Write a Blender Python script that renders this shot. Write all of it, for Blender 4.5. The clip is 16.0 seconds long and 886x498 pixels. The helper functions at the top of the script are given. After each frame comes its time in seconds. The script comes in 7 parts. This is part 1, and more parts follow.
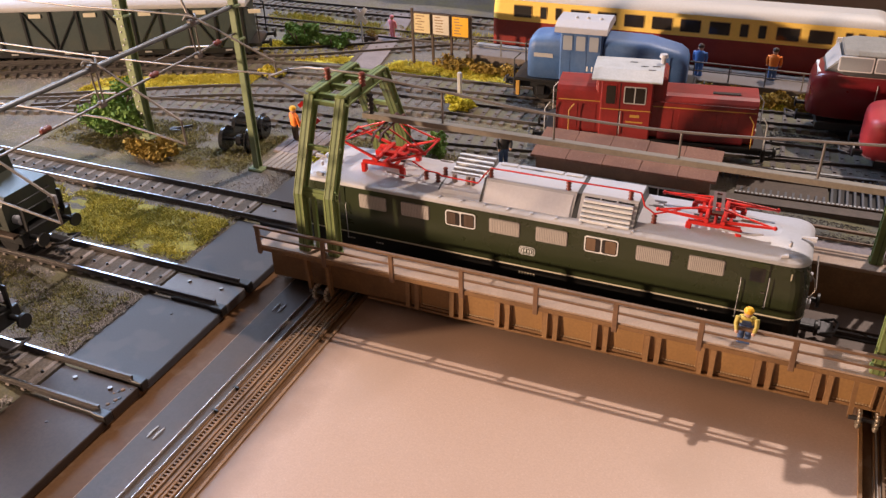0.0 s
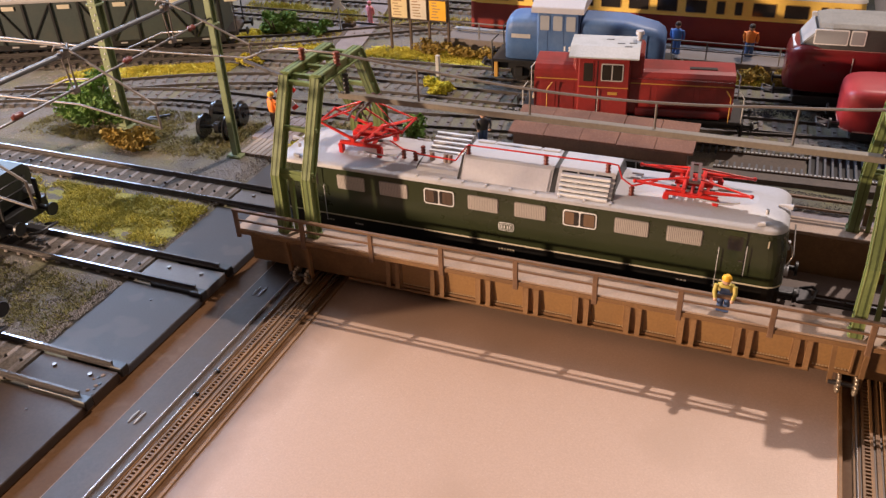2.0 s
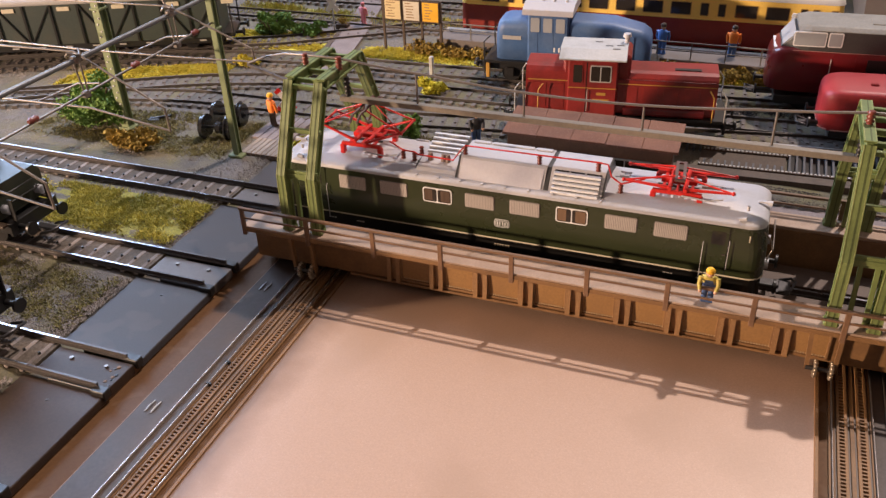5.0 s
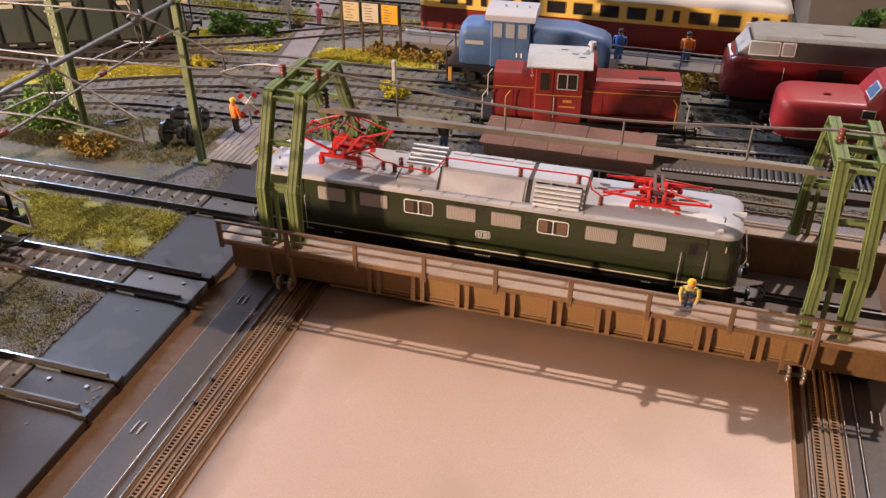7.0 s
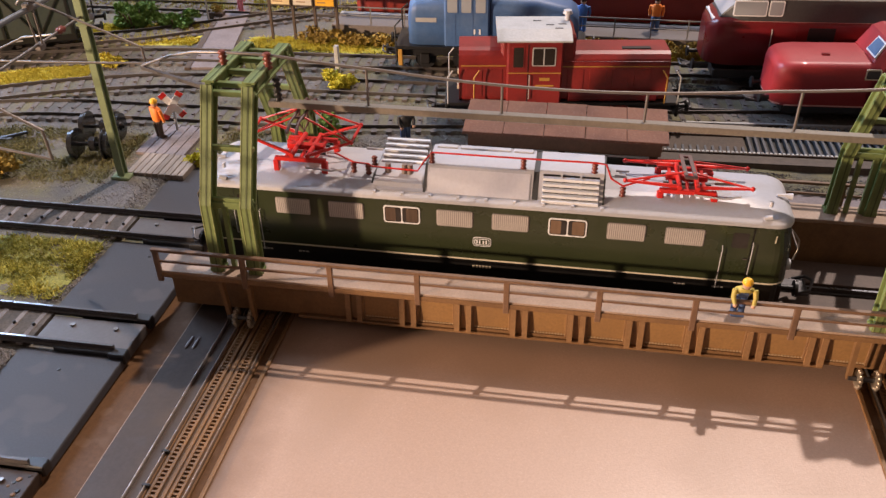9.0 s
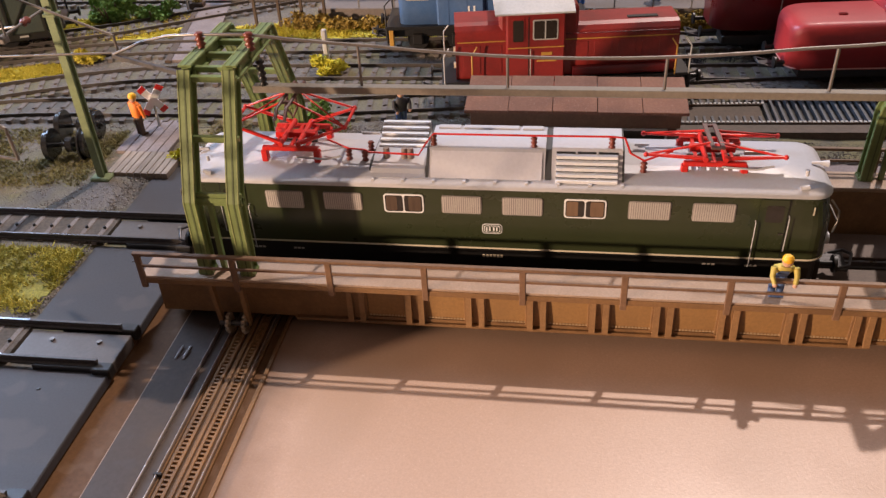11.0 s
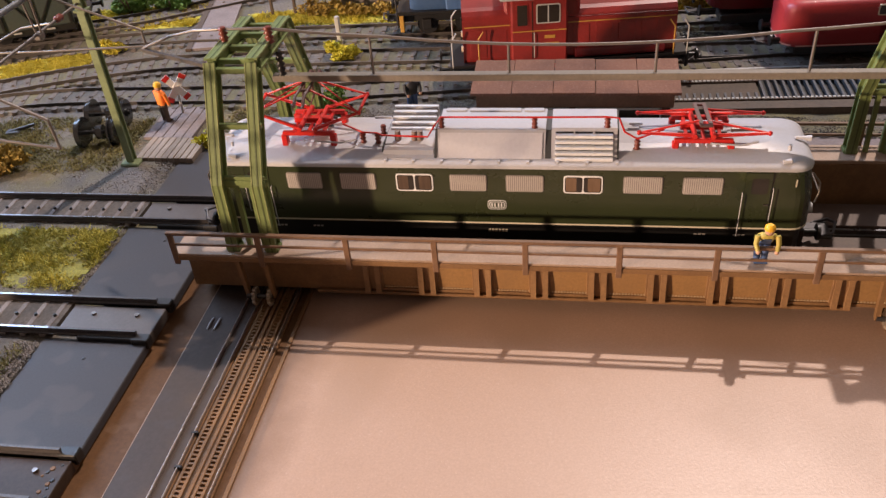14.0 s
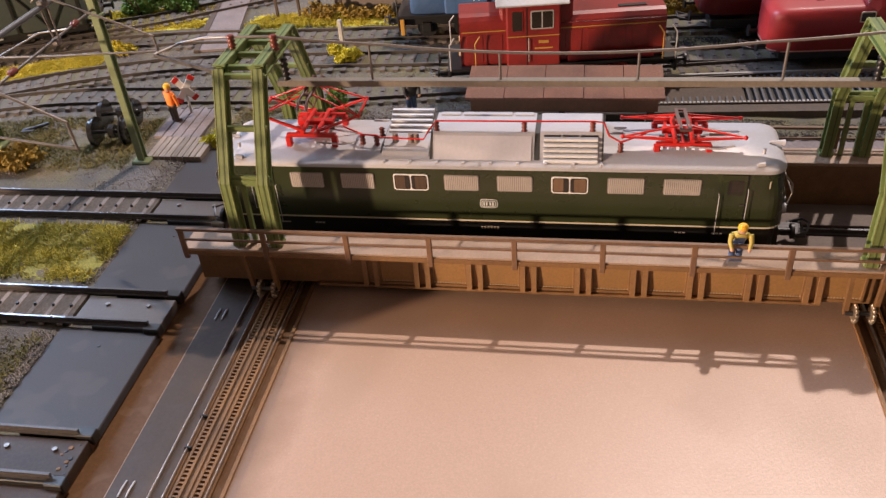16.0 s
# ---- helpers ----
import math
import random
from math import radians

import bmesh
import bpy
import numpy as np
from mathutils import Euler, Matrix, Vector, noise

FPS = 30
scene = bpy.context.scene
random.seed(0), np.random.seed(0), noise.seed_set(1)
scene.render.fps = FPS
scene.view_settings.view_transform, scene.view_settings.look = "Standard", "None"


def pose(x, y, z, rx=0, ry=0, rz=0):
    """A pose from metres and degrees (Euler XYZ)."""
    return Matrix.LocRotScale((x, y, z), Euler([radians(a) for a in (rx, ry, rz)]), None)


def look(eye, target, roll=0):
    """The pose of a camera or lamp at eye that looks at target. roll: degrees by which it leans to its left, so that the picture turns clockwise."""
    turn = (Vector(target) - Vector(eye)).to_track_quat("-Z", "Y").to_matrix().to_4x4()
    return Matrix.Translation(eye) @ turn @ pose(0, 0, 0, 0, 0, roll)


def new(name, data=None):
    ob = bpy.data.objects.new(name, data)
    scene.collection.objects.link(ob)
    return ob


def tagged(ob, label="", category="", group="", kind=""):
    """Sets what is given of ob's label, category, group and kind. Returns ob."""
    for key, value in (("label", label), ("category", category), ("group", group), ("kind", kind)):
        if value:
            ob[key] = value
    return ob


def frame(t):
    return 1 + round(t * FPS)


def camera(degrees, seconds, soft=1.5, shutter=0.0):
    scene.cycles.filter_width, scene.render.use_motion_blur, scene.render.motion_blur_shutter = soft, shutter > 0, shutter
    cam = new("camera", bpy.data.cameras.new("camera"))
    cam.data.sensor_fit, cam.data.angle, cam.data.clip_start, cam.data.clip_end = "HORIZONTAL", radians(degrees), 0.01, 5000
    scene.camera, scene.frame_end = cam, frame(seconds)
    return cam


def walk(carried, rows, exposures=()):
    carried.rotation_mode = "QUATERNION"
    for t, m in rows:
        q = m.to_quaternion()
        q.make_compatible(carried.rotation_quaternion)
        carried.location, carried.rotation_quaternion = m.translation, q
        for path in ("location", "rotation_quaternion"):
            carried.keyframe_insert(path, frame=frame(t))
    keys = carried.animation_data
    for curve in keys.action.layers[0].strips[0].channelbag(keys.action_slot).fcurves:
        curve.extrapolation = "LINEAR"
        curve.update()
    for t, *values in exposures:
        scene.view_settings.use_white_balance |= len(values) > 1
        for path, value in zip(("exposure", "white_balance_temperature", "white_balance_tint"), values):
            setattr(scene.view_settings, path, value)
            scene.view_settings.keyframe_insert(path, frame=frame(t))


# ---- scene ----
import itertools

cam = camera(55.54, 16.0, soft=1.4)
# seconds, x, y, z in centimetres, yaw, pitch and roll in degrees
ROWS = [
    (0.0, 8.498, -29.329, 20.536, 23.82, -31.80, -1.64),
    (0.5, 8.785, -29.417, 20.494, 23.57, -31.93, -1.96),
    (1.0, 9.032, -29.397, 20.482, 23.34, -31.98, -2.21),
    (1.5, 8.855, -29.400, 20.238, 23.08, -32.20, -2.48),
    (2.0, 8.912, -29.470, 19.962, 22.88, -32.27, -2.57),
    (2.5, 9.465, -29.775, 20.305, 22.45, -32.33, -2.43),
    (3.0, 9.385, -29.956, 20.516, 22.50, -32.38, -2.56),
    (3.5, 9.274, -30.054, 20.401, 22.71, -32.39, -2.79),
    (6.0, 8.180, -31.929, 21.198, 20.28, -33.02, -1.70),
    (6.5, 7.441, -32.305, 21.175, 18.94, -33.25, -1.12),
    (7.0, 6.904, -31.311, 21.899, 16.35, -33.51, 0.02),
    (7.5, 5.730, -30.089, 21.189, 13.57, -33.99, 0.11),
    (8.0, 4.687, -29.122, 21.108, 12.30, -33.95, -0.46),
    (8.5, 3.599, -27.729, 20.158, 10.49, -34.03, -0.10),
    (11.0, 2.271, -24.625, 17.763, 9.76, -34.72, -3.35),
    (11.5, 2.471, -24.607, 17.768, 9.78, -34.92, -3.61),
    (12.0, 2.628, -24.520, 17.988, 9.94, -35.18, -4.00),
    (12.5, 2.701, -24.743, 18.076, 10.26, -35.40, -4.36),
    (13.0, 2.716, -24.954, 18.099, 10.51, -35.67, -4.75),
    (13.5, 2.692, -25.492, 18.283, 10.77, -35.89, -4.98),
    (14.0, 2.834, -26.365, 18.894, 11.27, -36.15, -5.16),
    (14.5, 2.839, -26.889, 19.181, 11.32, -36.19, -5.14),
    (15.0, 2.979, -27.006, 19.095, 11.37, -36.28, -5.07),
    (15.5, 3.108, -27.117, 19.500, 11.40, -36.48, -4.98),
    (16.0, 3.460, -27.692, 19.913, 11.64, -36.41, -5.07),
]
walk(cam, [(t, pose(x / 100, y / 100, z / 100, 90 + p, 0, h) @ pose(0, 0, 0, 0, 0, r))
           for t, x, y, z, h, p, r in ROWS],
     exposures=((0.0, 0.30, 6350, 16), (16.0, 0.24, 6350, 16)))

# ---------------------------------------------------------------- world and light
world = bpy.data.worlds.new("world")
scene.world = world
world.use_nodes = True
wn = world.node_tree.nodes
# the hall's own soft, warm light from all round
wn["Background"].inputs["Color"].default_value = (1.0, 0.83, 0.73, 1)
wn["Background"].inputs["Strength"].default_value = 0.23

sun = new("sun", bpy.data.lights.new("sun", "SUN"))
sun.data.energy, sun.data.angle, sun.data.color = 2.6, radians(1.2), (1.0, 0.86, 0.74)
sun.matrix_world = look((0.232, 0.568, 1.0), (0, 0, 0))

window_light = new("window_light", bpy.data.lights.new("window_light", "AREA"))
window_light.data.energy, window_light.data.size, window_light.data.color = 41.0, 0.045, (1.0, 0.72, 0.48)
window_light.matrix_world = look((-1.35, -0.9, 0.24), (0.0, 0.0, 0.03))

daylight = new("daylight_window", bpy.data.lights.new("daylight_window", "AREA"))
daylight.data.energy, daylight.data.size, daylight.data.color = 20.5, 0.7, (0.52, 0.72, 1.0)
daylight.matrix_world = look((-1.2, 0.5, 0.8), (-0.28, 0.1, 0.0))

# ---------------------------------------------------------------- helpers (all sizes in centimetres)
U = 0.01
NEAR, MID, FAR = 1.5, 2.1, 2.7          # where the tracks left of the pit, the yard and the platform lie


class Shape:
    """Collects faces in centimetres; each call adds one closed form."""

    def __init__(self):
        self.v, self.f, self.s = [], [], []

    def add(self, verts, faces, smooth=False):
        n = len(self.v)
        self.v += [tuple(p) for p in verts]
        self.f += [tuple(i + n for i in q) for q in faces]
        self.s += [smooth] * len(faces)
        return self

    def box(self, x0, x1, y0, y1, z0, z1, c=0.0):
        """A box; c: its chamfer."""
        if c <= 0:
            v = [(x, y, z) for x in (x0, x1) for y in (y0, y1) for z in (z0, z1)]
            return self.add(v, [(0, 1, 3, 2), (4, 6, 7, 5), (0, 4, 5, 1), (2, 3, 7, 6), (0, 2, 6, 4), (1, 5, 7, 3)])
        ring = lambda d: [(x0 + d, y0 + c), (x0 + c, y0 + d), (x1 - c, y0 + d), (x1 - d, y0 + c),
                          (x1 - d, y1 - c), (x1 - c, y1 - d), (x0 + c, y1 - d), (x0 + d, y1 - c)]
        rows = [(ring(c * 0.8), z0), (ring(0), z0 + c), (ring(0), z1 - c), (ring(c * 0.8), z1)]
        v = [(x, y, z) for r, z in rows for x, y in r]
        f = [tuple(range(7, -1, -1)), tuple(range(24, 32))]
        for k in range(3):
            for i in range(8):
                j = (i + 1) % 8
                f.append((k * 8 + i, k * 8 + j, k * 8 + 8 + j, k * 8 + 8 + i))
        return self.add(v, f)

    def loft(self, rings, smooth=False, caps=True):
        n = len(rings[0])
        v = [p for r in rings for p in r]
        f = []
        for k in range(len(rings) - 1):
            for i in range(n):
                j = (i + 1) % n
                f.append((k * n + i, k * n + j, (k + 1) * n + j, (k + 1) * n + i))
        self.add(v, f, smooth)
        if caps:
            self.add(rings[0], [tuple(range(n - 1, -1, -1))])
            self.add(rings[-1], [tuple(range(n))])
        return self

    def prism_x(self, profile, x0, x1, smooth=False):
        """A (y, z) outline drawn out along x."""
        return self.loft([[(x, y, z) for y, z in profile] for x in (x0, x1)], smooth)

    def prism_y(self, profile, y0, y1, smooth=False):
        return self.loft([[(x, y, z) for x, z in reversed(profile)] for y in (y0, y1)], smooth)

    def prism_z(self, profile, z0, z1):
        return self.loft([[(x, y, z) for x, y in profile] for z in (z0, z1)])

    def tube(self, points, r, n=6, smooth=True):
        """A round rod through points; r: one radius, or one for each point."""
        pts = [Vector(p) for p in points]
        rr = r if isinstance(r, (list, tuple)) else [r] * len(pts)
        rings = []
        side = None
        for i, p in enumerate(pts):
            d = (pts[min(i + 1, len(pts) - 1)] - pts[max(i - 1, 0)]).normalized()
            if side is None:
                side = d.orthogonal().normalized()
            side = (side - d * side.dot(d)).normalized()
            up = d.cross(side)
            rings.append([tuple(p + (side * math.cos(a) + up * math.sin(a)) * rr[i])
                          for a in [2 * math.pi * k / n for k in range(n)]])
        return self.loft(rings, smooth)

    def bar(self, a, b, w, h, up=(0, 0, 1)):
        """A straight bar of rectangular section from a to b: w across, h along up."""
        a, b = Vector(a), Vector(b)
        d = (b - a).normalized()
        side = d.cross(Vector(up)).normalized()
        u = side.cross(d)
        ring = lambda p: [tuple(p + side * sx * w / 2 + u * sz * h / 2) for sx, sz in ((-1, -1), (1, -1), (1, 1), (-1, 1))]
        return self.loft([ring(a), ring(b)])

    def ball(self, c, r, n=8, m=6, squash=1.0):
        rings = []
        for k in range(1, m):
            a = math.pi * k / m
            rings.append([(c[0] + r * math.sin(a) * math.cos(2 * math.pi * i / n),
                           c[1] + r * math.sin(a) * math.sin(2 * math.pi * i / n),
                           c[2] - r * squash * math.cos(a)) for i in range(n)])
        return self.loft(rings, True)

    def disc_y(self, c, r, w, n=20, hole=0.0):
        """A wheel standing in the xz plane, w wide along y."""
        out = [(c[0] + r * math.cos(2 * math.pi * i / n), c[2] + r * math.sin(2 * math.pi * i / n)) for i in range(n)]
        return self.prism_y(out, c[1] - w / 2, c[1] + w / 2)

    def mesh(self, name, mat):
        me = bpy.data.meshes.new(name)
        me.from_pydata([(x * U, y * U, z * U) for x, y, z in self.v], [], self.f)
        me.polygons.foreach_set("use_smooth", self.s)
        me.materials.append(mat)
        me.update()
        bm = bmesh.new()
        bm.from_mesh(me)
        bmesh.ops.recalc_face_normals(bm, faces=bm.faces)
        bm.to_mesh(me)
        bm.free()
        return me


def part(name, shape, mat, parent, label="", at=(0, 0, 0), bevel=0.0):
    ob = new(name, shape if isinstance(shape, bpy.types.Mesh) else shape.mesh(name, mat))
    ob.parent = parent
    ob.location = [c * U for c in at]
    if bevel:
        mod = ob.modifiers.new("bevel", "BEVEL")
        mod.width, mod.segments, mod.limit_method, mod.angle_limit = bevel * U, 2, "ANGLE", radians(35)
        mod.harden_normals = False
    if label:
        tagged(ob, label)
    return ob


def thing(name, label, category, at=(0, 0, 0), turn=0.0, group="", kind=""):
    ob = new(name)
    ob.matrix_world = pose(at[0] * U, at[1] * U, at[2] * U, 0, 0, turn)
    ob.empty_display_size = 0.01
    return tagged(ob, label, category, group, kind)


def solid(name, shape, mat, label, category, kind="", at=(0, 0, 0), turn=0.0, bevel=0.0, group=""):
    """A thing of one mesh."""
    ob = part(name, shape, mat, None, "", (0, 0, 0), bevel)
    ob.matrix_world = pose(at[0] * U, at[1] * U, at[2] * U, 0, 0, turn)
    return tagged(ob, label, category, group, kind)


# ---------------------------------------------------------------- materials
def ramp(nt, fac, stops):
    r = nt.nodes.new("ShaderNodeValToRGB")
    while len(r.color_ramp.elements) < len(stops):
        r.color_ramp.elements.new(0.5)
    for e, (p, c) in zip(r.color_ramp.elements, stops):
        e.position, e.color = p, (*c, 1)
    nt.links.new(fac, r.inputs["Fac"])
    return r.outputs["Color"]


def noise_of(nt, vec, scale, detail=4.0, rough=0.55, stretch=None):
    n = nt.nodes.new("ShaderNodeTexNoise")
    n.inputs["Scale"].default_value, n.inputs["Detail"].default_value = scale, detail
    n.inputs["Roughness"].default_value = rough
    if stretch:
        m = nt.nodes.new("ShaderNodeMapping")
        m.inputs["Scale"].default_value = stretch
        nt.links.new(vec, m.inputs["Vector"])
        vec = m.outputs["Vector"]
    nt.links.new(vec, n.inputs["Vector"])
    return n.outputs["Fac"]


def mixed(nt, fac, a, b):
    m = nt.nodes.new("ShaderNodeMix")
    m.data_type = "RGBA"
    for sock, val in ((m.inputs["Factor"], fac), (m.inputs["A"], a), (m.inputs["B"], b)):
        if isinstance(val, (int, float)):
            sock.default_value = val
        elif isinstance(val, tuple):
            sock.default_value = (*val, 1)
        else:
            nt.links.new(val, sock)
    return m.outputs["Result"]


def surface(name, colour, rough=0.5, metal=0.0, vary=0.18, fine=900, coarse=70, bump=0.15, depth=0.00006,
            dirt=None, dirt_amount=0.35, coat=0.0, random_amount=0.0, stretch=None, spec=0.5):
    """Paint, plastic, metal, stone or wood: colour varied at two scales, dirt in patches, fine relief."""
    m = bpy.data.materials.new(name)
    m.use_nodes = True
    nt = m.node_tree
    b = nt.nodes["Principled BSDF"]
    vec = nt.nodes.new("ShaderNodeTexCoord").outputs["Object"]
    small = noise_of(nt, vec, fine, 3.0, 0.6, stretch)
    large = noise_of(nt, vec, coarse, 5.0, 0.6)
    lo = tuple(c * (1 - vary) for c in colour)
    hi = tuple(min(1, c * (1 + vary)) for c in colour)
    col = ramp(nt, small, [(0.3, lo), (0.7, hi)])
    if dirt:
        spots = ramp(nt, large, [(0.45, (0, 0, 0)), (0.72, (dirt_amount,) * 3)])
        col = mixed(nt, spots, col, dirt)
    if random_amount:
        info = nt.nodes.new("ShaderNodeObjectInfo")
        hsv = nt.nodes.new("ShaderNodeHueSaturation")
        mr = nt.nodes.new("ShaderNodeMapRange")
        mr.inputs["To Min"].default_value, mr.inputs["To Max"].default_value = 1 - random_amount, 1 + random_amount
        nt.links.new(info.outputs["Random"], mr.inputs["Value"])
        nt.links.new(mr.outputs["Result"], hsv.inputs["Value"])
        nt.links.new(col, hsv.inputs["Color"])
        col = hsv.outputs["Color"]
    nt.links.new(col, b.inputs["Base Color"])
    rr = nt.nodes.new("ShaderNodeMapRange")
    rr.inputs["To Min"].default_value, rr.inputs["To Max"].default_value = max(0.02, rough - 0.1), min(1, rough + 0.12)
    nt.links.new(large, rr.inputs["Value"])
    nt.links.new(rr.outputs["Result"], b.inputs["Roughness"])
    b.inputs["Metallic"].default_value = metal
    b.inputs["Coat Weight"].default_value = coat
    b.inputs["Specular IOR Level"].default_value = spec
    if bump:
        bp = nt.nodes.new("ShaderNodeBump")
        bp.inputs["Strength"].default_value, bp.inputs["Distance"].default_value = bump, depth
        nt.links.new(small, bp.inputs["Height"])
        nt.links.new(bp.outputs["Normal"], b.inputs["Normal"])
    return m


M_SAND = surface("pit_sand", (0.435, 0.29, 0.212), 0.38, vary=0.07, fine=1350, coarse=16, bump=0.45, depth=0.00012,
                 dirt=(0.37, 0.235, 0.16), dirt_amount=0.6, spec=0.42)


def speckle(m, scale, threshold, colour, strength=0.35):
    """Sparse bright grains over a finished material."""
    nt = m.node_tree
    b = nt.nodes["Principled BSDF"]
    old = b.inputs["Base Color"].links[0].from_socket
    vec = nt.nodes.new("ShaderNodeTexCoord").outputs["Object"]
    fac = ramp(nt, noise_of(nt, vec, scale, 1.0, 0.5), [(threshold, (0, 0, 0)), (threshold + 0.08, (strength,) * 3)])
    nt.links.new(mixed(nt, fac, old, colour), b.inputs["Base Color"])


# pale grains that also paint the glints of the sand
speckle(M_SAND, 1300, 0.68, (0.62, 0.48, 0.38), 0.2)
# broad darker patches that stand for soft shadows on the sand
speckle(M_SAND, 15, 0.5, (0.34, 0.225, 0.155), 0.34)


def rack_grime(m):
    """A ragged brown oil stain on the sand along the left rack."""
    nt = m.node_tree
    b = nt.nodes["Principled BSDF"]
    old = b.inputs["Base Color"].links[0].from_socket
    vec = nt.nodes.new("ShaderNodeTexCoord").outputs["Object"]
    sep = nt.nodes.new("ShaderNodeSeparateXYZ")
    nt.links.new(vec, sep.inputs["Vector"])
    wobble = nt.nodes.new("ShaderNodeMath")
    wobble.operation = "MULTIPLY_ADD"
    nt.links.new(noise_of(nt, vec, 55, 4.0, 0.6), wobble.inputs[0])
    wobble.inputs[1].default_value = -0.016
    nt.links.new(sep.outputs["X"], wobble.inputs[2])
    mr = nt.nodes.new("ShaderNodeMapRange")
    mr.inputs["From Min"].default_value, mr.inputs["From Max"].default_value = -0.080, -0.062
    mr.inputs["To Min"].default_value, mr.inputs["To Max"].default_value = 0.8, 0.0
    nt.links.new(wobble.outputs["Value"], mr.inputs["Value"])
    nt.links.new(mixed(nt, mr.outputs["Result"], old, (0.16, 0.085, 0.045)), b.inputs["Base Color"])


rack_grime(M_SAND)
M_PITBROWN = surface("pit_brown_plastic", (0.115, 0.056, 0.024), 0.55, spec=0.16, vary=0.14, fine=700, coarse=40, bump=0.15,
                     dirt=(0.10, 0.05, 0.022), dirt_amount=0.5)
M_PITGLOSS = surface("pit_brown_grey_plastic", (0.070, 0.053, 0.045), 0.4, spec=0.2, vary=0.15, fine=700, coarse=28, bump=0.08, dirt=(0.085, 0.058, 0.040), dirt_amount=0.6)
M_PLATEWARM = surface("brown_grey_track_plate", (0.098, 0.082, 0.074), 0.45, vary=0.12, fine=900, coarse=60, bump=0.2, dirt=(0.075, 0.060, 0.053), dirt_amount=0.5)
M_PLATEBROWN = surface("brown_cover_plate", (0.045, 0.028, 0.019), 0.48, spec=0.25, vary=0.2, fine=900, coarse=40, bump=0.2, dirt=(0.03, 0.022, 0.018), dirt_amount=0.6)
M_PLATE = surface("dark_grey_plate", (0.056, 0.053, 0.057), 0.5, vary=0.10, fine=1300, coarse=28, bump=0.15, spec=0.22,
                  dirt=(0.074, 0.066, 0.066), dirt_amount=0.4)
M_BRIDGE = surface("weathered_brown_girder", (0.21, 0.112, 0.047), 0.5, vary=0.12, fine=900, coarse=60, bump=0.2,
                   dirt=(0.12, 0.062, 0.028), dirt_amount=0.8)
M_RIVET = surface("rubbed_rivet", (0.42, 0.30, 0.18), 0.45, vary=0.1, bump=0.0)
M_RIB = surface("rubbed_brown_rib", (0.27, 0.15, 0.068), 0.48, vary=0.15, fine=900, coarse=60, bump=0.2, dirt=(0.17, 0.09, 0.04), dirt_amount=0.7)
M_WALK = surface("dusty_walkway", (0.36, 0.25, 0.18), 0.65, vary=0.12, fine=1400, coarse=60, bump=0.35,
                 dirt=(0.22, 0.14, 0.09), dirt_amount=0.5)
M_RAILING = surface("brown_railing", (0.17, 0.095, 0.055), 0.45, vary=0.15, fine=900, coarse=90, bump=0.2,
                    dirt=(0.09, 0.05, 0.03), dirt_amount=0.6)
M_RACK = surface("rack_brown", (0.205, 0.105, 0.042), 0.5, spec=0.3, vary=0.15, fine=1200, coarse=60, bump=0.2,
                 dirt=(0.07, 0.045, 0.03), dirt_amount=0.6)
# dark brown that stands for the shade down between the rack teeth
M_TOOTHGAP = surface("tooth_gap_shade", (0.070, 0.040, 0.022), 0.4, vary=0.2, bump=0.15)
M_RAILSTEEL = surface("rail_steel", (0.23, 0.205, 0.19), 0.46, metal=1.0, vary=0.12, fine=900, coarse=50, bump=0.05)
M_GUIDE = surface("worn_guide_rail", (0.62, 0.54, 0.49), 0.32, metal=0.85, vary=0.15, fine=700, coarse=60, bump=0.05)
M_RAILDARK = surface("rail_side", (0.075, 0.065, 0.062), 0.45, metal=0.3, vary=0.2, fine=900, coarse=60, bump=0.15)
M_SLEEPER = surface("sleeper_grey_brown", (0.21, 0.175, 0.158), 0.7, vary=0.2, fine=1200, coarse=120, bump=0.4,
                    dirt=(0.08, 0.06, 0.05), dirt_amount=0.5, random_amount=0.2, spec=0.2)
M_GREEN_LOCO = surface("bottle_green_paint", (0.030, 0.037, 0.016), 0.28, vary=0.05, fine=600, coarse=40, bump=0.03,
                       dirt=(0.040, 0.048, 0.018), dirt_amount=0.4, coat=0.25)
M_SILVER = surface("silver_grey_roof_paint", (0.46, 0.45, 0.475), 0.42, vary=0.04, fine=900, coarse=60, bump=0.06,
                   dirt=(0.50, 0.46, 0.46), dirt_amount=0.4, metal=0.0)
M_BLACK = surface("black_frame_plastic", (0.012, 0.011, 0.011), 0.42, vary=0.2, fine=700, coarse=60, bump=0.1)
M_RED = surface("pantograph_red", (0.54, 0.020, 0.014), 0.34, vary=0.1, fine=900, coarse=80, bump=0.05)
M_REDBROWN = surface("insulator_red_brown", (0.17, 0.04, 0.028), 0.3, vary=0.1, bump=0.0)
M_CREAM = surface("cream_line", (0.62, 0.55, 0.42), 0.45, vary=0.05, bump=0.0)
M_WHITE = surface("white_paint", (0.74, 0.735, 0.75), 0.45, vary=0.04, bump=0.0)
M_LOUVRE = surface("louvre_grey", (0.50, 0.45, 0.42), 0.5, vary=0.06, bump=0.05)
M_GANTRY = surface("olive_green_gantry", (0.165, 0.212, 0.075), 0.42, vary=0.1, fine=900, coarse=80, bump=0.12,
                   dirt=(0.10, 0.125, 0.035), dirt_amount=0.6)
M_MAST = surface("mast_green", (0.19, 0.23, 0.115), 0.45, vary=0.12, fine=900, coarse=120, bump=0.12,
                 dirt=(0.11, 0.14, 0.065), dirt_amount=0.5)
M_WIRE = surface("catenary_wire", (0.20, 0.175, 0.16), 0.4, metal=0.6, vary=0.1, bump=0.0)
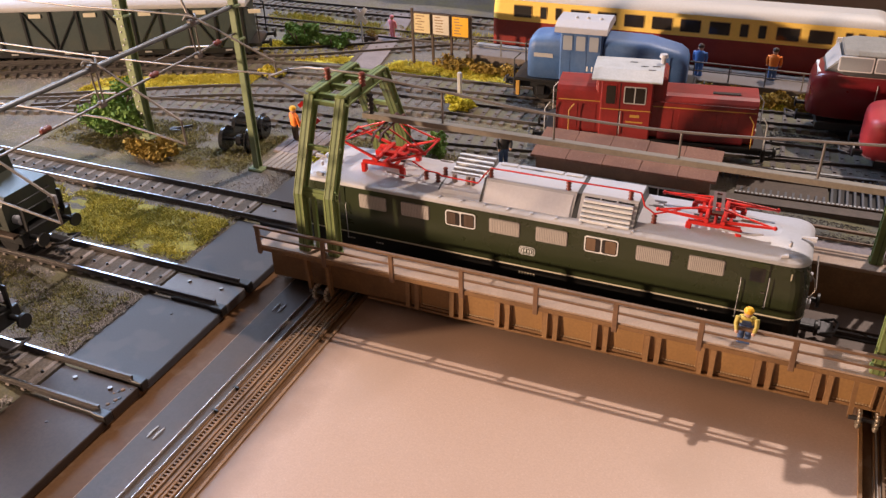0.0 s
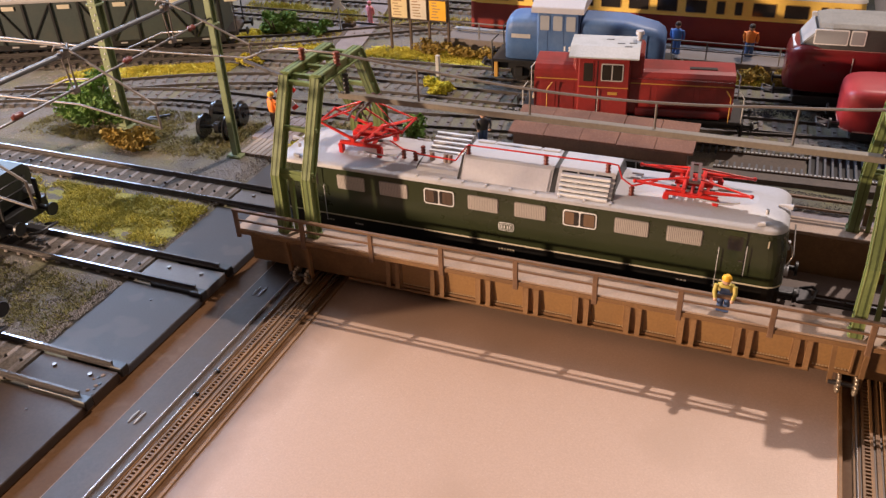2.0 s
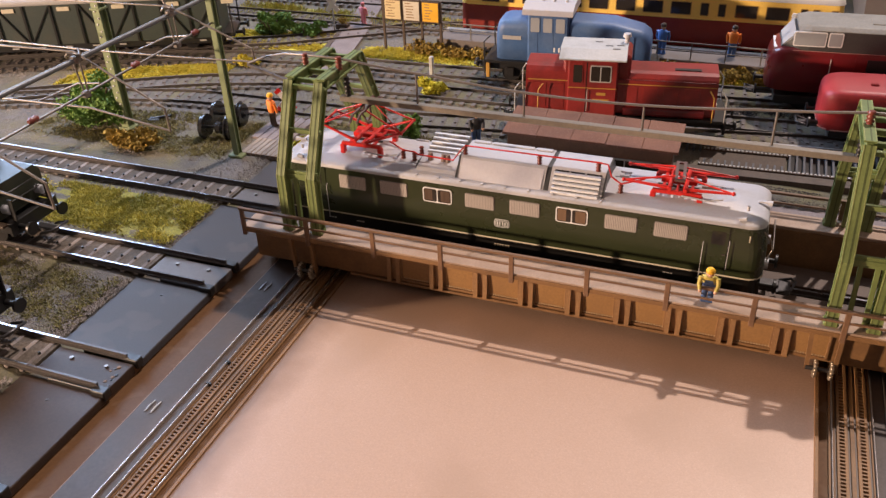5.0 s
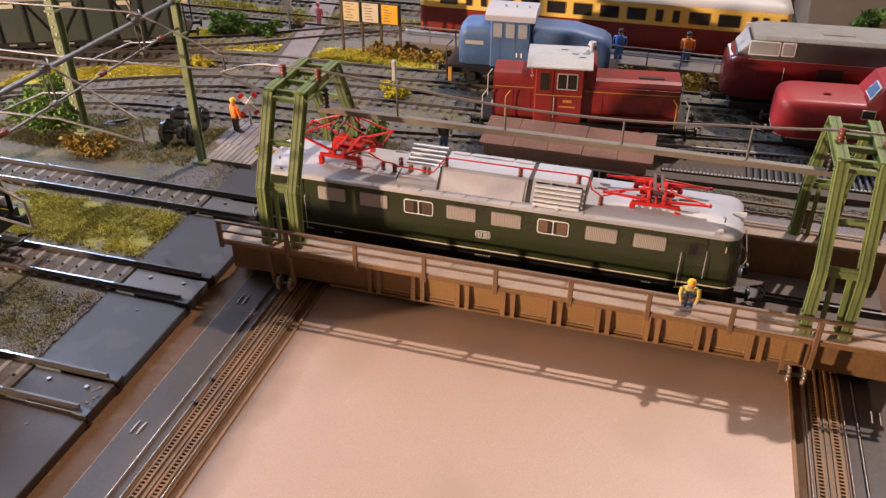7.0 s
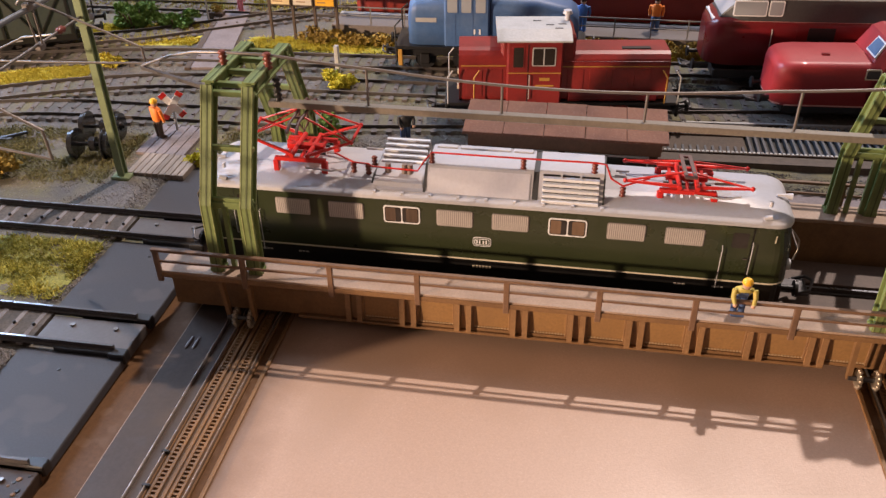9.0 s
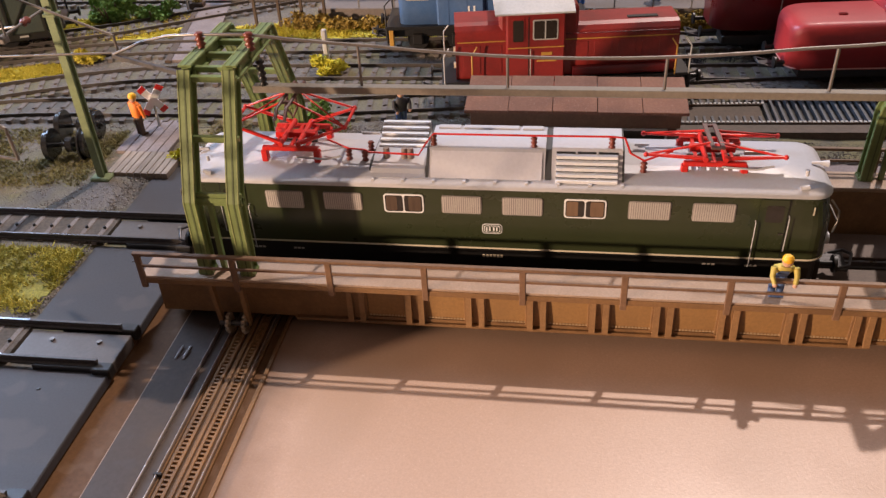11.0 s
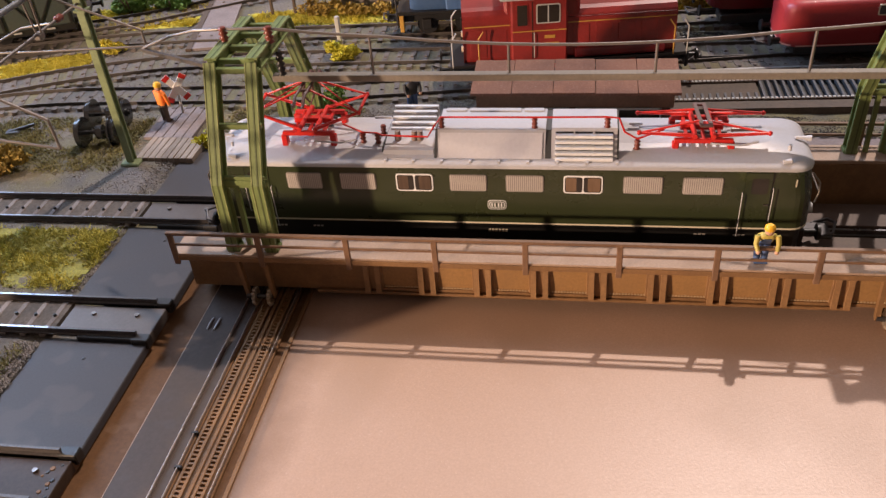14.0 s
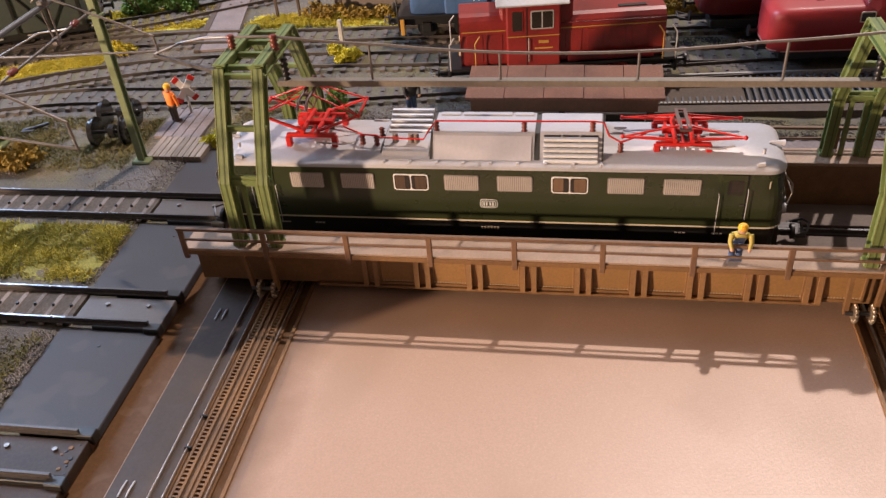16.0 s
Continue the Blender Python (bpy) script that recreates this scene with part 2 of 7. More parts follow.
M_BEAM = surface("contact_beam", (0.23, 0.20, 0.165), 0.45, metal=0.3, vary=0.1, fine=900, bump=0.1,
                 dirt=(0.13, 0.11, 0.09), dirt_amount=0.5)
M_GANTRYGROOVE = surface("gantry_groove_shade", (0.075, 0.10, 0.032), 0.6, vary=0.2, bump=0.1)
M_GANTRYEDGE = surface("worn_gantry_edge", (0.235, 0.265, 0.10), 0.5, vary=0.25, fine=700, coarse=120, bump=0.1, dirt=(0.16, 0.19, 0.05), dirt_amount=0.9)
M_V60 = surface("shunter_red", (0.235, 0.022, 0.019), 0.35, vary=0.08, fine=900, coarse=50, bump=0.05,
                dirt=(0.075, 0.012, 0.011), dirt_amount=0.65)
M_WINE = surface("wine_red", (0.175, 0.012, 0.014), 0.30, vary=0.06, fine=900, coarse=50, bump=0.04,
                 dirt=(0.14, 0.006, 0.010), dirt_amount=0.5, coat=0.3)
M_BLUE = surface("faded_blue", (0.058, 0.125, 0.28), 0.5, vary=0.08, fine=900, coarse=60, bump=0.1,
                 dirt=(0.14, 0.21, 0.35), dirt_amount=0.5)
M_BLUEDARK = surface("dark_blue", (0.06, 0.12, 0.27), 0.5, vary=0.1, bump=0.1)
M_YELLOW = surface("railcar_yellow", (0.88, 0.60, 0.13), 0.4, vary=0.05, bump=0.03)
M_YBRIGHT = surface("bright_yellow", (0.80, 0.42, 0.02), 0.45, vary=0.06, bump=0.05)
M_GREYROOF = surface("pale_grey_roof", (0.44, 0.43, 0.42), 0.6, vary=0.08, fine=900, coarse=90, bump=0.15,
                     dirt=(0.28, 0.26, 0.23), dirt_amount=0.5)
M_COACH = surface("coach_green_grey", (0.042, 0.055, 0.050), 0.5, vary=0.12, fine=900, coarse=50, bump=0.1,
                  dirt=(0.075, 0.07, 0.05), dirt_amount=0.5)
M_DIESELROOF = surface("weathered_diesel_roof", (0.23, 0.215, 0.19), 0.6, vary=0.12, fine=900, coarse=90, bump=0.15, dirt=(0.15, 0.14, 0.125), dirt_amount=0.6)
M_BACK = surface("backdrop_tan", (0.30, 0.20, 0.13), 0.8, vary=0.08, fine=60, coarse=6, bump=0.05)
M_BROWNDARK = surface("dark_brown_wood", (0.07, 0.045, 0.03), 0.7, vary=0.2, bump=0.2)
M_FENCE = surface("fence_grey", (0.16, 0.15, 0.145), 0.5, vary=0.15, bump=0.1)
M_DARKGREY = surface("dark_grey_paint", (0.06, 0.06, 0.06), 0.45, vary=0.1, bump=0.1)
M_SHED = surface("shed_red_brown", (0.185, 0.088, 0.058), 0.7, vary=0.15, fine=1200, coarse=80, bump=0.3,
                 dirt=(0.12, 0.058, 0.042), dirt_amount=0.7, spec=0.2)
speckle(M_PITGLOSS, 120, 0.56, (0.085, 0.073, 0.07), 0.25)
speckle(M_PITBROWN, 160, 0.58, (0.17, 0.10, 0.06), 0.5)
speckle(M_PLATE, 90, 0.60, (0.10, 0.085, 0.08), 0.4)
speckle(M_SHED, 1700, 0.64, (0.34, 0.23, 0.19))
M_WOOD = surface("grey_wood_plank", (0.26, 0.21, 0.17), 0.75, vary=0.2, fine=700, coarse=60, bump=0.4,
                 dirt=(0.15, 0.12, 0.10), dirt_amount=0.5, random_amount=0.2, stretch=(1, 0.15, 1), spec=0.2)
M_STONE = surface("platform_grey", (0.15, 0.126, 0.115), 0.8, vary=0.15, fine=1200, coarse=40, bump=0.3,
                  dirt=(0.17, 0.13, 0.11), dirt_amount=0.5)
M_BOARDS = surface("worn_purple_grey_boards", (0.22, 0.182, 0.176), 0.75, vary=0.2, fine=900, coarse=60, bump=0.4, dirt=(0.16, 0.13, 0.125), dirt_amount=0.6, spec=0.2)
M_GLASS = surface("window_dark", (0.03, 0.025, 0.022), 0.12, vary=0.1, bump=0.0)
M_GLASSGREY = surface("window_pale", (0.32, 0.34, 0.37), 0.15, vary=0.03, coarse=120, bump=0.0)
M_STEEL = surface("blackened_steel", (0.09, 0.086, 0.088), 0.42, metal=0.8, vary=0.2, bump=0.05)
M_BROWNTRUNK = surface("bark", (0.10, 0.06, 0.035), 0.8, vary=0.2, bump=0.4)
M_PALERAIL = surface("pale_grating_rail", (0.42, 0.42, 0.42), 0.4, metal=0.4, vary=0.15, fine=900, bump=0.1)
M_DARKBLUE = surface("grey_grating_bars", (0.075, 0.08, 0.092), 0.45, vary=0.2, bump=0.1)
M_SHEDWALL = surface("dark_brown_stone", (0.075, 0.055, 0.042), 0.75, vary=0.2, fine=700, coarse=120, bump=0.3,
                     dirt=(0.14, 0.10, 0.075), dirt_amount=0.5)
M_TUBE = surface("span_tube_steel", (0.17, 0.175, 0.185), 0.38, metal=0.6, vary=0.1, bump=0.03)

# ---------------------------------------------------------------- ground
def ground_material():
    m = bpy.data.materials.new("layout_ground")
    m.use_nodes = True
    nt = m.node_tree
    b = nt.nodes["Principled BSDF"]
    vec = nt.nodes.new("ShaderNodeTexCoord").outputs["Object"]
    grit = noise_of(nt, vec, 900, 3.0, 0.7)
    base = ramp(nt, grit, [(0.30, (0.080, 0.071, 0.066)), (0.52, (0.15, 0.131, 0.12)), (0.75, (0.235, 0.208, 0.19))])
    moss = ramp(nt, noise_of(nt, vec, 1100, 2.0, 0.7), [(0.3, (0.105, 0.092, 0.045)), (0.7, (0.19, 0.165, 0.072))])
    patch = ramp(nt, noise_of(nt, vec, 16, 5.0, 0.65), [(0.40, (0, 0, 0)), (0.58, (0.8, 0.8, 0.8))])
    col = mixed(nt, patch, base, moss)
    dust = ramp(nt, noise_of(nt, vec, 34, 5.0, 0.65), [(0.46, (0, 0, 0)), (0.62, (0.65, 0.65, 0.65))])
    col = mixed(nt, dust, col, (0.080, 0.077, 0.081))
    nt.links.new(col, b.inputs["Base Color"])
    b.inputs["Roughness"].default_value = 0.9
    b.inputs["Specular IOR Level"].default_value = 0.3
    bp = nt.nodes.new("ShaderNodeBump")
    bp.inputs["Strength"].default_value, bp.inputs["Distance"].default_value = 0.6, 0.0005
    nt.links.new(grit, bp.inputs["Height"])
    nt.links.new(bp.outputs["Normal"], b.inputs["Normal"])
    return m


M_GROUND = ground_material()
PIT_X0, PIT_X1, PIT_Y1, PIT_Z = -12.0, 18.0, 7.1, -0.8
GZ = -0.45


def ground_height(x, y):
    h = noise.noise((x * 0.18, y * 0.18, 0.3)) * 0.16 + noise.noise((x * 0.9, y * 0.9, 4.0)) * 0.05
    return GZ + 0.14 + min(0.02, h)


def build_ground():
    xs = [-110, -85, -70] + [-60 + 1.0 * i for i in range(106)] + [60, 85, 110]
    ys = [-62, -50, -40] + [-34 + 1.0 * i for i in range(81)] + [50]
    xs = sorted(set(xs + [PIT_X0, PIT_X1])); ys = sorted(set(ys + [PIT_Y1, -36]))
    sh = Shape()
    idx = {}
    for i, x in enumerate(xs):
        for j, y in enumerate(ys):
            edge = PIT_X0 - 4.5 < x < PIT_X1 + 4.5 and y < PIT_Y1 + 1.5
            idx[i, j] = len(sh.v)
            sh.v.append((x, y, GZ - 0.03 if edge else ground_height(x, y)))
    for i in range(len(xs) - 1):
        for j in range(len(ys) - 1):
            if PIT_X0 - 0.01 <= xs[i] and xs[i + 1] <= PIT_X1 + 0.01 and -36.01 <= ys[j] and ys[j + 1] <= PIT_Y1 + 0.01:
                continue
            sh.f.append((idx[i, j], idx[i + 1, j], idx[i + 1, j + 1], idx[i, j + 1]))
            sh.s.append(True)
    solid("ground", sh, M_GROUND, "gravelly brown layout ground with mossy patches", "ground", "structure")


build_ground()

# ---------------------------------------------------------------- the pit of the transfer table
pit_floor = thing("pit_floor", "sand-coloured flat floor of the transfer table pit", "floor", kind="structure")
part("sand_field", Shape().box(-7.02, 13.02, -36, PIT_Y1, -1.2, PIT_Z), M_SAND, pit_floor)
for a, b, mid in ((PIT_X0, -9.42, -10.75), (PIT_X1, 15.42, 16.75)):
    part("outer_strip", Shape().box(*sorted((a, mid)), -36, PIT_Y1, -1.2, PIT_Z), M_PITBROWN, pit_floor, "rusty brown outer lane")
    part("inner_strip", Shape().box(*sorted((mid, b)), -36, PIT_Y1, -1.2, PIT_Z), M_PITGLOSS, pit_floor, "smooth blue-grey inner lane")
part("rack_bed", Shape().box(-9.42, -7.02, -36, PIT_Y1, -1.2, PIT_Z - 0.10), M_PITBROWN, pit_floor)
part("rack_bed", Shape().box(13.02, 15.42, -36, PIT_Y1, -1.2, PIT_Z - 0.10), M_PITBROWN, pit_floor)
for x in (-7.10, 12.96):
    part("kerb", Shape().box(x, x + 0.14, -36, PIT_Y1, -0.9, PIT_Z + 0.07, 0.02), M_RACK, pit_floor)
for x in (-10.75, 16.75):
    part("lane_seam", Shape().box(x - 0.012, x + 0.012, -36, PIT_Y1, -1.0, PIT_Z + 0.006), M_WALK, pit_floor, "thin pale scratched seam between the lanes")
pit_wall = thing("pit_wall", "dark brown low walls round the pit", "wall", kind="structure")
part("wall_panel", Shape().box(PIT_X0 - 0.3, PIT_X0, -36, PIT_Y1 + 0.3, -1.2, -0.47), M_PITBROWN, pit_wall)
part("wall_panel", Shape().box(PIT_X1, PIT_X1 + 0.3, -36, PIT_Y1 + 0.3, -1.2, -0.47), M_PITBROWN, pit_wall)
part("wall_panel", Shape().box(PIT_X0, PIT_X1, PIT_Y1, PIT_Y1 + 0.3, -1.2, -0.47), M_PITBROWN, pit_wall)
part("wall_panel", Shape().box(PIT_X0, PIT_X1, -36.3, -36, -1.2, -0.47), M_PITBROWN, pit_wall)


def rack_track(flip):
    """Two thin guide rails, a toothed double rack and an inner rail, along y."""
    fx = (lambda x: 5.7 - x) if flip else (lambda x: x + 0.3)
    root = thing("rack_track", "brown toothed rack with bright guide rails on the pit floor", "rack track", group="rack tracks of the pit")
    for x, w in ((-9.63, 0.05), (-9.17, 0.045), (-7.83, 0.045)):
        a, b = sorted((fx(x - w / 2), fx(x + w / 2)))
        # the right-hand rails get a darker steel in place of their shade
        part("guide_rail", Shape().box(a, b, -36, PIT_Y1, PIT_Z - 0.11, PIT_Z + 0.11, 0.02), M_RAILSTEEL if flip else M_GUIDE, root, "guide rail in darker steel for the shaded side" if flip else "bright worn guide rail")
    a, b = sorted((fx(-9.592), fx(-9.203)))
    part("guide_channel", Shape().box(a, b, -36, PIT_Y1, PIT_Z - 0.11, PIT_Z - 0.012), M_PITGLOSS, root, "blue-grey channel between the guide rails")
    for x0, x1, dz in ((-9.137, -9.07, 0.0), (-9.0, -8.905, 0.05), (-8.745, -8.64, 0.06), (-8.56, -8.42, 0.03), (-8.34, -8.235, 0.06), (-8.075, -7.98, 0.05), (-7.93, -7.863, 0.0), (-7.797, -7.72, 0.0)):
        a, b = sorted((fx(x0), fx(x1)))
        part("rack_strip", Shape().box(a, b, -36, PIT_Y1, PIT_Z - 0.11, PIT_Z + dz, 0.015), M_RACK, root)
    a, b = sorted((fx(-9.06), fx(-7.87)))
    part("tooth_bed", Shape().box(a, b, -36, PIT_Y1, PIT_Z - 0.11, PIT_Z - 0.03), M_TOOTHGAP, root, "dark brown bed coloured for the shade between the teeth")
    teeth = Shape()
    y = -34.0
    while y < PIT_Y1 - 0.2:
        for x in (-8.825, -8.155):
            a, b = sorted((fx(x - 0.085), fx(x + 0.085)))
            teeth.prism_x([(y, PIT_Z - 0.05), (y + 0.11, PIT_Z - 0.05), (y + 0.09, PIT_Z + 0.04), (y + 0.02, PIT_Z + 0.04)], a, b)
        y += 0.17
    # two dark clips across the channel
    for yy in (-10.05, -11.4):
        a, b = sorted((fx(-9.26), fx(-9.02)))
        part("clip", Shape().box(a, b, yy, yy + 0.07, PIT_Z - 0.05, PIT_Z + 0.125), M_BLACK, root, "small dark clip")
    tagged(part("rack_teeth", teeth, M_RACK, root), kind="stuff")
    return root


rack_track(False)
rack_track(True)


def contact_pin(x, y):
    sh = Shape()
    sh.tube([(x, y, PIT_Z + 0.03), (x + 0.01, y + 0.3, PIT_Z + 0.06), (x + 0.02, y + 0.62, PIT_Z + 0.03)], [0.028, 0.034, 0.028], 6)
    return solid("contact_pin", sh, M_SILVER, "short bright metal pin lying on the pit floor", "pin", group="contact pins in the pit")


for y in (-14.9 + NEAR, -6.7 + NEAR):
    for x in (-10.32, -10.05, 15.9, 16.2):
        contact_pin(x, y)

# ---------------------------------------------------------------- cover plates beside the pit
TRACKS_LEFT = (0.0 + NEAR, -6.92 + NEAR, -13.95 + NEAR, -20.95 + NEAR)
PLATE_Z = -0.38


def cover_plates(flip):
    fx = (lambda x: 6.0 - x) if flip else (lambda x: x)

    def span(x0, x1):
        return sorted((fx(x0), fx(x1)))
    for k, y in enumerate(TRACKS_LEFT):
        a, b = span(-15.9, -11.95)
        low = y - 7.0 + 1.05
        hi = y - 1.05
        pl = thing("cover_plate", "dark grey plastic cover plate beside the pit", "plate", group="cover plates")
        part("slab", Shape().box(a, b, low, hi, -0.75, PLATE_Z, 0.04), M_PLATE if k < 2 else M_PLATEBROWN, pl)
        part("screw", Shape().ball((fx(-13.9), hi - 0.9, PLATE_Z), 0.07, 6, 4, 0.6), M_STEEL, pl)
        c, d = span(-15.6, -11.98)
        ip = thing("track_plate", "dark grey plate between the rails with two screws", "plate", group="plates between the rails")
        part("slab", Shape().box(c, d, y - 0.72, y + 0.72, -0.75, -0.30, 0.03), M_PLATEWARM if k < 2 else M_PLATEBROWN, ip)
        if k == 2:
            rnd = random.Random(31)
            for j in range(9):
                cx, cyy = -12.1 - 0.75 * rnd.random(), y - 0.6 + 0.14 * j
                part("chip", Shape().ball((fx(cx), cyy, -0.30), 0.05 + 0.05 * rnd.random(), 6, 4, 0.5), M_RACK if j % 2 else M_BLACK, ip)
        for sx in (-14.6, -12.9):
            part("screw", Shape().tube([(fx(sx), y + 0.25, -0.32), (fx(sx), y + 0.25, -0.22)], 0.09, 7), M_RAILSTEEL, ip)
        for s in (-1, 1):
            e, f = span(-14.6, -11.95)
            yy = y + s * 0.98
            ch = thing("rail_chair", "black plastic rail end holder at the pit edge", "rail chair", group="rail chairs")
            part("block", Shape().box(e, f, yy - 0.12, yy + 0.12, -0.6, -0.20, 0.03), M_BLACK, ch)
            g, h = span(-12.5, -11.87)
            part("end_block", Shape().box(g, h, yy - 0.2, yy + 0.2, -0.6, -0.17, 0.04), M_BLACK, ch)
    a, b = span(-15.9, -11.95)
    solid("cover_plate", Shape().box(a, b, TRACKS_LEFT[0] + 1.05, PIT_Y1 - 0.1, -0.75, PLATE_Z, 0.04), M_PLATE,
          "dark grey plastic cover plate beside the pit", "plate", group="cover plates")


cover_plates(False)
cover_plates(True)

# ---------------------------------------------------------------- tracks
RAIL_PROFILE = [(-0.11, -0.24), (0.11, -0.24), (0.11, -0.20), (0.035, -0.17), (0.035, -0.09), (0.055, -0.07), (0.055, 0.0), (-0.055, 0.0), (-0.055, -0.07), (-0.035, -0.09), (-0.035, -0.17), (-0.11, -0.20)]
sleeper_mesh = Shape().box(-0.11, 0.11, -1.02, 1.02, -0.12, 0.0, 0.025).mesh("sleeper", M_SLEEPER)
stud_mesh = Shape().tube([(0, 0, -0.02), (0, 0, 0.10)], [0.07, 0.055], 7).mesh("stud", M_BLACK)
M_RAILTOP = surface("rail_head_bright", (0.37, 0.38, 0.41), 0.28, metal=1.0, vary=0.1, bump=0.03)


M_INFILL = surface("sandy_ballast", (0.108, 0.088, 0.072), 0.85, vary=0.3, fine=900, coarse=90, bump=0.7, depth=0.0003, dirt=(0.065, 0.06, 0.055), dirt_amount=0.7, spec=0.15)
M_RAILRUST = surface("rail_side_brown", (0.055, 0.046, 0.041), 0.6, metal=0.1, vary=0.2, bump=0.1)
M_RAILWORN = surface("rail_head_worn", (0.16, 0.14, 0.125), 0.5, metal=0.5, vary=0.2, bump=0.05)
M_SLEEPERYARD = surface("sleeper_dark_brown", (0.13, 0.11, 0.10), 0.8, vary=0.25, fine=900, coarse=90, bump=0.3,
                        dirt=(0.15, 0.13, 0.115), dirt_amount=0.7, spec=0.15)


def path_points(points, step):
    pts = [Vector((*p, 0)) for p in points]
    out, carry = [], 0.0
    for a, b in zip(pts, pts[1:]):
        d = b - a
        length = d.length
        s = carry
        while s < length:
            out.append((a + d * (s / length), math.atan2(d.y, d.x)))
            s += step
        carry = s - length
    return out


def smooth_path(points, n=8):
    """Catmull-Rom through the points."""
    p = [Vector((*q, 0)) for q in points]
    p = [p[0] * 2 - p[1]] + p + [p[-1] * 2 - p[-2]]
    out = []
    for i in range(1, len(p) - 2):
        for k in range(n):
            t = k / n
            a, b, c, d = p[i - 1], p[i], p[i + 1], p[i + 2]
            q = 0.5 * ((2 * b) + (c - a) * t + (2 * a - 5 * b + 4 * c - d) * t * t + (3 * b - a - 3 * c + d) * t ** 3)
            out.append((q.x, q.y))
    out.append((p[-2].x, p[-2].y))
    return out


bed_step = itertools.count()


def track(points, label, pieces=True, z=0.0, studs=True):
    root = thing("railway_track", label, "track", kind="structure")
    offs = {s: [] for s in (-1, 1)}
    slim = 0.85 if pieces else 0.62
    n = len(points)
    for i, p in enumerate(points):
        a, b = points[max(i - 1, 0)], points[min(i + 1, n - 1)]
        d = Vector((b[0] - a[0], b[1] - a[1])).normalized()
        for s in (-1, 1):
            offs[s].append((Vector(p), Vector((-d.y, d.x)) * s))
    for s in (-1, 1):
        for nm, prof, mat in (("rail", RAIL_PROFILE, M_RAILRUST if not pieces else M_RAILDARK), ("rail_head", [(-0.05, -0.02), (0.05, -0.02), (0.05, 0.012), (-0.05, 0.012)], M_RAILWORN if not pieces else M_RAILTOP)):
            rings = []
            for p, nrm in offs[s]:
                rings.append([(p.x + nrm.x * (0.88 + u * slim), p.y + nrm.y * (0.88 + u * slim), z + w) for u, w in prof])
            part(nm, Shape().loft(rings), mat, root)
    bed = Shape()
    if not pieces:
        low = z - 0.17 - 0.006 * next(bed_step)
        rings = []
        for p, nrm in offs[1]:
            rings.append([(p.x + nrm.x * u, p.y + nrm.y * u, w) for u, w in ((-1.55, -0.5), (1.55, -0.5), (1.2, low), (-1.2, low))])
        part("ballast_bed", Shape().loft(rings), M_GROUND, root, "grey-brown ballast bed up to the sleeper tops")
    if pieces:
        (xa, ya), (xb, _) = points[0], points[-1]
        part("ballast_infill", Shape().box(xa, xb, ya - 0.83, ya + 0.83, z - 0.5, z - 0.262), M_INFILL, root, "sandy brown ballast between the rails")
    for i, (p, ang) in enumerate(path_points(points, 0.77)):
        if pieces:
            sl = part("sleeper", sleeper_mesh, None, root, at=(p.x, p.y, z - 0.24))
            sl.rotation_euler = (0, 0, ang)
            if studs:
                st = part("stud", stud_mesh, None, root, at=(p.x, p.y, z - 0.24))
        else:
            c, s = math.cos(ang), math.sin(ang)
            R = lambda u, v: (p.x + c * u - s * v, p.y + s * u + c * v)
            bed.prism_z([R(-0.14, -1.4), R(0.14, -1.4), R(0.14, 1.4), R(-0.14, 1.4)], z - 0.40, z - 0.145)
            if studs:
                bed.prism_z([R(-0.07, -0.07), R(0.07, -0.07), R(0.07, 0.07), R(-0.07, 0.07)], z - 0.145, z - 0.08)
    if not pieces:
        tagged(part("sleeper_row", bed, M_SLEEPERYARD, root), kind="stuff")
    return root


def rails_only(y, x0, x1):
    root = thing("rail_pair", "pair of dark worn rails running to the pit edge", "rails", kind="structure")
    for s in (-1, 1):
        part("rail", Shape().prism_x([(y + s * 0.88 + u, w) for u, w in RAIL_PROFILE], x0, x1), M_RAILDARK, root)
        part("rail_head", Shape().box(x0, x1, y + s * 0.88 - 0.05, y + s * 0.88 + 0.05, -0.02, 0.012), M_RAILDARK, root)
    return root


for k, y in enumerate(TRACKS_LEFT[:3]):
    track([(-46.03 if k < 2 else -33.71, y), (-15.7, y)], "track with grey sleepers and centre studs leading to the pit")
    rails_only(y, -15.7, -12.35)

# ---------------------------------------------------------------- the bridge of the transfer table
BX0, BX1 = -11.42, 16.82
POSTS = [-11.3, -8.1, -4.95, -1.9, 1.14, 4.19, 7.24, 10.35, 13.45, 16.6]


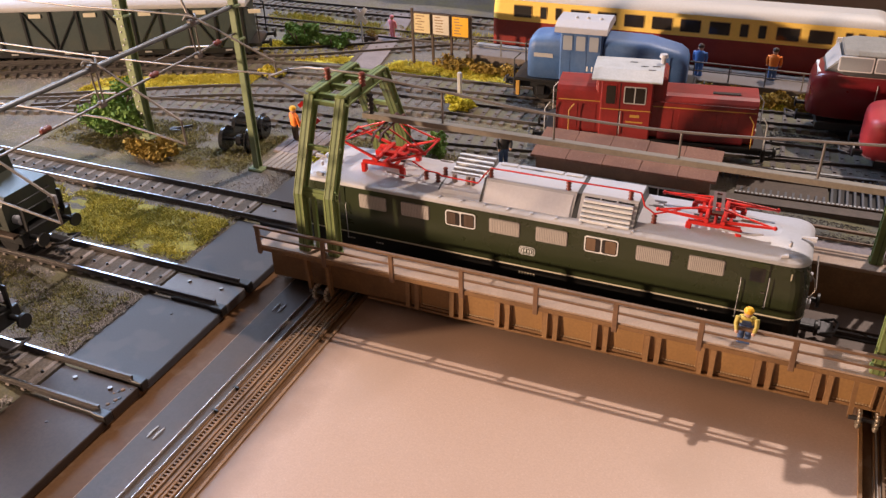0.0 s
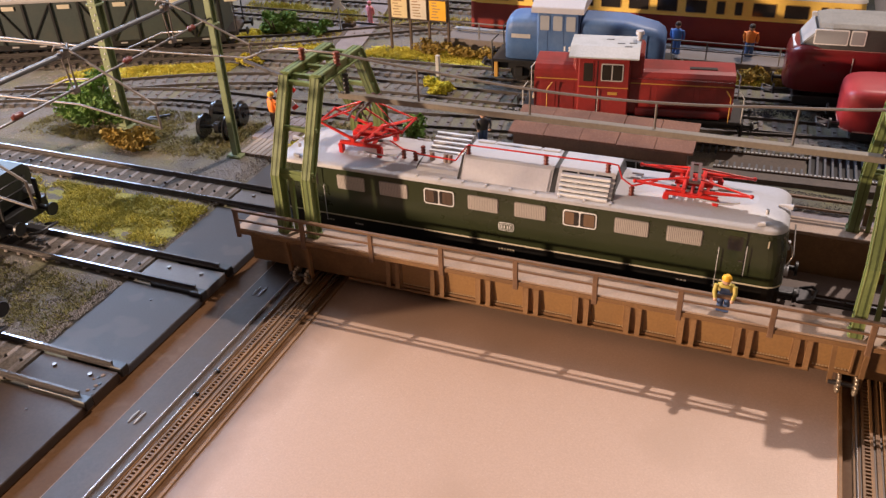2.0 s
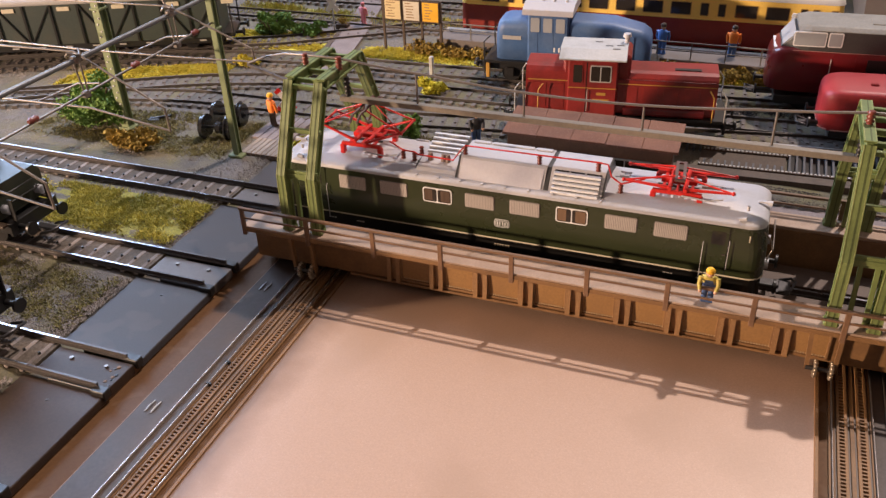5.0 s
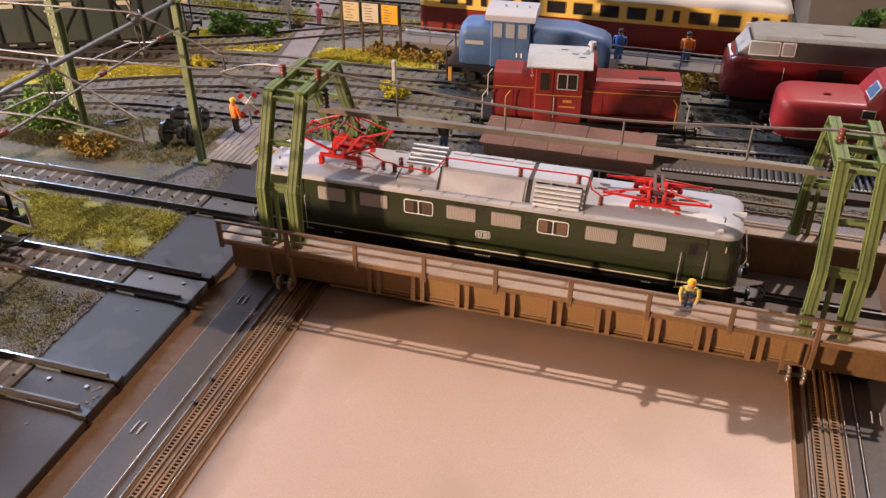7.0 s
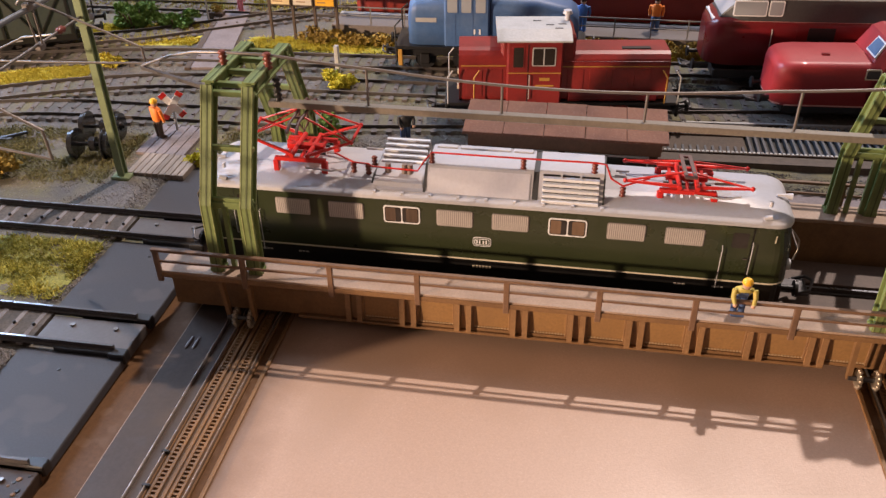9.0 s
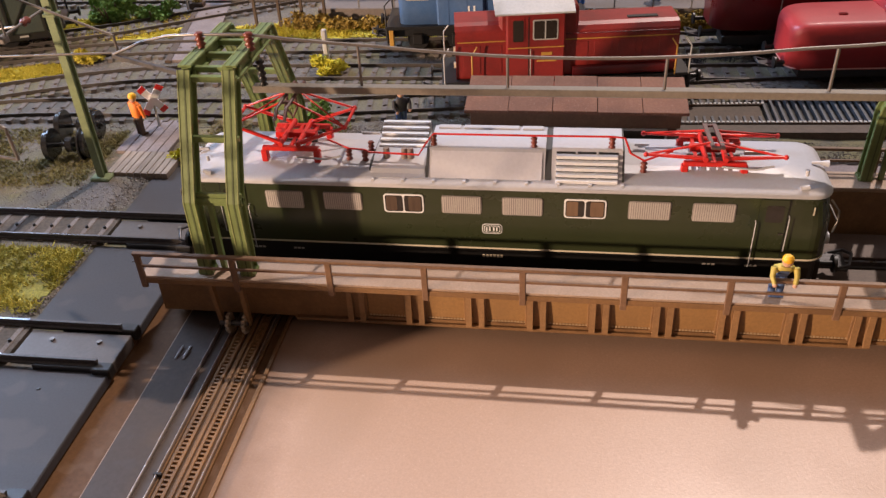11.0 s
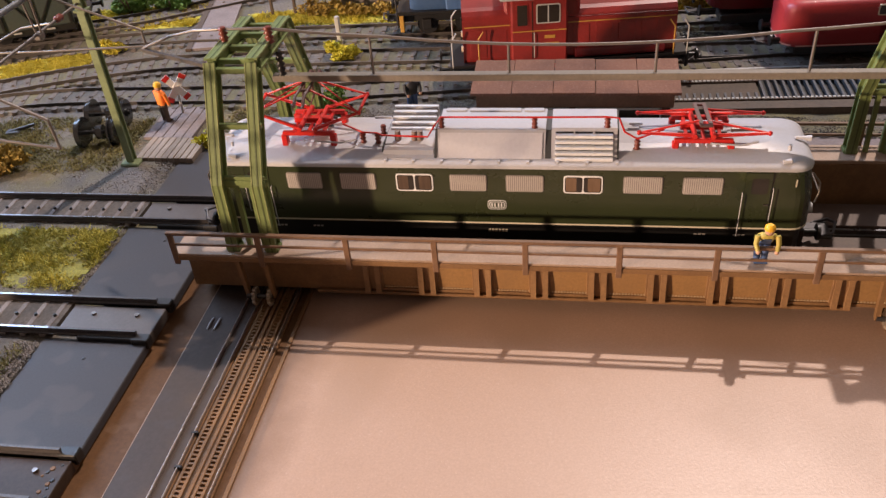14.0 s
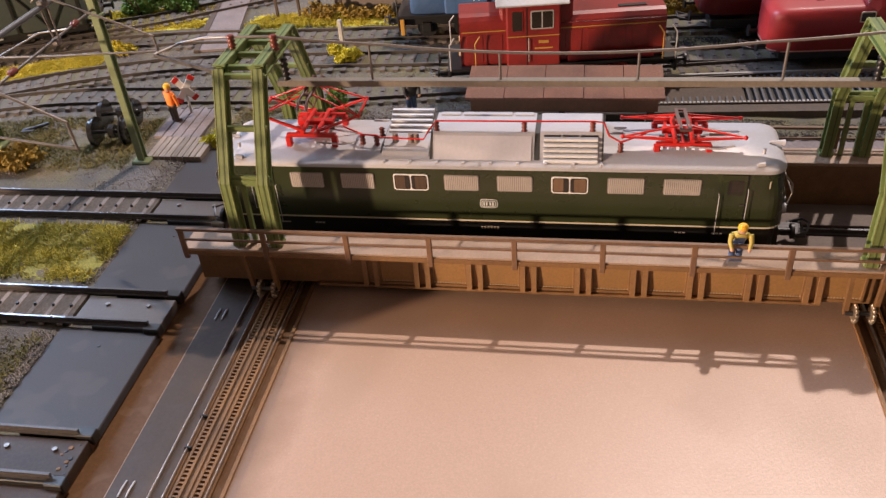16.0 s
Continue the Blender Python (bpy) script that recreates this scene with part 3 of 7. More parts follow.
def build_bridge():
    root = thing("transfer_table_bridge", "brown weathered transfer table bridge with railings and walkways", "transfer table")
    for s in (-1, 1):
        yf = lambda v: s * v
        lo, hi = sorted((yf(2.88), yf(4.08)))
        part("walkway", Shape().box(BX0, BX1, lo, hi, 1.62, 1.77, 0.02), M_WALK, root, "dusty pale brown walkway")
        a, b = sorted((yf(4.0), yf(4.12)))
        part("fascia", Shape().box(BX0, BX1, a, b, 1.50, 1.70, 0.02), M_BRIDGE, root)
        a, b = sorted((yf(2.84), yf(3.18)))
        girder = part("girder", Shape().box(BX0, BX1, a, b, -0.34, 1.62), M_BRIDGE, root)
        a, b = sorted((yf(3.1), yf(3.34)))
        part("lower_flange", Shape().box(-6.6, 11.9, a, b, -0.40, -0.28, 0.02), M_BRIDGE, root)
        # panels between pairs of ribs
        for k in range(9):
            x = -4.44 + 2.0 * k
            field = part("panel_field", Shape().box(x + 0.30, x + 1.70, *sorted((yf(3.17), yf(3.21))), -0.16, 1.22, 0.01), M_PANEL, root)
            for fx0, fx1, z0, z1 in ((0.28, 0.38, -0.2, 1.26), (1.62, 1.72, -0.2, 1.26), (0.28, 1.72, -0.26, -0.14), (0.28, 1.72, 1.20, 1.30)):
                part("panel_frame", Shape().box(x + fx0, x + fx1, *sorted((yf(3.17), yf(3.27))), z0, z1, 0.015), M_BRIDGE, root)
            fin = [(yf(3.16), -0.30), (yf(3.42), -0.30), (yf(3.37), 0.0), (yf(3.31), 0.85), (yf(3.42), 1.2), (yf(3.80), 1.50), (yf(3.16), 1.50)]
            for dx in (-0.22, 0.20):
                part("rib", Shape().prism_x(fin, x + dx - 0.095, x + dx + 0.095), M_RIB, root, bevel=0.045)
            part("rib_gap", Shape().box(x - 0.12, x + 0.10, *sorted((yf(3.17), yf(3.225))), -0.24, 1.3), M_BRIDGE, root)
            riv = Shape()
            for j in range(12):
                riv.box(x + 0.42 + j * 0.105, x + 0.48 + j * 0.105, *sorted((yf(3.20), yf(3.235))), -0.12, -0.06)
            tagged(part("rivet_row", riv, M_RIVET, root), kind="stuff")
        for px in POSTS:
            a, b = sorted((yf(4.03), yf(4.16)))
            part("post", Shape().box(px - 0.10, px + 0.10, a, b, 1.34, 2.72, 0.02), M_RAILING, root)
        a, b = sorted((yf(4.03), yf(4.19)))
        part("top_rail", Shape().box(BX0, BX1, a, b, 2.62, 2.73, 0.02), M_RAILING, root)
        a, b = sorted((yf(4.06), yf(4.14)))
        part("middle_rail", Shape().box(BX0, BX1, a, b, 2.16, 2.25, 0.015), M_RAILING, root)
        # slanting struts that carry the running gear
        for gx in (-8.1, 13.45):
            for dx in (-1.0, 0.05):
                part("strut", Shape().bar((gx + dx, yf(3.95), 1.62), (gx + dx * 0.9, yf(3.9), -0.22), 0.15, 0.2, (0, 1, 0)), M_BRIDGE, root)
            gear = part("gear_axle", Shape().tube([(gx - 0.95, yf(4.0), -0.12), (gx + 0.05, yf(4.0), -0.12)], 0.09, 8), M_STEEL, root)
            for dx in (-0.62, -0.06):
                sh = Shape()
                for k in range(11):
                    a2 = 2 * math.pi * k / 11
                    cy, cz = yf(4.0) + 0.26 * math.cos(a2), -0.12 + 0.30 * math.sin(a2)
                    sh.ball((gx + dx, cy, cz), 0.085, 6, 4)
                sh.tube([(gx + dx - 0.06, yf(4.0), -0.12), (gx + dx + 0.06, yf(4.0), -0.12)], 0.25, 12)
                part("gear", sh, M_BRASS, root)
    part("deck", Shape().box(BX0, BX1, -2.84, 2.84, -0.55, -0.26), M_BRIDGEDARK, root)
    for s in (-1, 1):
        part("deck_rail", Shape().prism_x([(s * 0.88 + u, w) for u, w in RAIL_PROFILE], BX0 - 0.3, BX1 + 0.3), M_RAILDARK, root)
        part("deck_rail_head", Shape().box(BX0 - 0.3, BX1 + 0.3, s * 0.88 - 0.05, s * 0.88 + 0.05, -0.02, 0.012), M_RAILTOP, root)
        part("deck_plate", Shape().box(BX0, BX1, s * 1.85 - 0.75, s * 1.85 + 0.75, -0.27, 0.02, 0.02), M_BRIDGEDARK, root)
    part("deck_strip", Shape().box(BX0, BX1, -0.55, 0.55, -0.27, -0.12, 0.02), M_BRIDGEDARK, root)
    return root


M_BRASS = surface("dull_brass_gear", (0.50, 0.43, 0.34), 0.32, metal=0.8, vary=0.2, bump=0.1)
M_BRIDGEDARK = surface("dark_brown_deck", (0.085, 0.05, 0.032), 0.55, vary=0.15, fine=900, coarse=60, bump=0.2,
                       dirt=(0.05, 0.032, 0.024), dirt_amount=0.6)
M_PANEL = surface("panel_ochre_brown", (0.28, 0.152, 0.057), 0.5, vary=0.12, fine=900, coarse=60, bump=0.2,
                  dirt=(0.22, 0.12, 0.05), dirt_amount=0.6)
build_bridge()


# ---------------------------------------------------------------- gantries
GP = [(-3.62, 1.77), (-3.55, 4.42), (-1.95, 8.0), (1.6, 8.0), (3.45, 4.42), (3.62, 1.77)]


def gantry(x0):
    """A portal of two riveted frames, 1.6 apart, joined by cross bars."""
    root = thing("gantry", "olive green portal frame carrying the contact beam", "gantry", group="gantries on the bridge")
    for fx in (x0, x0 + 1.42):
        for (ya, za), (yb, zb), nm in zip(GP, GP[1:], ("lower_leg", "leg", "top_beam", "leg", "lower_leg")):
            d = Vector((0, yb - ya, zb - za)).normalized()
            nrm = Vector((0, -d.z, d.y))
            w, th = 0.42, 0.50
            a, b = Vector((fx, ya, za)) - d * 0.06, Vector((fx, yb, zb)) + d * 0.06
            sh = Shape()
            sh.bar(a, b, 0.20, th - 0.10, nrm)
            for k in (-1, 1):                        # flanges
                sh.bar(a + nrm * k * (th / 2 - 0.04), b + nrm * k * (th / 2 - 0.04), w, 0.07, nrm)
            leg = part(nm, sh, M_GANTRY, root, bevel=0.015)
            for k in (-1, 1):                        # bright worn flange edges
                for e in (-1, 1):
                    off = nrm * k * (th / 2 + 0.004) + Vector((e * (w / 2 - 0.03), 0, 0))
                    part("worn_edge", Shape().bar(a + off, b + off, 0.035, 0.014, nrm), M_GANTRYEDGE, leg)
                # a darker strip laid on the flange paints the shade of a groove
                off = nrm * k * (th / 2 + 0.002) + Vector((0.03, 0, 0))
                part("groove", Shape().bar(a + off, b + off, 0.05, 0.010, nrm), M_GANTRYGROOVE, leg)
        for s in (-1, 1):
            part("foot", Shape().box(fx - 0.26, fx + 0.26, s * 3.62 - 0.24, s * 3.62 + 0.24, 1.77, 1.92, 0.03), M_GANTRY, root)
            part("gusset", Shape().prism_x([(s * 3.72, 4.0), (s * 3.3, 4.45), (s * 3.0, 5.1), (s * 3.5, 4.9)] if s < 0 else
                                           [(3.72, 4.0), (3.5, 4.9), (3.0, 5.1), (3.3, 4.45)], fx - 0.05, fx + 0.05), M_GANTRY, root)
    for y, z in ((-3.45, 4.45), (-2.75, 6.2), (-2.02, 7.86), (-1.6, 8.0), (-0.5, 8.0), (0.6, 8.0), (1.45, 8.0), (2.5, 6.2), (3.35, 4.45)):
        part("cross_bar", Shape().box(x0, x0 + 1.6, y - 0.10, y + 0.10, z - 0.12, z + 0.06, 0.02), M_GANTRY, root)
    for s in (-1, 1):
        for xx in (x0 + 0.5, x0 + 1.05):
            part("inner_rod", Shape().bar((xx, s * 3.4, 4.4), (xx + 0.05, s * 3.55, 1.8), 0.16, 0.16, (1, 0, 0)), M_GANTRY, root)
    for s in (-1, 1):
        part("bend_plate", Shape().box(x0, x0 + 1.6, *sorted((s * 3.36, s * 3.50)), 4.20, 4.64, 0.03), M_GANTRY, root)
    part("hanger_beam", Shape().box(x0, x0 + 1.6, -0.12, 0.12, 7.62, 7.84, 0.02), M_GANTRY, root)
    return root


gantry(-9.2)
gantry(13.0)


def insulator(x, y, z, h=0.62, r=0.17, n=4):
    sh = Shape()
    pts, rad = [], []
    for k in range(n):
        z0 = z + h * k / n
        pts += [(x, y, z0 + 0.02), (x, y, z0 + h / n * 0.5), (x, y, z0 + h / n * 0.95)]
        rad += [r * 0.6, r, r * 0.6]
    sh.tube(pts, rad, 8)
    return sh


for gx in (-9.2, -7.6, 13.0, 14.6):
    solid("insulator", insulator(gx, -0.55, 8.12), M_REDBROWN, "red-brown ribbed insulator on a gantry beam", "insulator", group="gantry insulators")
for gx in (-7.6, 13.0):
    solid("hanging_insulator", insulator(gx, 0.0, 6.66, 0.98, 0.16, 5), M_BLACK, "dark ribbed insulator holding the contact beam", "insulator", group="beam insulators")

beam = thing("contact_beam", "grey-brown contact beam with a thin stay wire above", "contact beam")
part("beam", Shape().box(-7.95, 13.35, -0.16, 0.16, 6.52, 6.76, 0.02), M_BEAM, beam)
wz = lambda x: 8.62 - 0.9 * (1 - ((x - 2.7) / 10.3) ** 2) if -7.6 < x < 13 else 8.62
part("end_arm", Shape().bar((-9.05, -1.42, 7.56), (-13.1, 0.84, 7.36), 0.13, 0.13), M_RAILDARK, beam)
part("end_arm", Shape().bar((14.55, -1.42, 7.56), (18.5, 0.84, 7.36), 0.13, 0.13), M_RAILDARK, beam)
stay = [(-13.1, 0.84, 7.40), (-12.9, 0.78, 7.5), (-11.6, 0.25, 8.1), (-10.4, -0.25, 8.5), (-9.2, -0.55, 8.66)]
stay += [(-7.6 + 20.6 * k / 16, -0.55 + 0.5 * min(1, k / 3) * min(1, (16 - k) / 3), wz(-7.6 + 20.6 * k / 16) + 0.04) for k in range(17)]
stay += [(14.6, -0.55, 8.66), (16.5, 0.1, 8.1), (18.5, 0.84, 7.40)]
part("stay_wire", Shape().tube(stay, 0.055, 6), M_WIRE, beam)
for x in (-4.3, 0.4, 5.2, 10.0):
    part("dropper", Shape().tube([(x, 0, 6.66), (x, -0.02, wz(x))], 0.05, 6), M_WIRE, beam)

# ---------------------------------------------------------------- the electric locomotive
def round_rect(x0, x1, z0, z1, r, n=4):
    out = []
    for cx, cz, a0 in ((x1 - r, z1 - r, 0), (x0 + r, z1 - r, 90), (x0 + r, z0 + r, 180), (x1 - r, z0 + r, 270)):
        for k in range(n + 1):
            a = radians(a0 + 90 * k / n)
            out.append((cx + r * math.cos(a), cz + r * math.sin(a)))
    return out


def plan_outline(half_len, half_w, corner, n=5):
    return round_rect(-half_len, half_len, -half_w, half_w, corner, n)


def electric_loco():
    root = thing("electric_locomotive", "bottle green electric model locomotive with silver roof, standing on the bridge", "locomotive")
    L, W = 10.55, 1.72
    # body: plan outline lofted upward, ends drawn in slightly
    rings = []
    for z, dl, dw in ((1.76, 0.0, 0.0), (2.6, 0.02, 0.0), (3.0, 0.03, 0.0), (4.06, 0.22, 0.03)):
        rings.append([(x, y, z) for x, y in plan_outline(L - dl, W - dw, 0.62, 6)])
    part("body", Shape().loft(rings), M_GREEN_LOCO, root)
    # roof: rising to a crown
    rings = []
    for z, dl, dw in ((4.02, 0.14, -0.03), (4.10, 0.14, -0.03), (4.17, 0.18, 0.02), (4.27, 0.36, 0.22), (4.37, 0.75, 0.6), (4.46, 1.3, 1.05)):
        rings.append([(x, y, z) for x, y in plan_outline(L - dl, W - dw, 0.66, 6)])
    sh = Shape().loft(rings, True)
    part("roof", sh, M_SILVER, root, "silver-grey painted roof")
    part("waist_line", Shape().loft([[(x, y, z) for x, y in plan_outline(L + 0.012, W + 0.012, 0.62, 6)] for z in (1.74, 1.80)]), M_CREAM, root)
    part("skirt", Shape().loft([[(x, y, z) for x, y in plan_outline(L - 0.15, W - 0.04, 0.5, 4)] for z in (0.85, 1.76)]), M_BLACK, root)
    for cx in (-6.4, 6.4):
        part("bogie_frame", Shape().box(cx - 3.0, cx + 3.0, -1.35, 1.35, 0.25, 0.95, 0.08), M_BLACK, root)
        for k in (-1, 0, 1):
            for s in (-1, 1):
                wheel = part("wheel", Shape().disc_y((cx + k * 2.0, s * 0.86, 0.62), 0.62, 0.26, 22), M_BLACK, root)
    # side windows and louvres on both sides
    slat_mesh = Shape().box(-0.022, 0.022, -0.015, 0.015, -0.30, 0.30).mesh("slat", M_LOUVRE)
    centres = (-6.9, -4.92, -2.88, -0.98, 0.98, 2.96, 4.95, 6.9)
    for s in (-1, 1):
        for k, cx in enumerate(centres):
            y0, y1 = sorted((s * 1.700, s * 1.722))
            if k in (2, 5):
                fr = part("window", Shape().prism_y(round_rect(cx - 0.66, cx + 0.66, 3.07, 3.77, 0.12), *sorted((s * 1.69, s * 1.735))), M_WHITE, root, "white-framed side window")
                part("pane", Shape().prism_y(round_rect(cx - 0.61, cx - 0.025, 3.12, 3.72, 0.08), *sorted((s * 1.70, s * 1.742))), M_GLASS, fr)
                part("pane", Shape().prism_y(round_rect(cx + 0.025, cx + 0.61, 3.12, 3.72, 0.08), *sorted((s * 1.70, s * 1.742))), M_GLASS, fr)
                for e, wd in ((-1, 0.36), (1, 0.42)):
                    c0, c1 = sorted((cx + e * 0.58, cx + e * (0.58 - wd)))
                    part("curtain", Shape().prism_y(round_rect(c0, c1, 3.15, 3.69, 0.05), *sorted((s * 1.70, s * 1.7435))), M_CURTAIN if k == 5 else M_CURTAINDARK, fr)
            else:
                lv = part("louvre", Shape().prism_y(round_rect(cx - 0.65, cx + 0.65, 3.10, 3.76, 0.08), *sorted((s * 1.69, s * 1.730))), M_LOUVRESHADE, root, "pale grey ribbed louvre")
                for j in range(18):
                    part("slat", slat_mesh, None, lv, at=(cx - 0.59 + j * 0.0694, s * 1.735, 3.43))
        plaque = part("plaque", Shape().prism_y(round_rect(-0.33, 0.33, 2.36, 2.74, 0.12), *sorted((s * 1.71, s * 1.735))), M_WHITE, root, "small white and green emblem plate")
        part("plaque_field", Shape().prism_y(round_rect(-0.305, 0.305, 2.385, 2.715, 0.10), *sorted((s * 1.72, s * 1.742))), M_GREEN_LOCO, plaque)
        part("plaque_line", Shape().prism_y(round_rect(-0.27, 0.27, 2.42, 2.68, 0.08), *sorted((s * 1.72, s * 1.744))), M_WHITE, plaque)
        part("plaque_field", Shape().prism_y(round_rect(-0.245, 0.245, 2.445, 2.655, 0.07), *sorted((s * 1.72, s * 1.746))), M_GREEN_LOCO, plaque)
        em = Shape()
        for a, b in ((-0.20, -0.15), (-0.10, -0.05), (0.03, 0.08), (0.13, 0.18)):
            em.box(a, b, *sorted((s * 1.73, s * 1.750)), 2.48, 2.62)
        part("emblem_bars", em, M_WHITE, plaque)
        num = Shape()
        for j in range(6):
            num.box(-0.34 + j * 0.12, -0.26 + j * 0.12, *sorted((s * 1.66, s * 1.695)), 1.38, 1.49)
        part("number_bars", num, M_CREAM, root)
        for cx in (-8.3, -6.9, 6.8, 8.1):
            t = Shape()
            for j in range(3):
                t.box(cx + j * 0.14, cx + 0.1 + j * 0.14, *sorted((s * 1.66, s * 1.695)), 1.42, 1.48)
            part("lettering_bars", t, M_LOUVRE, root)
        for e in (-1, 1):
            door = part("door", Shape().prism_y(round_rect(e * 8.66 - 0.42, e * 8.66 + 0.42, 1.84, 3.95, 0.06), *sorted((s * 1.70, s * 1.728))), M_GREEN_LOCO, root)
            part("door_window", Shape().prism_y(round_rect(e * 8.72 - 0.27, e * 8.72 + 0.25, 3.15, 3.75, 0.06), *sorted((s * 1.72, s * 1.735))), M_GLASS, door)
            part("door_handle", Shape().box(e * 8.98 - 0.07, e * 8.98 + 0.07, *sorted((s * 1.72, s * 1.77)), 2.72, 2.77), M_RAILSTEEL, door)
            for hx in (8.18, 9.14):
                part("handrail", Shape().tube([(e * hx, s * 1.72, 1.45 if hx < 9 else 2.1), (e * hx, s * 1.82, 1.5 if hx < 9 else 2.15), (e * hx, s * 1.82, 3.15 if hx < 9 else 3.35), (e * hx, s * 1.72, 3.2 if hx < 9 else 3.4)], 0.018, 6), M_SILVER, root)
            part("cab_window", Shape().prism_y(round_rect(e * 9.6 - 0.3, e * 9.6 + 0.3, 3.05, 3.70, 0.1), *sorted((s * 1.66, s * 1.69))), M_GLASS, root)
        for a in (-8.25, -9.1, 8.25, 9.1):
            part("panel_joint", Shape().box(a - 0.012, a + 0.012, *sorted((s * 1.715, s * 1.726)), 1.84, 4.0), M_BLACK, root)
    # ends
    for e in (-1, 1):
        part("front_window", Shape().loft([[(e * (10.30 + d), y, z) for y, z in round_rect(-1.1, -0.08, 3.05, 3.72, 0.1)] for d in (0, 0.12)]), M_GLASS, root)
        part("front_window", Shape().loft([[(e * (10.30 + d), y, z) for y, z in round_rect(0.08, 1.1, 3.05, 3.72, 0.1)] for d in (0, 0.12)]), M_GLASS, root)
        part("nose_rail", Shape().tube([(e * 10.30, -1.62, 3.95), (e * 10.62, -1.5, 3.5), (e * 10.72, -1.3, 3.0), (e * 10.55, -1.55, 2.75)], 0.035, 6), M_RAILSTEEL, root)
        part("nose_rail", Shape().tube([(e * 10.74, -1.2, 2.95), (e * 10.74, 1.2, 2.95)], 0.035, 6), M_RAILSTEEL, root)
        for y in (-0.95, 0.95):
            lamp = part("headlight", Shape().tube([(e * 10.45, y, 2.15), (e * 10.68, y, 2.15)], 0.2, 12), M_SILVER, root)
            bf = Shape().tube([(e * 10.4, y, 1.15), (e * 11.05, y, 1.15)], 0.11, 8)
            bf.tube([(e * 11.02, y, 1.15), (e * 11.12, y, 1.15)], 0.30, 14)
            part("buffer", bf, M_BLACK, root)
        part("roof_horn", Shape().tube([(e * 9.95, -0.1, 4.38), (e * 10.2, -0.1, 4.39), (e * 10.45, -0.1, 4.36)], [0.05, 0.06, 0.12], 10), M_SILVER, root)
        part("roof_lamp", Shape().tube([(e * 9.6, -1.05, 4.45), (e * 9.6, -1.05, 4.64)], 0.06, 8), M_SILVER, root)
        part("roof_horn", Shape().tube([(e * 9.35, -1.55, 4.28), (e * 9.6, -1.55, 4.34)], 0.08, 8), M_SILVER, root)
        part("buffer_beam", Shape().box(*sorted((e * 10.25, e * 10.5)), -1.4, 1.4, 0.75, 1.5, 0.03), M_BLACK, root)
        cp = Shape().box(*sorted((e * 10.5, e * 11.3)), -0.22, 0.22, 0.45, 0.75, 0.04)
        cp.box(*sorted((e * 11.2, e * 11.75)), -0.5, 0.5, 0.5, 0.62, 0.03)
        cp.tube([(e * 11.3, -0.45, 0.6), (e * 11.75, -0.45, 0.75), (e * 11.9, 0, 0.9), (e * 11.75, 0.45, 0.75), (e * 11.3, 0.45, 0.6)], 0.06, 6)
        cp.tube([(e * 10.9, 0.3, 0.6), (e * 11.4, 0.5, 0.35)], 0.08, 6)
        part("coupler", cp, M_STEEL, root)
    txt = bpy.data.curves.new("cab_numeral", "FONT")
    txt.body, txt.size, txt.extrude = "1", 0.0042, 0.00005
    num = new("cab_numeral", txt)
    num.data.materials.append(M_CREAM)
    num.parent = root
    num.matrix_world = pose(0.0973, -0.01735, 0.0345, 90, 0, 0)
    # roof housings
    def housing(x0, x1, y0, y1, top, nm, label=""):
        prof = [(-1.58, 4.12), (y0, top), (y1, top), (1.58, 4.12), (1.2, 4.0), (-1.2, 4.0)]
        return part(nm, Shape().prism_x(prof, x0, x1), M_SILVER, root, label, bevel=0.05)
    h2 = housing(-2.08, 1.66, -0.78, 0.78, 5.02, "roof_housing", "smooth silver roof housing with a bevelled flap")
    for a, b in ((-1.95, -1.2), (-1.1, 0.75), (0.85, 1.55)):
        part("skylight_frame", Shape().box(a, b, 0.50, 0.72, 5.02, 5.08, 0.02), M_SILVER, h2)
    part("flap", Shape().loft([[(x, -1.50 - k, 4.22 - k * 0.2), (x, -0.84 - k, 4.95 - k * 0.2), (x, -0.86, 4.9), (x, -1.48, 4.2)] for x, k in ((-1.98, 0.04), (1.56, 0.04))]), M_FLAP, h2)
    h3 = housing(1.86, 4.06, -0.72, 0.72, 5.05, "fan_housing", "silver roof housing with white ventilation slats")
    def slope(x0, x1, u0, u1, lift, th):
        a, b = Vector((0, -1.58, 4.12)), Vector((0, -0.72, 5.05))
        nrm = Vector((0, -(b - a).z, (b - a).y)).normalized()
        p = lambda u, l: a.lerp(b, u) + nrm * l
        q = [p(u0, 0), p(u1, 0), p(u1, 0) + nrm * (lift + th), p(u0, 0) + nrm * lift]
        return [[(x, v.y, v.z) for v in q] for x in (x0, x1)]
    # a black sheet on the slope stands for the shade behind the slats
    part("grille_recess", Shape().loft(slope(2.0, 3.92, 0.12, 0.9, 0.015, 0)), M_BLACK, h3)
    for k in range(5):
        u = 0.13 + 0.155 * k
        py, pz = -1.58 + 0.86 * (u + 0.04), 4.12 + 0.93 * (u + 0.04)
        part("slat", Shape().box(2.0, 3.92, py - 0.13, py + 0.05, pz - 0.045, pz + 0.06, 0.012), M_WHITE, h3)
    for xx in (2.6, 3.25):
        part("grille_bar", Shape().loft(slope(xx, xx + 0.06, 0.12, 0.9, 0.06, 0)), M_SILVER, h3)
    base1 = part("roof_panel", Shape().prism_x([(-1.58, 4.12), (-1.2, 4.42), (-0.2, 4.62), (1.0, 4.62), (1.4, 4.3), (1.2, 4.0), (-1.2, 4.0)], -3.98, -2.2), M_SILVER, root, bevel=0.03)
    part("vent_box", Shape().prism_x([(-0.15, 4.6), (0.85, 5.02), (1.25, 4.95), (1.35, 4.3), (-0.1, 4.4)], -3.86, -2.32), M_LOUVRESHADE, base1)
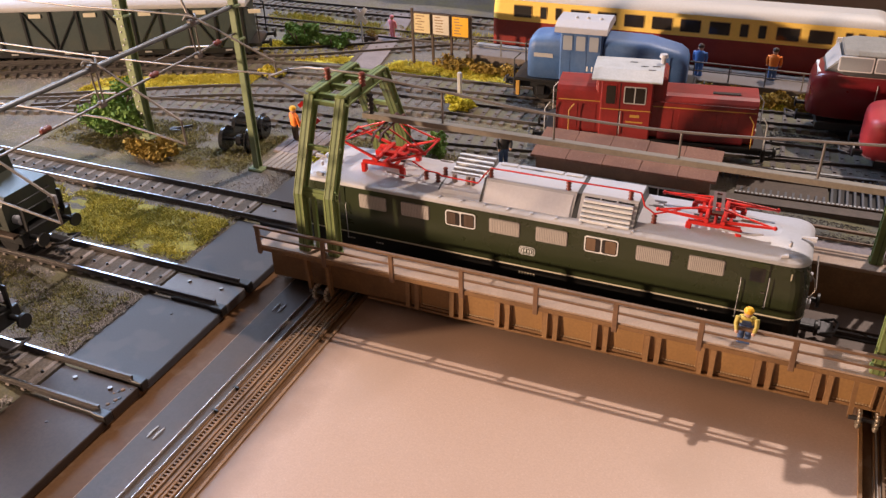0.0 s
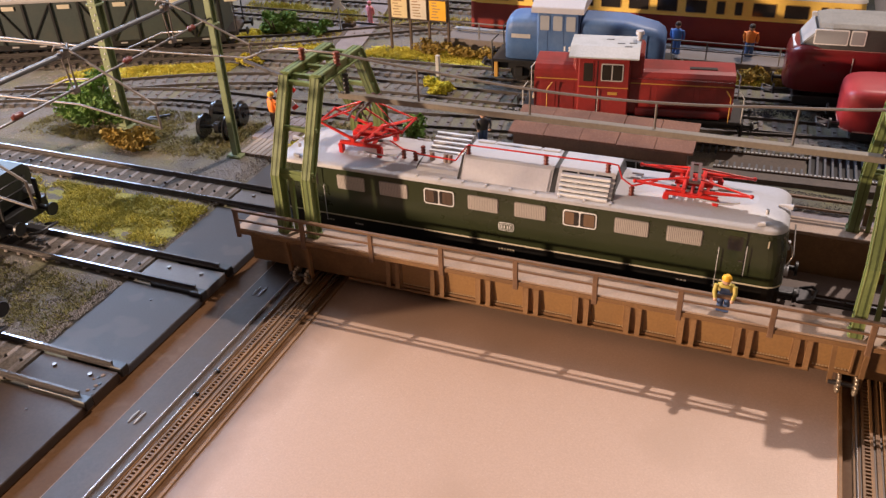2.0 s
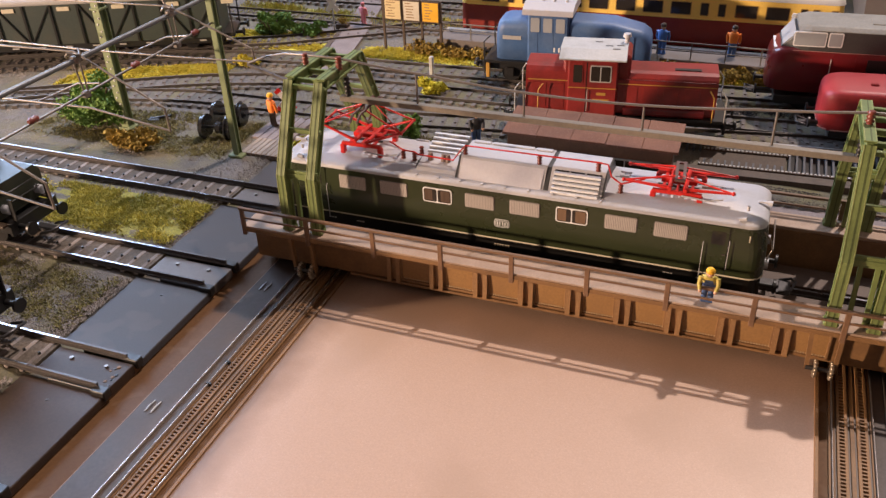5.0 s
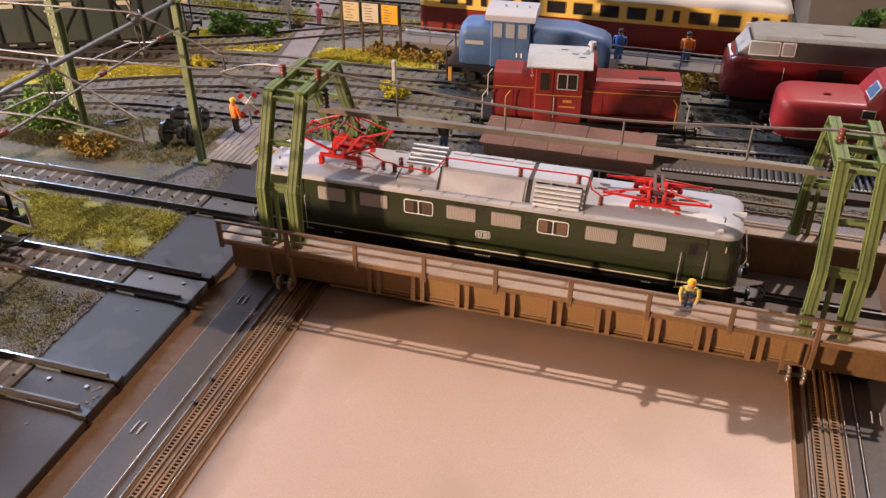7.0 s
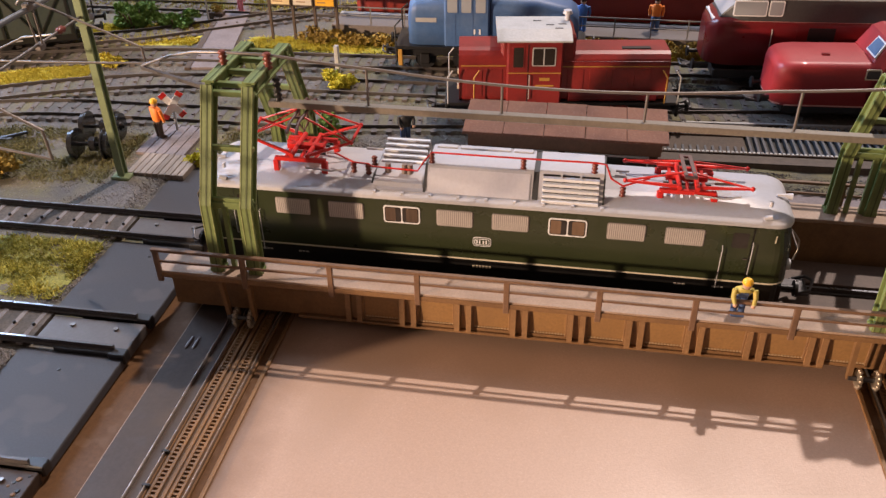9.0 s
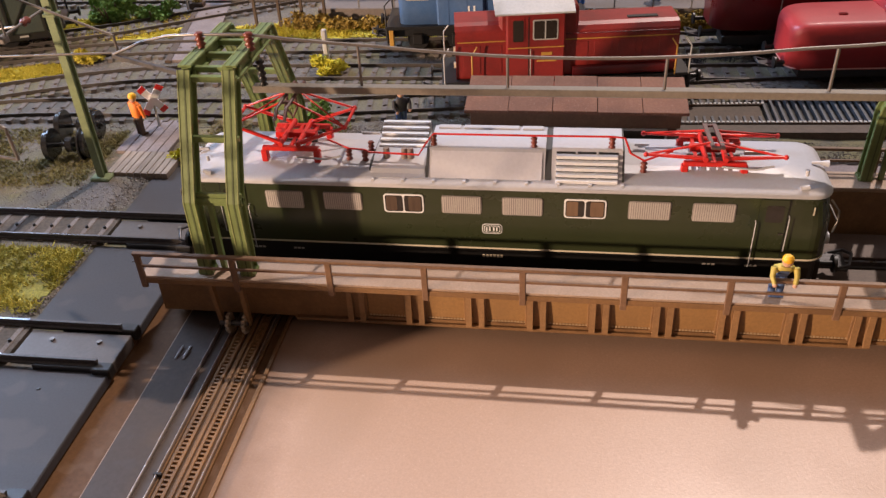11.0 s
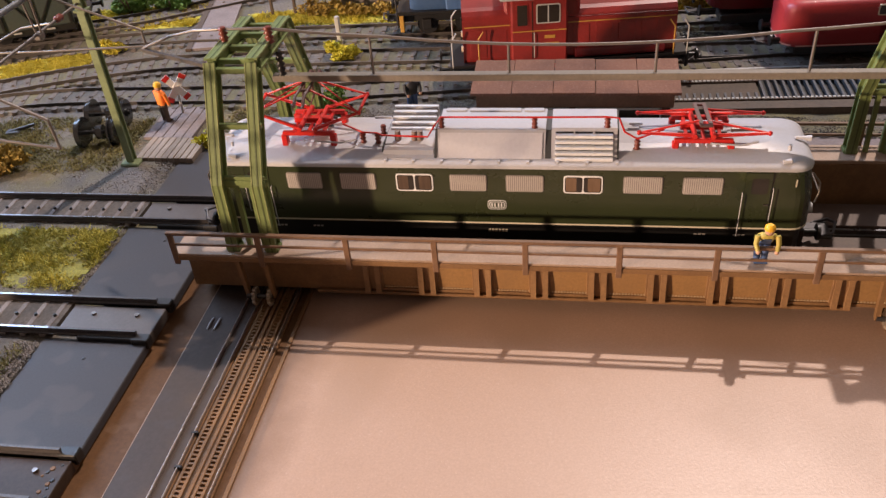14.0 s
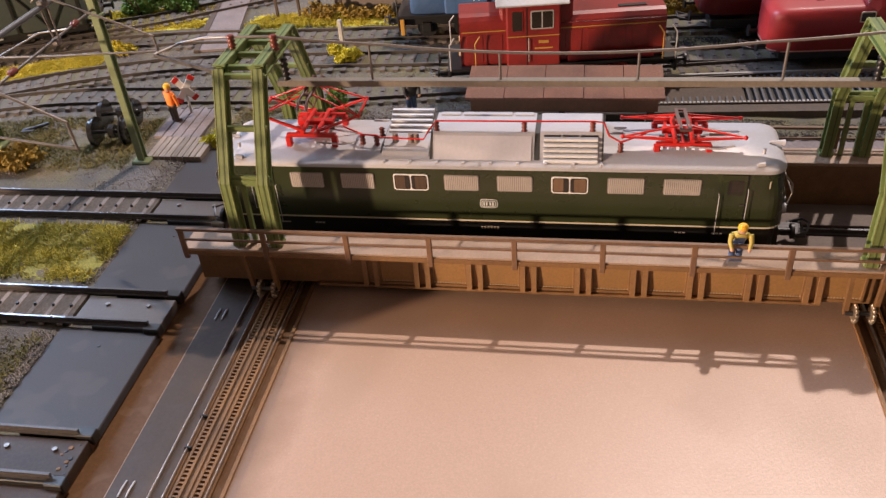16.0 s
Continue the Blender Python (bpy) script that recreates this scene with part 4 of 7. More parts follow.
    for k in range(5):
        y = -0.12 + k * 0.235
        z = 4.63 + k * 0.098
        part("slat", Shape().box(-3.9, -2.28, y, y + 0.13, z - 0.05, z + 0.06, 0.012), M_WHITE, base1)
    for x0, x1, yb, zt in ((-2.15, -2.07, -0.80, 5.0), (1.66, 1.86, -0.72, 4.98), (4.05, 4.12, -0.74, 5.0), (-4.05, -3.97, -0.9, 4.52)):
        prof = [(-1.62, 4.13), (yb, zt), (0.74, zt), (1.45, 4.17), (1.2, 4.0), (-1.2, 4.0)]
        part("housing_seam", Shape().prism_x(prof, x0, x1), M_DARKGREY, root)
    part("housing_sill", Shape().box(-4.05, 4.12, -1.66, -1.56, 4.10, 4.19, 0.015), M_DARKGREY, root)
    for k in range(9):
        xx = -3.9 + k * 0.99
        part("hinge", Shape().box(xx, xx + 0.1, -1.66, -1.52, 4.14, 4.27, 0.01), M_SILVER, root)
    part("gutter_pipe", Shape().tube([(-3.9, -1.5, 4.24), (-2.2, -1.5, 4.24)], 0.04, 6), M_SILVER, root)
    # roof line with insulators
    posts = ((-4.8, -0.7, 4.46), (-4.25, -0.75, 4.46), (-4.18, -0.1, 4.47), (-1.95, -0.62, 5.02), (1.28, -0.62, 5.02), (3.72, -0.62, 5.05), (4.72, -0.95, 4.40))
    for x, y, z in posts:
        part("roof_insulator", insulator(x, y, z - 0.05, 0.40, 0.12, 3), M_REDBROWN, root)
    part("roof_line", Shape().tube([(-5.6, -0.3, 4.95), (-4.8, -0.7, 4.84), (-4.25, -0.75, 4.84), (-4.1, -0.75, 4.75), (-2.45, -0.8, 4.72), (-2.2, -0.7, 5.1), (-1.95, -0.62, 5.40), (1.28, -0.62, 5.40),
                                    (3.72, -0.62, 5.42), (4.1, -0.65, 5.40), (4.3, -0.8, 4.95), (4.72, -0.95, 4.78), (5.6, -0.6, 4.95)], 0.035, 6), M_RED, root)
    for x in (-3.55, -2.95, -2.75):
        part("switch_pot", Shape().tube([(x, -0.62, 4.5), (x, -0.62, 4.86)], [0.13, 0.1], 8), M_POT, root)
    for a, b in (((-4.5, 0.15, 4.98), (-3.9, 0.15, 4.98)), ((4.5, 0.35, 4.66), (4.95, 0.35, 4.66))):
        part("roof_rod", Shape().tube([a, b], 0.05, 6), M_SILVER, root)
    part("roof_hatch", Shape().box(4.3, 4.85, 0.2, 0.7, 4.38, 4.5, 0.02), M_SILVER, root)
    for cx, up in ((-6.75, 1), (6.88, 0)):
        pantograph(root, cx, up)
    return root


def pantograph(root, cx, up):
    zb = 4.87 if up else 4.66
    pan = part("pantograph", Shape().box(cx - 0.7, cx + 0.7, -0.14, 0.14, zb + 0.02, zb + 0.22, 0.02), M_RED, root, "bright red diamond pantograph")
    for y in (-0.82, 0.82):
        part("base_bar", Shape().box(cx - 0.95, cx + 0.95, y - 0.08, y + 0.08, zb - 0.08, zb + 0.07, 0.02), M_RED, pan)
    for x in (-0.55, 0.0, 0.55):
        part("cross_tie", Shape().box(cx + x - 0.06, cx + x + 0.06, -0.8, 0.8, zb - 0.04, zb + 0.08, 0.02), M_RED, pan)
    for x in (-0.9, 0.9):
        for y in (-0.82, 0.82):
            part("foot", Shape().box(cx + x - 0.11, cx + x + 0.11, y - 0.12, y + 0.12, 4.30, zb - 0.05, 0.03), M_RED, pan)
    for x in (-0.3, 0.3):
        part("shaft", Shape().tube([(cx + x, -0.9, zb + 0.16), (cx + x, 0.9, zb + 0.16)], 0.09, 8), M_RED, pan)
    if up:
        kz, top, kx, ky = 5.62, 6.36, 1.92, 0.72
    else:
        kz, top, kx, ky = 4.88, 5.18, 2.1, 0.72
    for s in (-1, 1):
        for y in (-1, 1):
            part("lower_arm", Shape().tube([(cx + s * 0.3, y * 0.78, zb + 0.16), (cx + s * kx, y * ky, kz)], [0.075, 0.05], 7), M_RED, pan)
            part("upper_arm", Shape().tube([(cx + s * kx, y * ky, kz), (cx + s * 0.14, y * 0.42, top)], 0.040, 6), M_RED, pan)
        for y in (-1, 1):
            part("knee_joint", Shape().ball((cx + s * kx, y * ky, kz), 0.085, 8, 6), M_RED, pan)
        if up:
            part("knee_shaft", Shape().tube([(cx + s * kx, -ky - 0.06, kz), (cx + s * kx, ky + 0.06, kz)], 0.055, 7), M_RED, pan)
        if up:
            part("brace", Shape().tube([(cx + s * kx, -ky, kz), (cx + s * 0.2, 0.42, top - 0.04)], 0.028, 5), M_RED, pan)
    if up:
        for x in (-0.16, 0.16):
            part("contact_strip", Shape().tube([(cx + x, -1.35, top - 0.22), (cx + x, -1.05, top + 0.04), (cx + x, 1.05, top + 0.04), (cx + x, 1.35, top - 0.22)], 0.06, 6), M_STRIP, pan)
        for y in (-0.45, 0.45):
            part("head_tie", Shape().box(cx - 0.2, cx + 0.2, y - 0.06, y + 0.06, top - 0.06, top + 0.03), M_STRIP, pan)
    else:
        for x in (-0.15, 0.15):
            part("contact_strip", Shape().bar((cx + x + 0.06, -0.75, top - 0.03), (cx + x - 0.06, 0.75, top + 0.05), 0.12, 0.07), M_STRIP, pan)
        for y in (-0.7, 0.7):
            part("head_tie", Shape().bar((cx - 0.08 * y - 0.2, y, top + 0.05 * y), (cx - 0.08 * y + 0.2, y, top + 0.05 * y), 0.12, 0.07), M_STRIP, pan)
    if up:
        part("spring_loop", Shape().tube([(cx - 0.15, 0.1, top), (cx - 0.28, 0.1, top - 0.45), (cx - 0.05, 0.1, top - 0.8), (cx + 0.15, 0.1, top - 0.4), (cx + 0.1, 0.1, top)], 0.05, 6), M_STRIP, pan)
    else:
        part("damper", Shape().tube([(cx + 0.9, -0.45, 4.86), (cx + 1.6, -0.45, 4.88)], 0.07, 8), M_RAILSTEEL, pan)
    for y in (-0.3, 0.3):
        part("spring", Shape().tube([(cx - 0.8, y, zb + 0.02), (cx + 0.8, y, zb + 0.02)], 0.06, 6), M_DARKGREY, pan)
    part("air_pipe", Shape().tube([(cx + 0.2, -0.95, 4.62), (cx + 1.2, -1.0, 4.58), (cx + 1.75, -0.9, 4.66)], 0.035, 6), M_SILVER, pan)


# darker grey for the backing, painted as the shade between slats
M_LOUVRESHADE = surface("louvre_shade_grey", (0.26, 0.23, 0.215), 0.6, vary=0.1, bump=0.0)
M_CURTAIN = surface("tan_curtain", (0.17, 0.105, 0.065), 0.35, vary=0.15, bump=0.05, stretch=(1, 1, 0.1))
M_CURTAINDARK = surface("brown_curtain", (0.085, 0.055, 0.038), 0.35, vary=0.2, bump=0.05, stretch=(1, 1, 0.1))
M_FLAP = surface("flap_grey", (0.60, 0.58, 0.62), 0.45, vary=0.04, bump=0.05)
M_POT = surface("switch_pot_grey", (0.22, 0.17, 0.15), 0.4, vary=0.1, bump=0.0)
M_STRIP = surface("contact_strip_brown", (0.10, 0.05, 0.045), 0.45, vary=0.15, bump=0.05)
electric_loco()

# ---------------------------------------------------------------- the yard behind: tracks, drive house, platform
T4, T8 = 4.0, 8.0                          # the yard tracks run at small angles to the pit


def turned(cx, cy, u, v, deg):
    a = radians(deg)
    return cx + u * math.cos(a) - v * math.sin(a), cy + u * math.sin(a) + v * math.cos(a)


Y60, YBLUE, YWINE, YCARM, YCAR = 14.35, 21.4, 21.2, 17.0, 29.9
shunter_line = [turned(1.96, Y60, u, 0, T8) for u in (-13.5, 12)] + [(24.0, 17.3), (40.0, 18.6)]
track(smooth_path([(-58, 1.2), (-40, 7.6), (-33, 10.2), (-26, 12.0), (-19, 12.3)], 10) + shunter_line, "worn yard track curving behind the pit", pieces=False)
track(smooth_path([(-62, 4.6), (-46, 12.4), (-38.5, 15.9), (-30, 18.9), (-22, 20.4), (-15, 20.6)], 8) + [turned(-2.0, YBLUE, u, 0, T4) for u in (-9, 38)], "yard track under the blue shunter", pieces=False)
track(smooth_path([(-38, 8.9), (-33, 11.6), (-28, 14.2), (-23.6, 15.8), (-18.6, 16.7), (-6, 17.2), (12, 17.6), (30, 19.4)], 8), "yard track branching off behind the curve", pieces=False)
track([(-60, YCAR - 1.0), (-14, YCAR - 0.3), (45, YCAR + 0.8)], "main line track under the railcar", pieces=False)
track([turned(-37.5, 18.6, u, 0, 23) for u in (-25, 13)] + [(-16, 29.5), (8, 36)], "track under the green goods coach", pieces=False)
track([(-60, 34), (-30, 34.5), (8, 35.8)], "far main line track", pieces=False)

# open grating of the ash pit beside the shunter track
grate = thing("ash_pit_grating", "pale toothed rails over an ash pit with close blue-black cross bars", "grating", kind="structure")
bars, teeth = Shape(), Shape()
for x0, y0, slope, z in ((-1.0, 14.05, 0.075, 0.03), (7.0, 13.55, 0.055, -0.08), (6.9, 11.45, 0.045, 0.0)):
    x1 = 34.0 if z != -0.08 else 11.5
    at_x = lambda x: y0 + slope * (x - x0)
    part("grate_rail", Shape().loft([[(x, at_x(x) - 0.08, -0.4), (x, at_x(x) + 0.08, -0.4), (x, at_x(x) + 0.08, z), (x, at_x(x) - 0.08, z)] for x in (x0, x1)]), M_PALERAIL if z == 0.03 else M_BRIDGEDARK, grate)
    if z != 0.03:
        x = x0
        while x < x1:
            teeth.box(x, x + 0.11, at_x(x) - 0.07, at_x(x) + 0.07, z - 0.05, z + 0.05)
            x += 0.2
for k in range(95):
    x = -0.8 + k * 0.36
    far = 14.05 + 0.075 * (x + 1.0)
    bars.box(x, x + 0.11, far - 1.15 if x < 11.4 else 11.5 + 0.045 * (x - 6.9), far - 0.1, -0.30, -0.06)
    if 7.0 < x < 11.4:
        bars.box(x, x + 0.11, 11.55 + 0.045 * (x - 6.9), 12.3 + 0.045 * (x - 6.9), -0.30, -0.08)
tagged(part("cross_bars", bars, M_DARKBLUE, grate), kind="stuff")
tagged(part("rail_teeth", teeth, M_PALERAIL, grate), kind="stuff")
part("slab", Shape().loft([[(x, 11.57 + 0.045 * (x - 6.9), z) for x in (6.9, 11.3)] + [(x, 13.45 + 0.055 * (x - 7), z) for x in (11.3, 6.9)] for z in (-0.5, -0.16)]), M_SHEDWALL, grate)
part("pit_bottom", Shape().loft([[(x, 11.45 + 0.045 * (x - 6.9), z) for x in (11.4, 34)] + [(x, 14.03 + 0.075 * (x + 1), z) for x in (34, 11.4)] for z in (-0.5, -0.27)]), M_BLACK, grate)

# edge strip and rubble behind the pit
solid("stone_edge", Shape().box(-9.0, 34, PIT_Y1 + 0.3, PIT_Y1 + 1.5, -0.8, -0.38, 0.03), M_BOARDS, "grey stone edging along the back of the pit", "kerb", "structure")
solid("retaining_wall", Shape().loft([[(x, 10.35 + d, -0.6), (x, 11.2 + d, -0.6), (x, 11.2 + d, -0.06), (x, 10.45 + d, -0.06)] for x, d in ((-1.5, -0.2), (34, 1.2))]), M_SHEDWALL, "low dark brown stone wall before the ash pit", "wall", "structure")


def drive_house():
    """A long low house on the far walkway: overhanging sheet roof, brown fascia, a dark band of framed windows."""
    root = thing("drive_house", "red-brown sheet-roofed drive house on the far walkway of the bridge", "machine house")
    x0, x1, n = -1.38, 6.5, 5
    yf, zf, yb, zb = 2.80, 4.62, 5.22, 4.92
    part("wall", Shape().box(x0 + 0.3, x1 - 0.35, 3.02, 4.98, 1.78, 4.42, 0.03), M_BRIDGEDARK, root)
    part("fascia", Shape().box(x0 + 0.2, x1 - 0.25, 2.93, 3.02, 3.95, 4.46, 0.02), M_SHEDBROWN, root)
    w = (x1 - x0) / n
    for k in range(n):
        a, b = x0 + k * w, x0 + (k + 1) * w - 0.025
        dz = 0.012 * ((k * 7) % 3 - 1)
        part("roof_sheet", Shape().loft([[(x, yf, zf - 0.12 + dz), (x, yb, zb - 0.12 + dz), (x, yb, zb + dz), (x, yf, zf + dz)] for x in (a, b)]), M_SHED, root, bevel=0.02)
    part("gable", Shape().prism_x([(3.0, 4.3), (5.0, 4.3), (5.0, 4.78), (3.0, 4.52)], x0 + 0.28, x0 + 0.36), M_SHEDBROWN, root)
    part("gable", Shape().prism_x([(3.0, 4.3), (5.0, 4.3), (5.0, 4.78), (3.0, 4.52)], x1 - 0.43, x1 - 0.35), M_SHEDBROWN, root)
    for k in range(2):
        a = x0 + 0.55 + k * 3.45
        win = part("window", Shape().box(a, a + 3.2, 2.975, 3.03, 2.4, 3.9), M_GLASS, root, "dark window band in a thin pale frame")
        for fx0, fx1, z0, z1 in ((0, 3.2, 3.84, 3.92), (0, 3.2, 2.38, 2.46), (0, 0.07, 2.4, 3.9), (3.13, 3.2, 2.4, 3.9), (1.57, 1.63, 2.4, 3.9)):
            part("window_bar", Shape().box(a + fx0, a + fx1, 2.95, 2.99, z0, z1), M_GREYROOF, win)
    for x in (x0 + 0.6, x1 - 0.6):
        part("bracket", Shape().bar((x, 4.95, 1.85), (x, 4.0, 1.2), 0.2, 0.2), M_BRIDGEDARK, root)
    return root


M_SHEDBROWN = surface("house_brown_board", (0.15, 0.075, 0.04), 0.65, vary=0.15, fine=900, coarse=70, bump=0.25, dirt=(0.09, 0.05, 0.03), dirt_amount=0.6)
drive_house()

PLAT_Z = 0.75
platform = thing("platform", "long grey platform with a pale edge", "platform", kind="structure")
part("slab", Shape().box(-13.2, 45, 22.1 + FAR, 24.7 + FAR, -0.6, PLAT_Z, 0.04), M_STONE, platform)
part("edge", Shape().box(-13.2, 45, 24.3 + FAR, 24.68 + FAR, PLAT_Z - 0.15, PLAT_Z + 0.03, 0.02), M_GREYROOF, platform)


def fence(x0, x1, y):
    root = thing("platform_fence", "thin dark metal fence along the platform", "fence")
    n = int((x1 - x0) / 2.1)
    for k in range(n + 1):
        x = x0 + (x1 - x0) * k / n
        part("fence_post", Shape().box(x - 0.04, x + 0.04, y - 0.04, y + 0.04, PLAT_Z, PLAT_Z + 1.15), M_FENCE, root)
    for z in (0.55, 1.1):
        part("fence_rail", Shape().box(x0, x1, y - 0.035, y + 0.035, PLAT_Z + z - 0.03, PLAT_Z + z + 0.04), M_FENCE, root)


fence(-12.8, 18, 22.3 + FAR)
path = thing("foot_path", "grey foot path with boards across the tracks", "path", kind="structure")
part("path_slab", Shape().loft([[(-20.35, 18.6, z), (-18.3, 18.9, z), (-20.4, 29.0, z), (-22.0, 35.2, z), (-24.0, 35.0, z), (-22.3, 28.7, z)] for z in (-0.7, -0.13)]), M_BOARDS, path)
part("path_edge", Shape().loft([[(-20.7, 18.5, z), (-20.36, 18.55, z), (-22.31, 28.7, z), (-22.65, 28.6, z)] for z in (-0.7, -0.11)]), M_BROWNDARK, path)


def notice_boards():
    root = thing("notice_boards", "row of three notice boards on dark posts, the last yellow", "notice board")
    y = 24.4
    for px, top in ((-17.1, 3.75), (-15.55, 3.55), (-14.1, 3.55), (-12.65, 3.55)):
        part("board_post", Shape().box(px - 0.09, px + 0.09, y - 0.08, y + 0.08, -0.6, top, 0.02), M_BROWNDARK, root)
    for k, mat in enumerate((M_PAPER, M_PAPERWHITE, M_YBRIGHT)):
        x0 = -16.97 + k * 1.46
        bd = part("board", Shape().box(x0, x0 + 1.38, y - 0.16, y - 0.08, 2.0, 3.55, 0.02), M_BROWNDARK, root)
        part("sheet", Shape().box(x0 + 0.09, x0 + 1.29, y - 0.19, y - 0.155, 2.1, 3.45), mat, bd)
        rnd = random.Random(40 + k)
        for j in range(6):
            zz = 3.34 - j * 0.2
            a = x0 + 0.18 + rnd.random() * 0.15
            part("text_bar", Shape().box(a, a + 0.35 + rnd.random() * 0.35, y - 0.20, y - 0.188, zz - 0.07, zz), M_TEXTBAR, bd)


M_PAPER = surface("yellowed_paper", (0.62, 0.50, 0.28), 0.7, vary=0.06, bump=0.0)
M_PAPERWHITE = surface("grey_white_paper", (0.60, 0.54, 0.44), 0.7, vary=0.06, bump=0.0)
M_TEXTBAR = surface("print_brown", (0.30, 0.20, 0.10), 0.7, vary=0.1, bump=0.0)
notice_boards()


def crossbuck(x, y, z0, h, size, colours, name, label, yaw=0.0):
    cy, sy = math.cos(radians(yaw)), math.sin(radians(yaw))
    face = (-sy, cy, 0)
    root = thing(name, label, "sign")
    part("sign_post", Shape().tube([(x, y, z0), (x, y, z0 + h)], 0.07, 6), M_GREYROOF, root)
    for s in (-1, 1):
        d = Vector((math.cos(radians(54 * s)) * cy, math.cos(radians(54 * s)) * sy, math.sin(radians(54 * s))))
        c = Vector((x, y, z0 + h)) - Vector(face) * (0.1 + 0.03 * s)
        arm = part("arm", Shape().bar(c - d * size, c + d * size, 0.34, 0.06, face), M_WHITE, root)
        if colours:
            for e in (-1, 1):
                part("red_tip", Shape().bar(c + d * size * e * 0.70, c + d * size * e * 1.0, 0.35, 0.075, face), M_RED, arm)
    return root


crossbuck(-22.6, 26.85, -0.5, 2.5, 0.72, False, "crossing_sign", "white railway crossing sign on a thin post", 20)
crossbuck(-17.55, 10.5, -0.5, 1.75, 0.82, True, "red_white_cross_sign", "red and white cross sign on a short post", 29)
planter = thing("planter_box", "brown planter box with small plants", "planter")
part("box", Shape().box(-22.9, -21.9, 27.6, 28.2, -0.5, 0.15, 0.04), M_BROWNDARK, planter)

crossing = thing("plank_crossing", "grey wooden planks laid beside the track", "planks")
for k in range(9):
    x = -18.0 + k * 0.32
    part("plank", Shape().box(x, x + 0.29, 5.75, 7.75, -0.5, -0.12, 0.02), M_WOOD, crossing)
wide = thing("plank_walk", "grey-pink worn boards beyond the plank crossing", "planks")
for k in range(5):
    part("plank", Shape().box(-18.6 + k * 0.52, -18.12 + k * 0.52, 7.85, 11.8, -0.5, -0.18, 0.02), M_BOARDS, wide)


def white_post(x, y):
    sh = Shape().box(x - 0.13, x + 0.13, y - 0.13, y + 0.13, -0.6, 1.95, 0.04)
    solid("marker_post", sh, M_GREYROOF, "pale grey marker post beside the track", "post")


white_post(-10.9, 18.0)


def wheelset(cx, cy, turn):
    root = thing("wheelset_stack", "pile of shiny blackened spare wheelsets", "wheelsets", at=(cx, cy, -0.45), turn=turn)
    for ax, dy in ((-1.02, -0.05), (0.96, 0.12)):
        st = part("axle", Shape().tube([(ax, -1.15 + dy, 0.76), (ax, 1.15 + dy, 0.76)], 0.11, 8), M_WHEELBLACK, root)
        for s in (-1, 1):
            wh = Shape().disc_y((ax, s * 0.86 + dy, 0.76), 0.69, 0.24, 26)
            wh.disc_y((ax, s * 0.72 + dy, 0.76), 0.79, 0.07, 26)
            wh.disc_y((ax, s * 1.0 + dy, 0.76), 0.22, 0.12, 12)
            part("wheel", wh, M_WHEELBLACK, st)
        part("axle_gear", Shape().disc_y((ax, 0.1 + dy, 0.76), 0.36, 0.3, 14), M_WHEELBLACK, st)


M_WHEELBLACK = surface("glossy_black_wheel", (0.012, 0.012, 0.013), 0.22, vary=0.1, bump=0.03, coat=0.4)
wheelset(-20.85, 8.4, -82)
scrap = Shape().box(-1.0, -0.2, -0.3, 0.3, -0.1, 0.25, 0.08).box(-0.3, 0.6, -0.25, 0.2, -0.1, 0.15, 0.06).tube([(-0.8, 0, 0.2), (0.5, 0.2, 0.4)], 0.09, 6)
solid("scrap_heap", scrap, M_STEEL, "small dark heap of scrap parts on the ground", "scrap", at=(-25.5, 8.6, -0.45), turn=12)


# ---------------------------------------------------------------- masts and cross-span on the left
def mast(x, y, top, name, label, w=0.34, lattice=False):
    root = thing(name, label, "mast", at=(x, y, -0.5))
    part("foot", Shape().box(-0.45, 0.45, -0.42, 0.42, 0, 0.35, 0.06), M_MAST, root)
    sh = Shape().box(-0.05, 0.05, -w / 2, w / 2, 0.3, top)
    for s in (-1, 1):
        sh.box(-w / 2, w / 2, s * w / 2 - 0.04, s * w / 2 + 0.04, 0.3, top)
    part("column", sh, M_MAST, root, bevel=0.012)
    if lattice:
        k, z = 1, 0.8
        riv = Shape()
        while z < top:
            riv.ball((-0.06, -w / 2 - 0.04, z), 0.07, 6, 4).ball((0.10, -w / 2 - 0.04, z + 0.35), 0.07, 6, 4)
            z += 0.75
        tagged(part("rivet_row", riv, M_WHITE, root), kind="stuff")
    for z in (7.6, 9.3):
        part("clamp", Shape().box(-w / 2 - 0.1, w / 2 + 0.1, -w / 2 - 0.1, w / 2 + 0.1, z, z + 0.12, 0.02), M_MAST, root)
    return root


XS = -18.1
mast(XS, 3.5 + MID, 13.0, "catenary_mast", "green steel catenary mast beside the track")
mast(-26.9, 7.0, 13.0, "lattice_mast", "pale green riveted mast behind the bushes", 0.52, True)

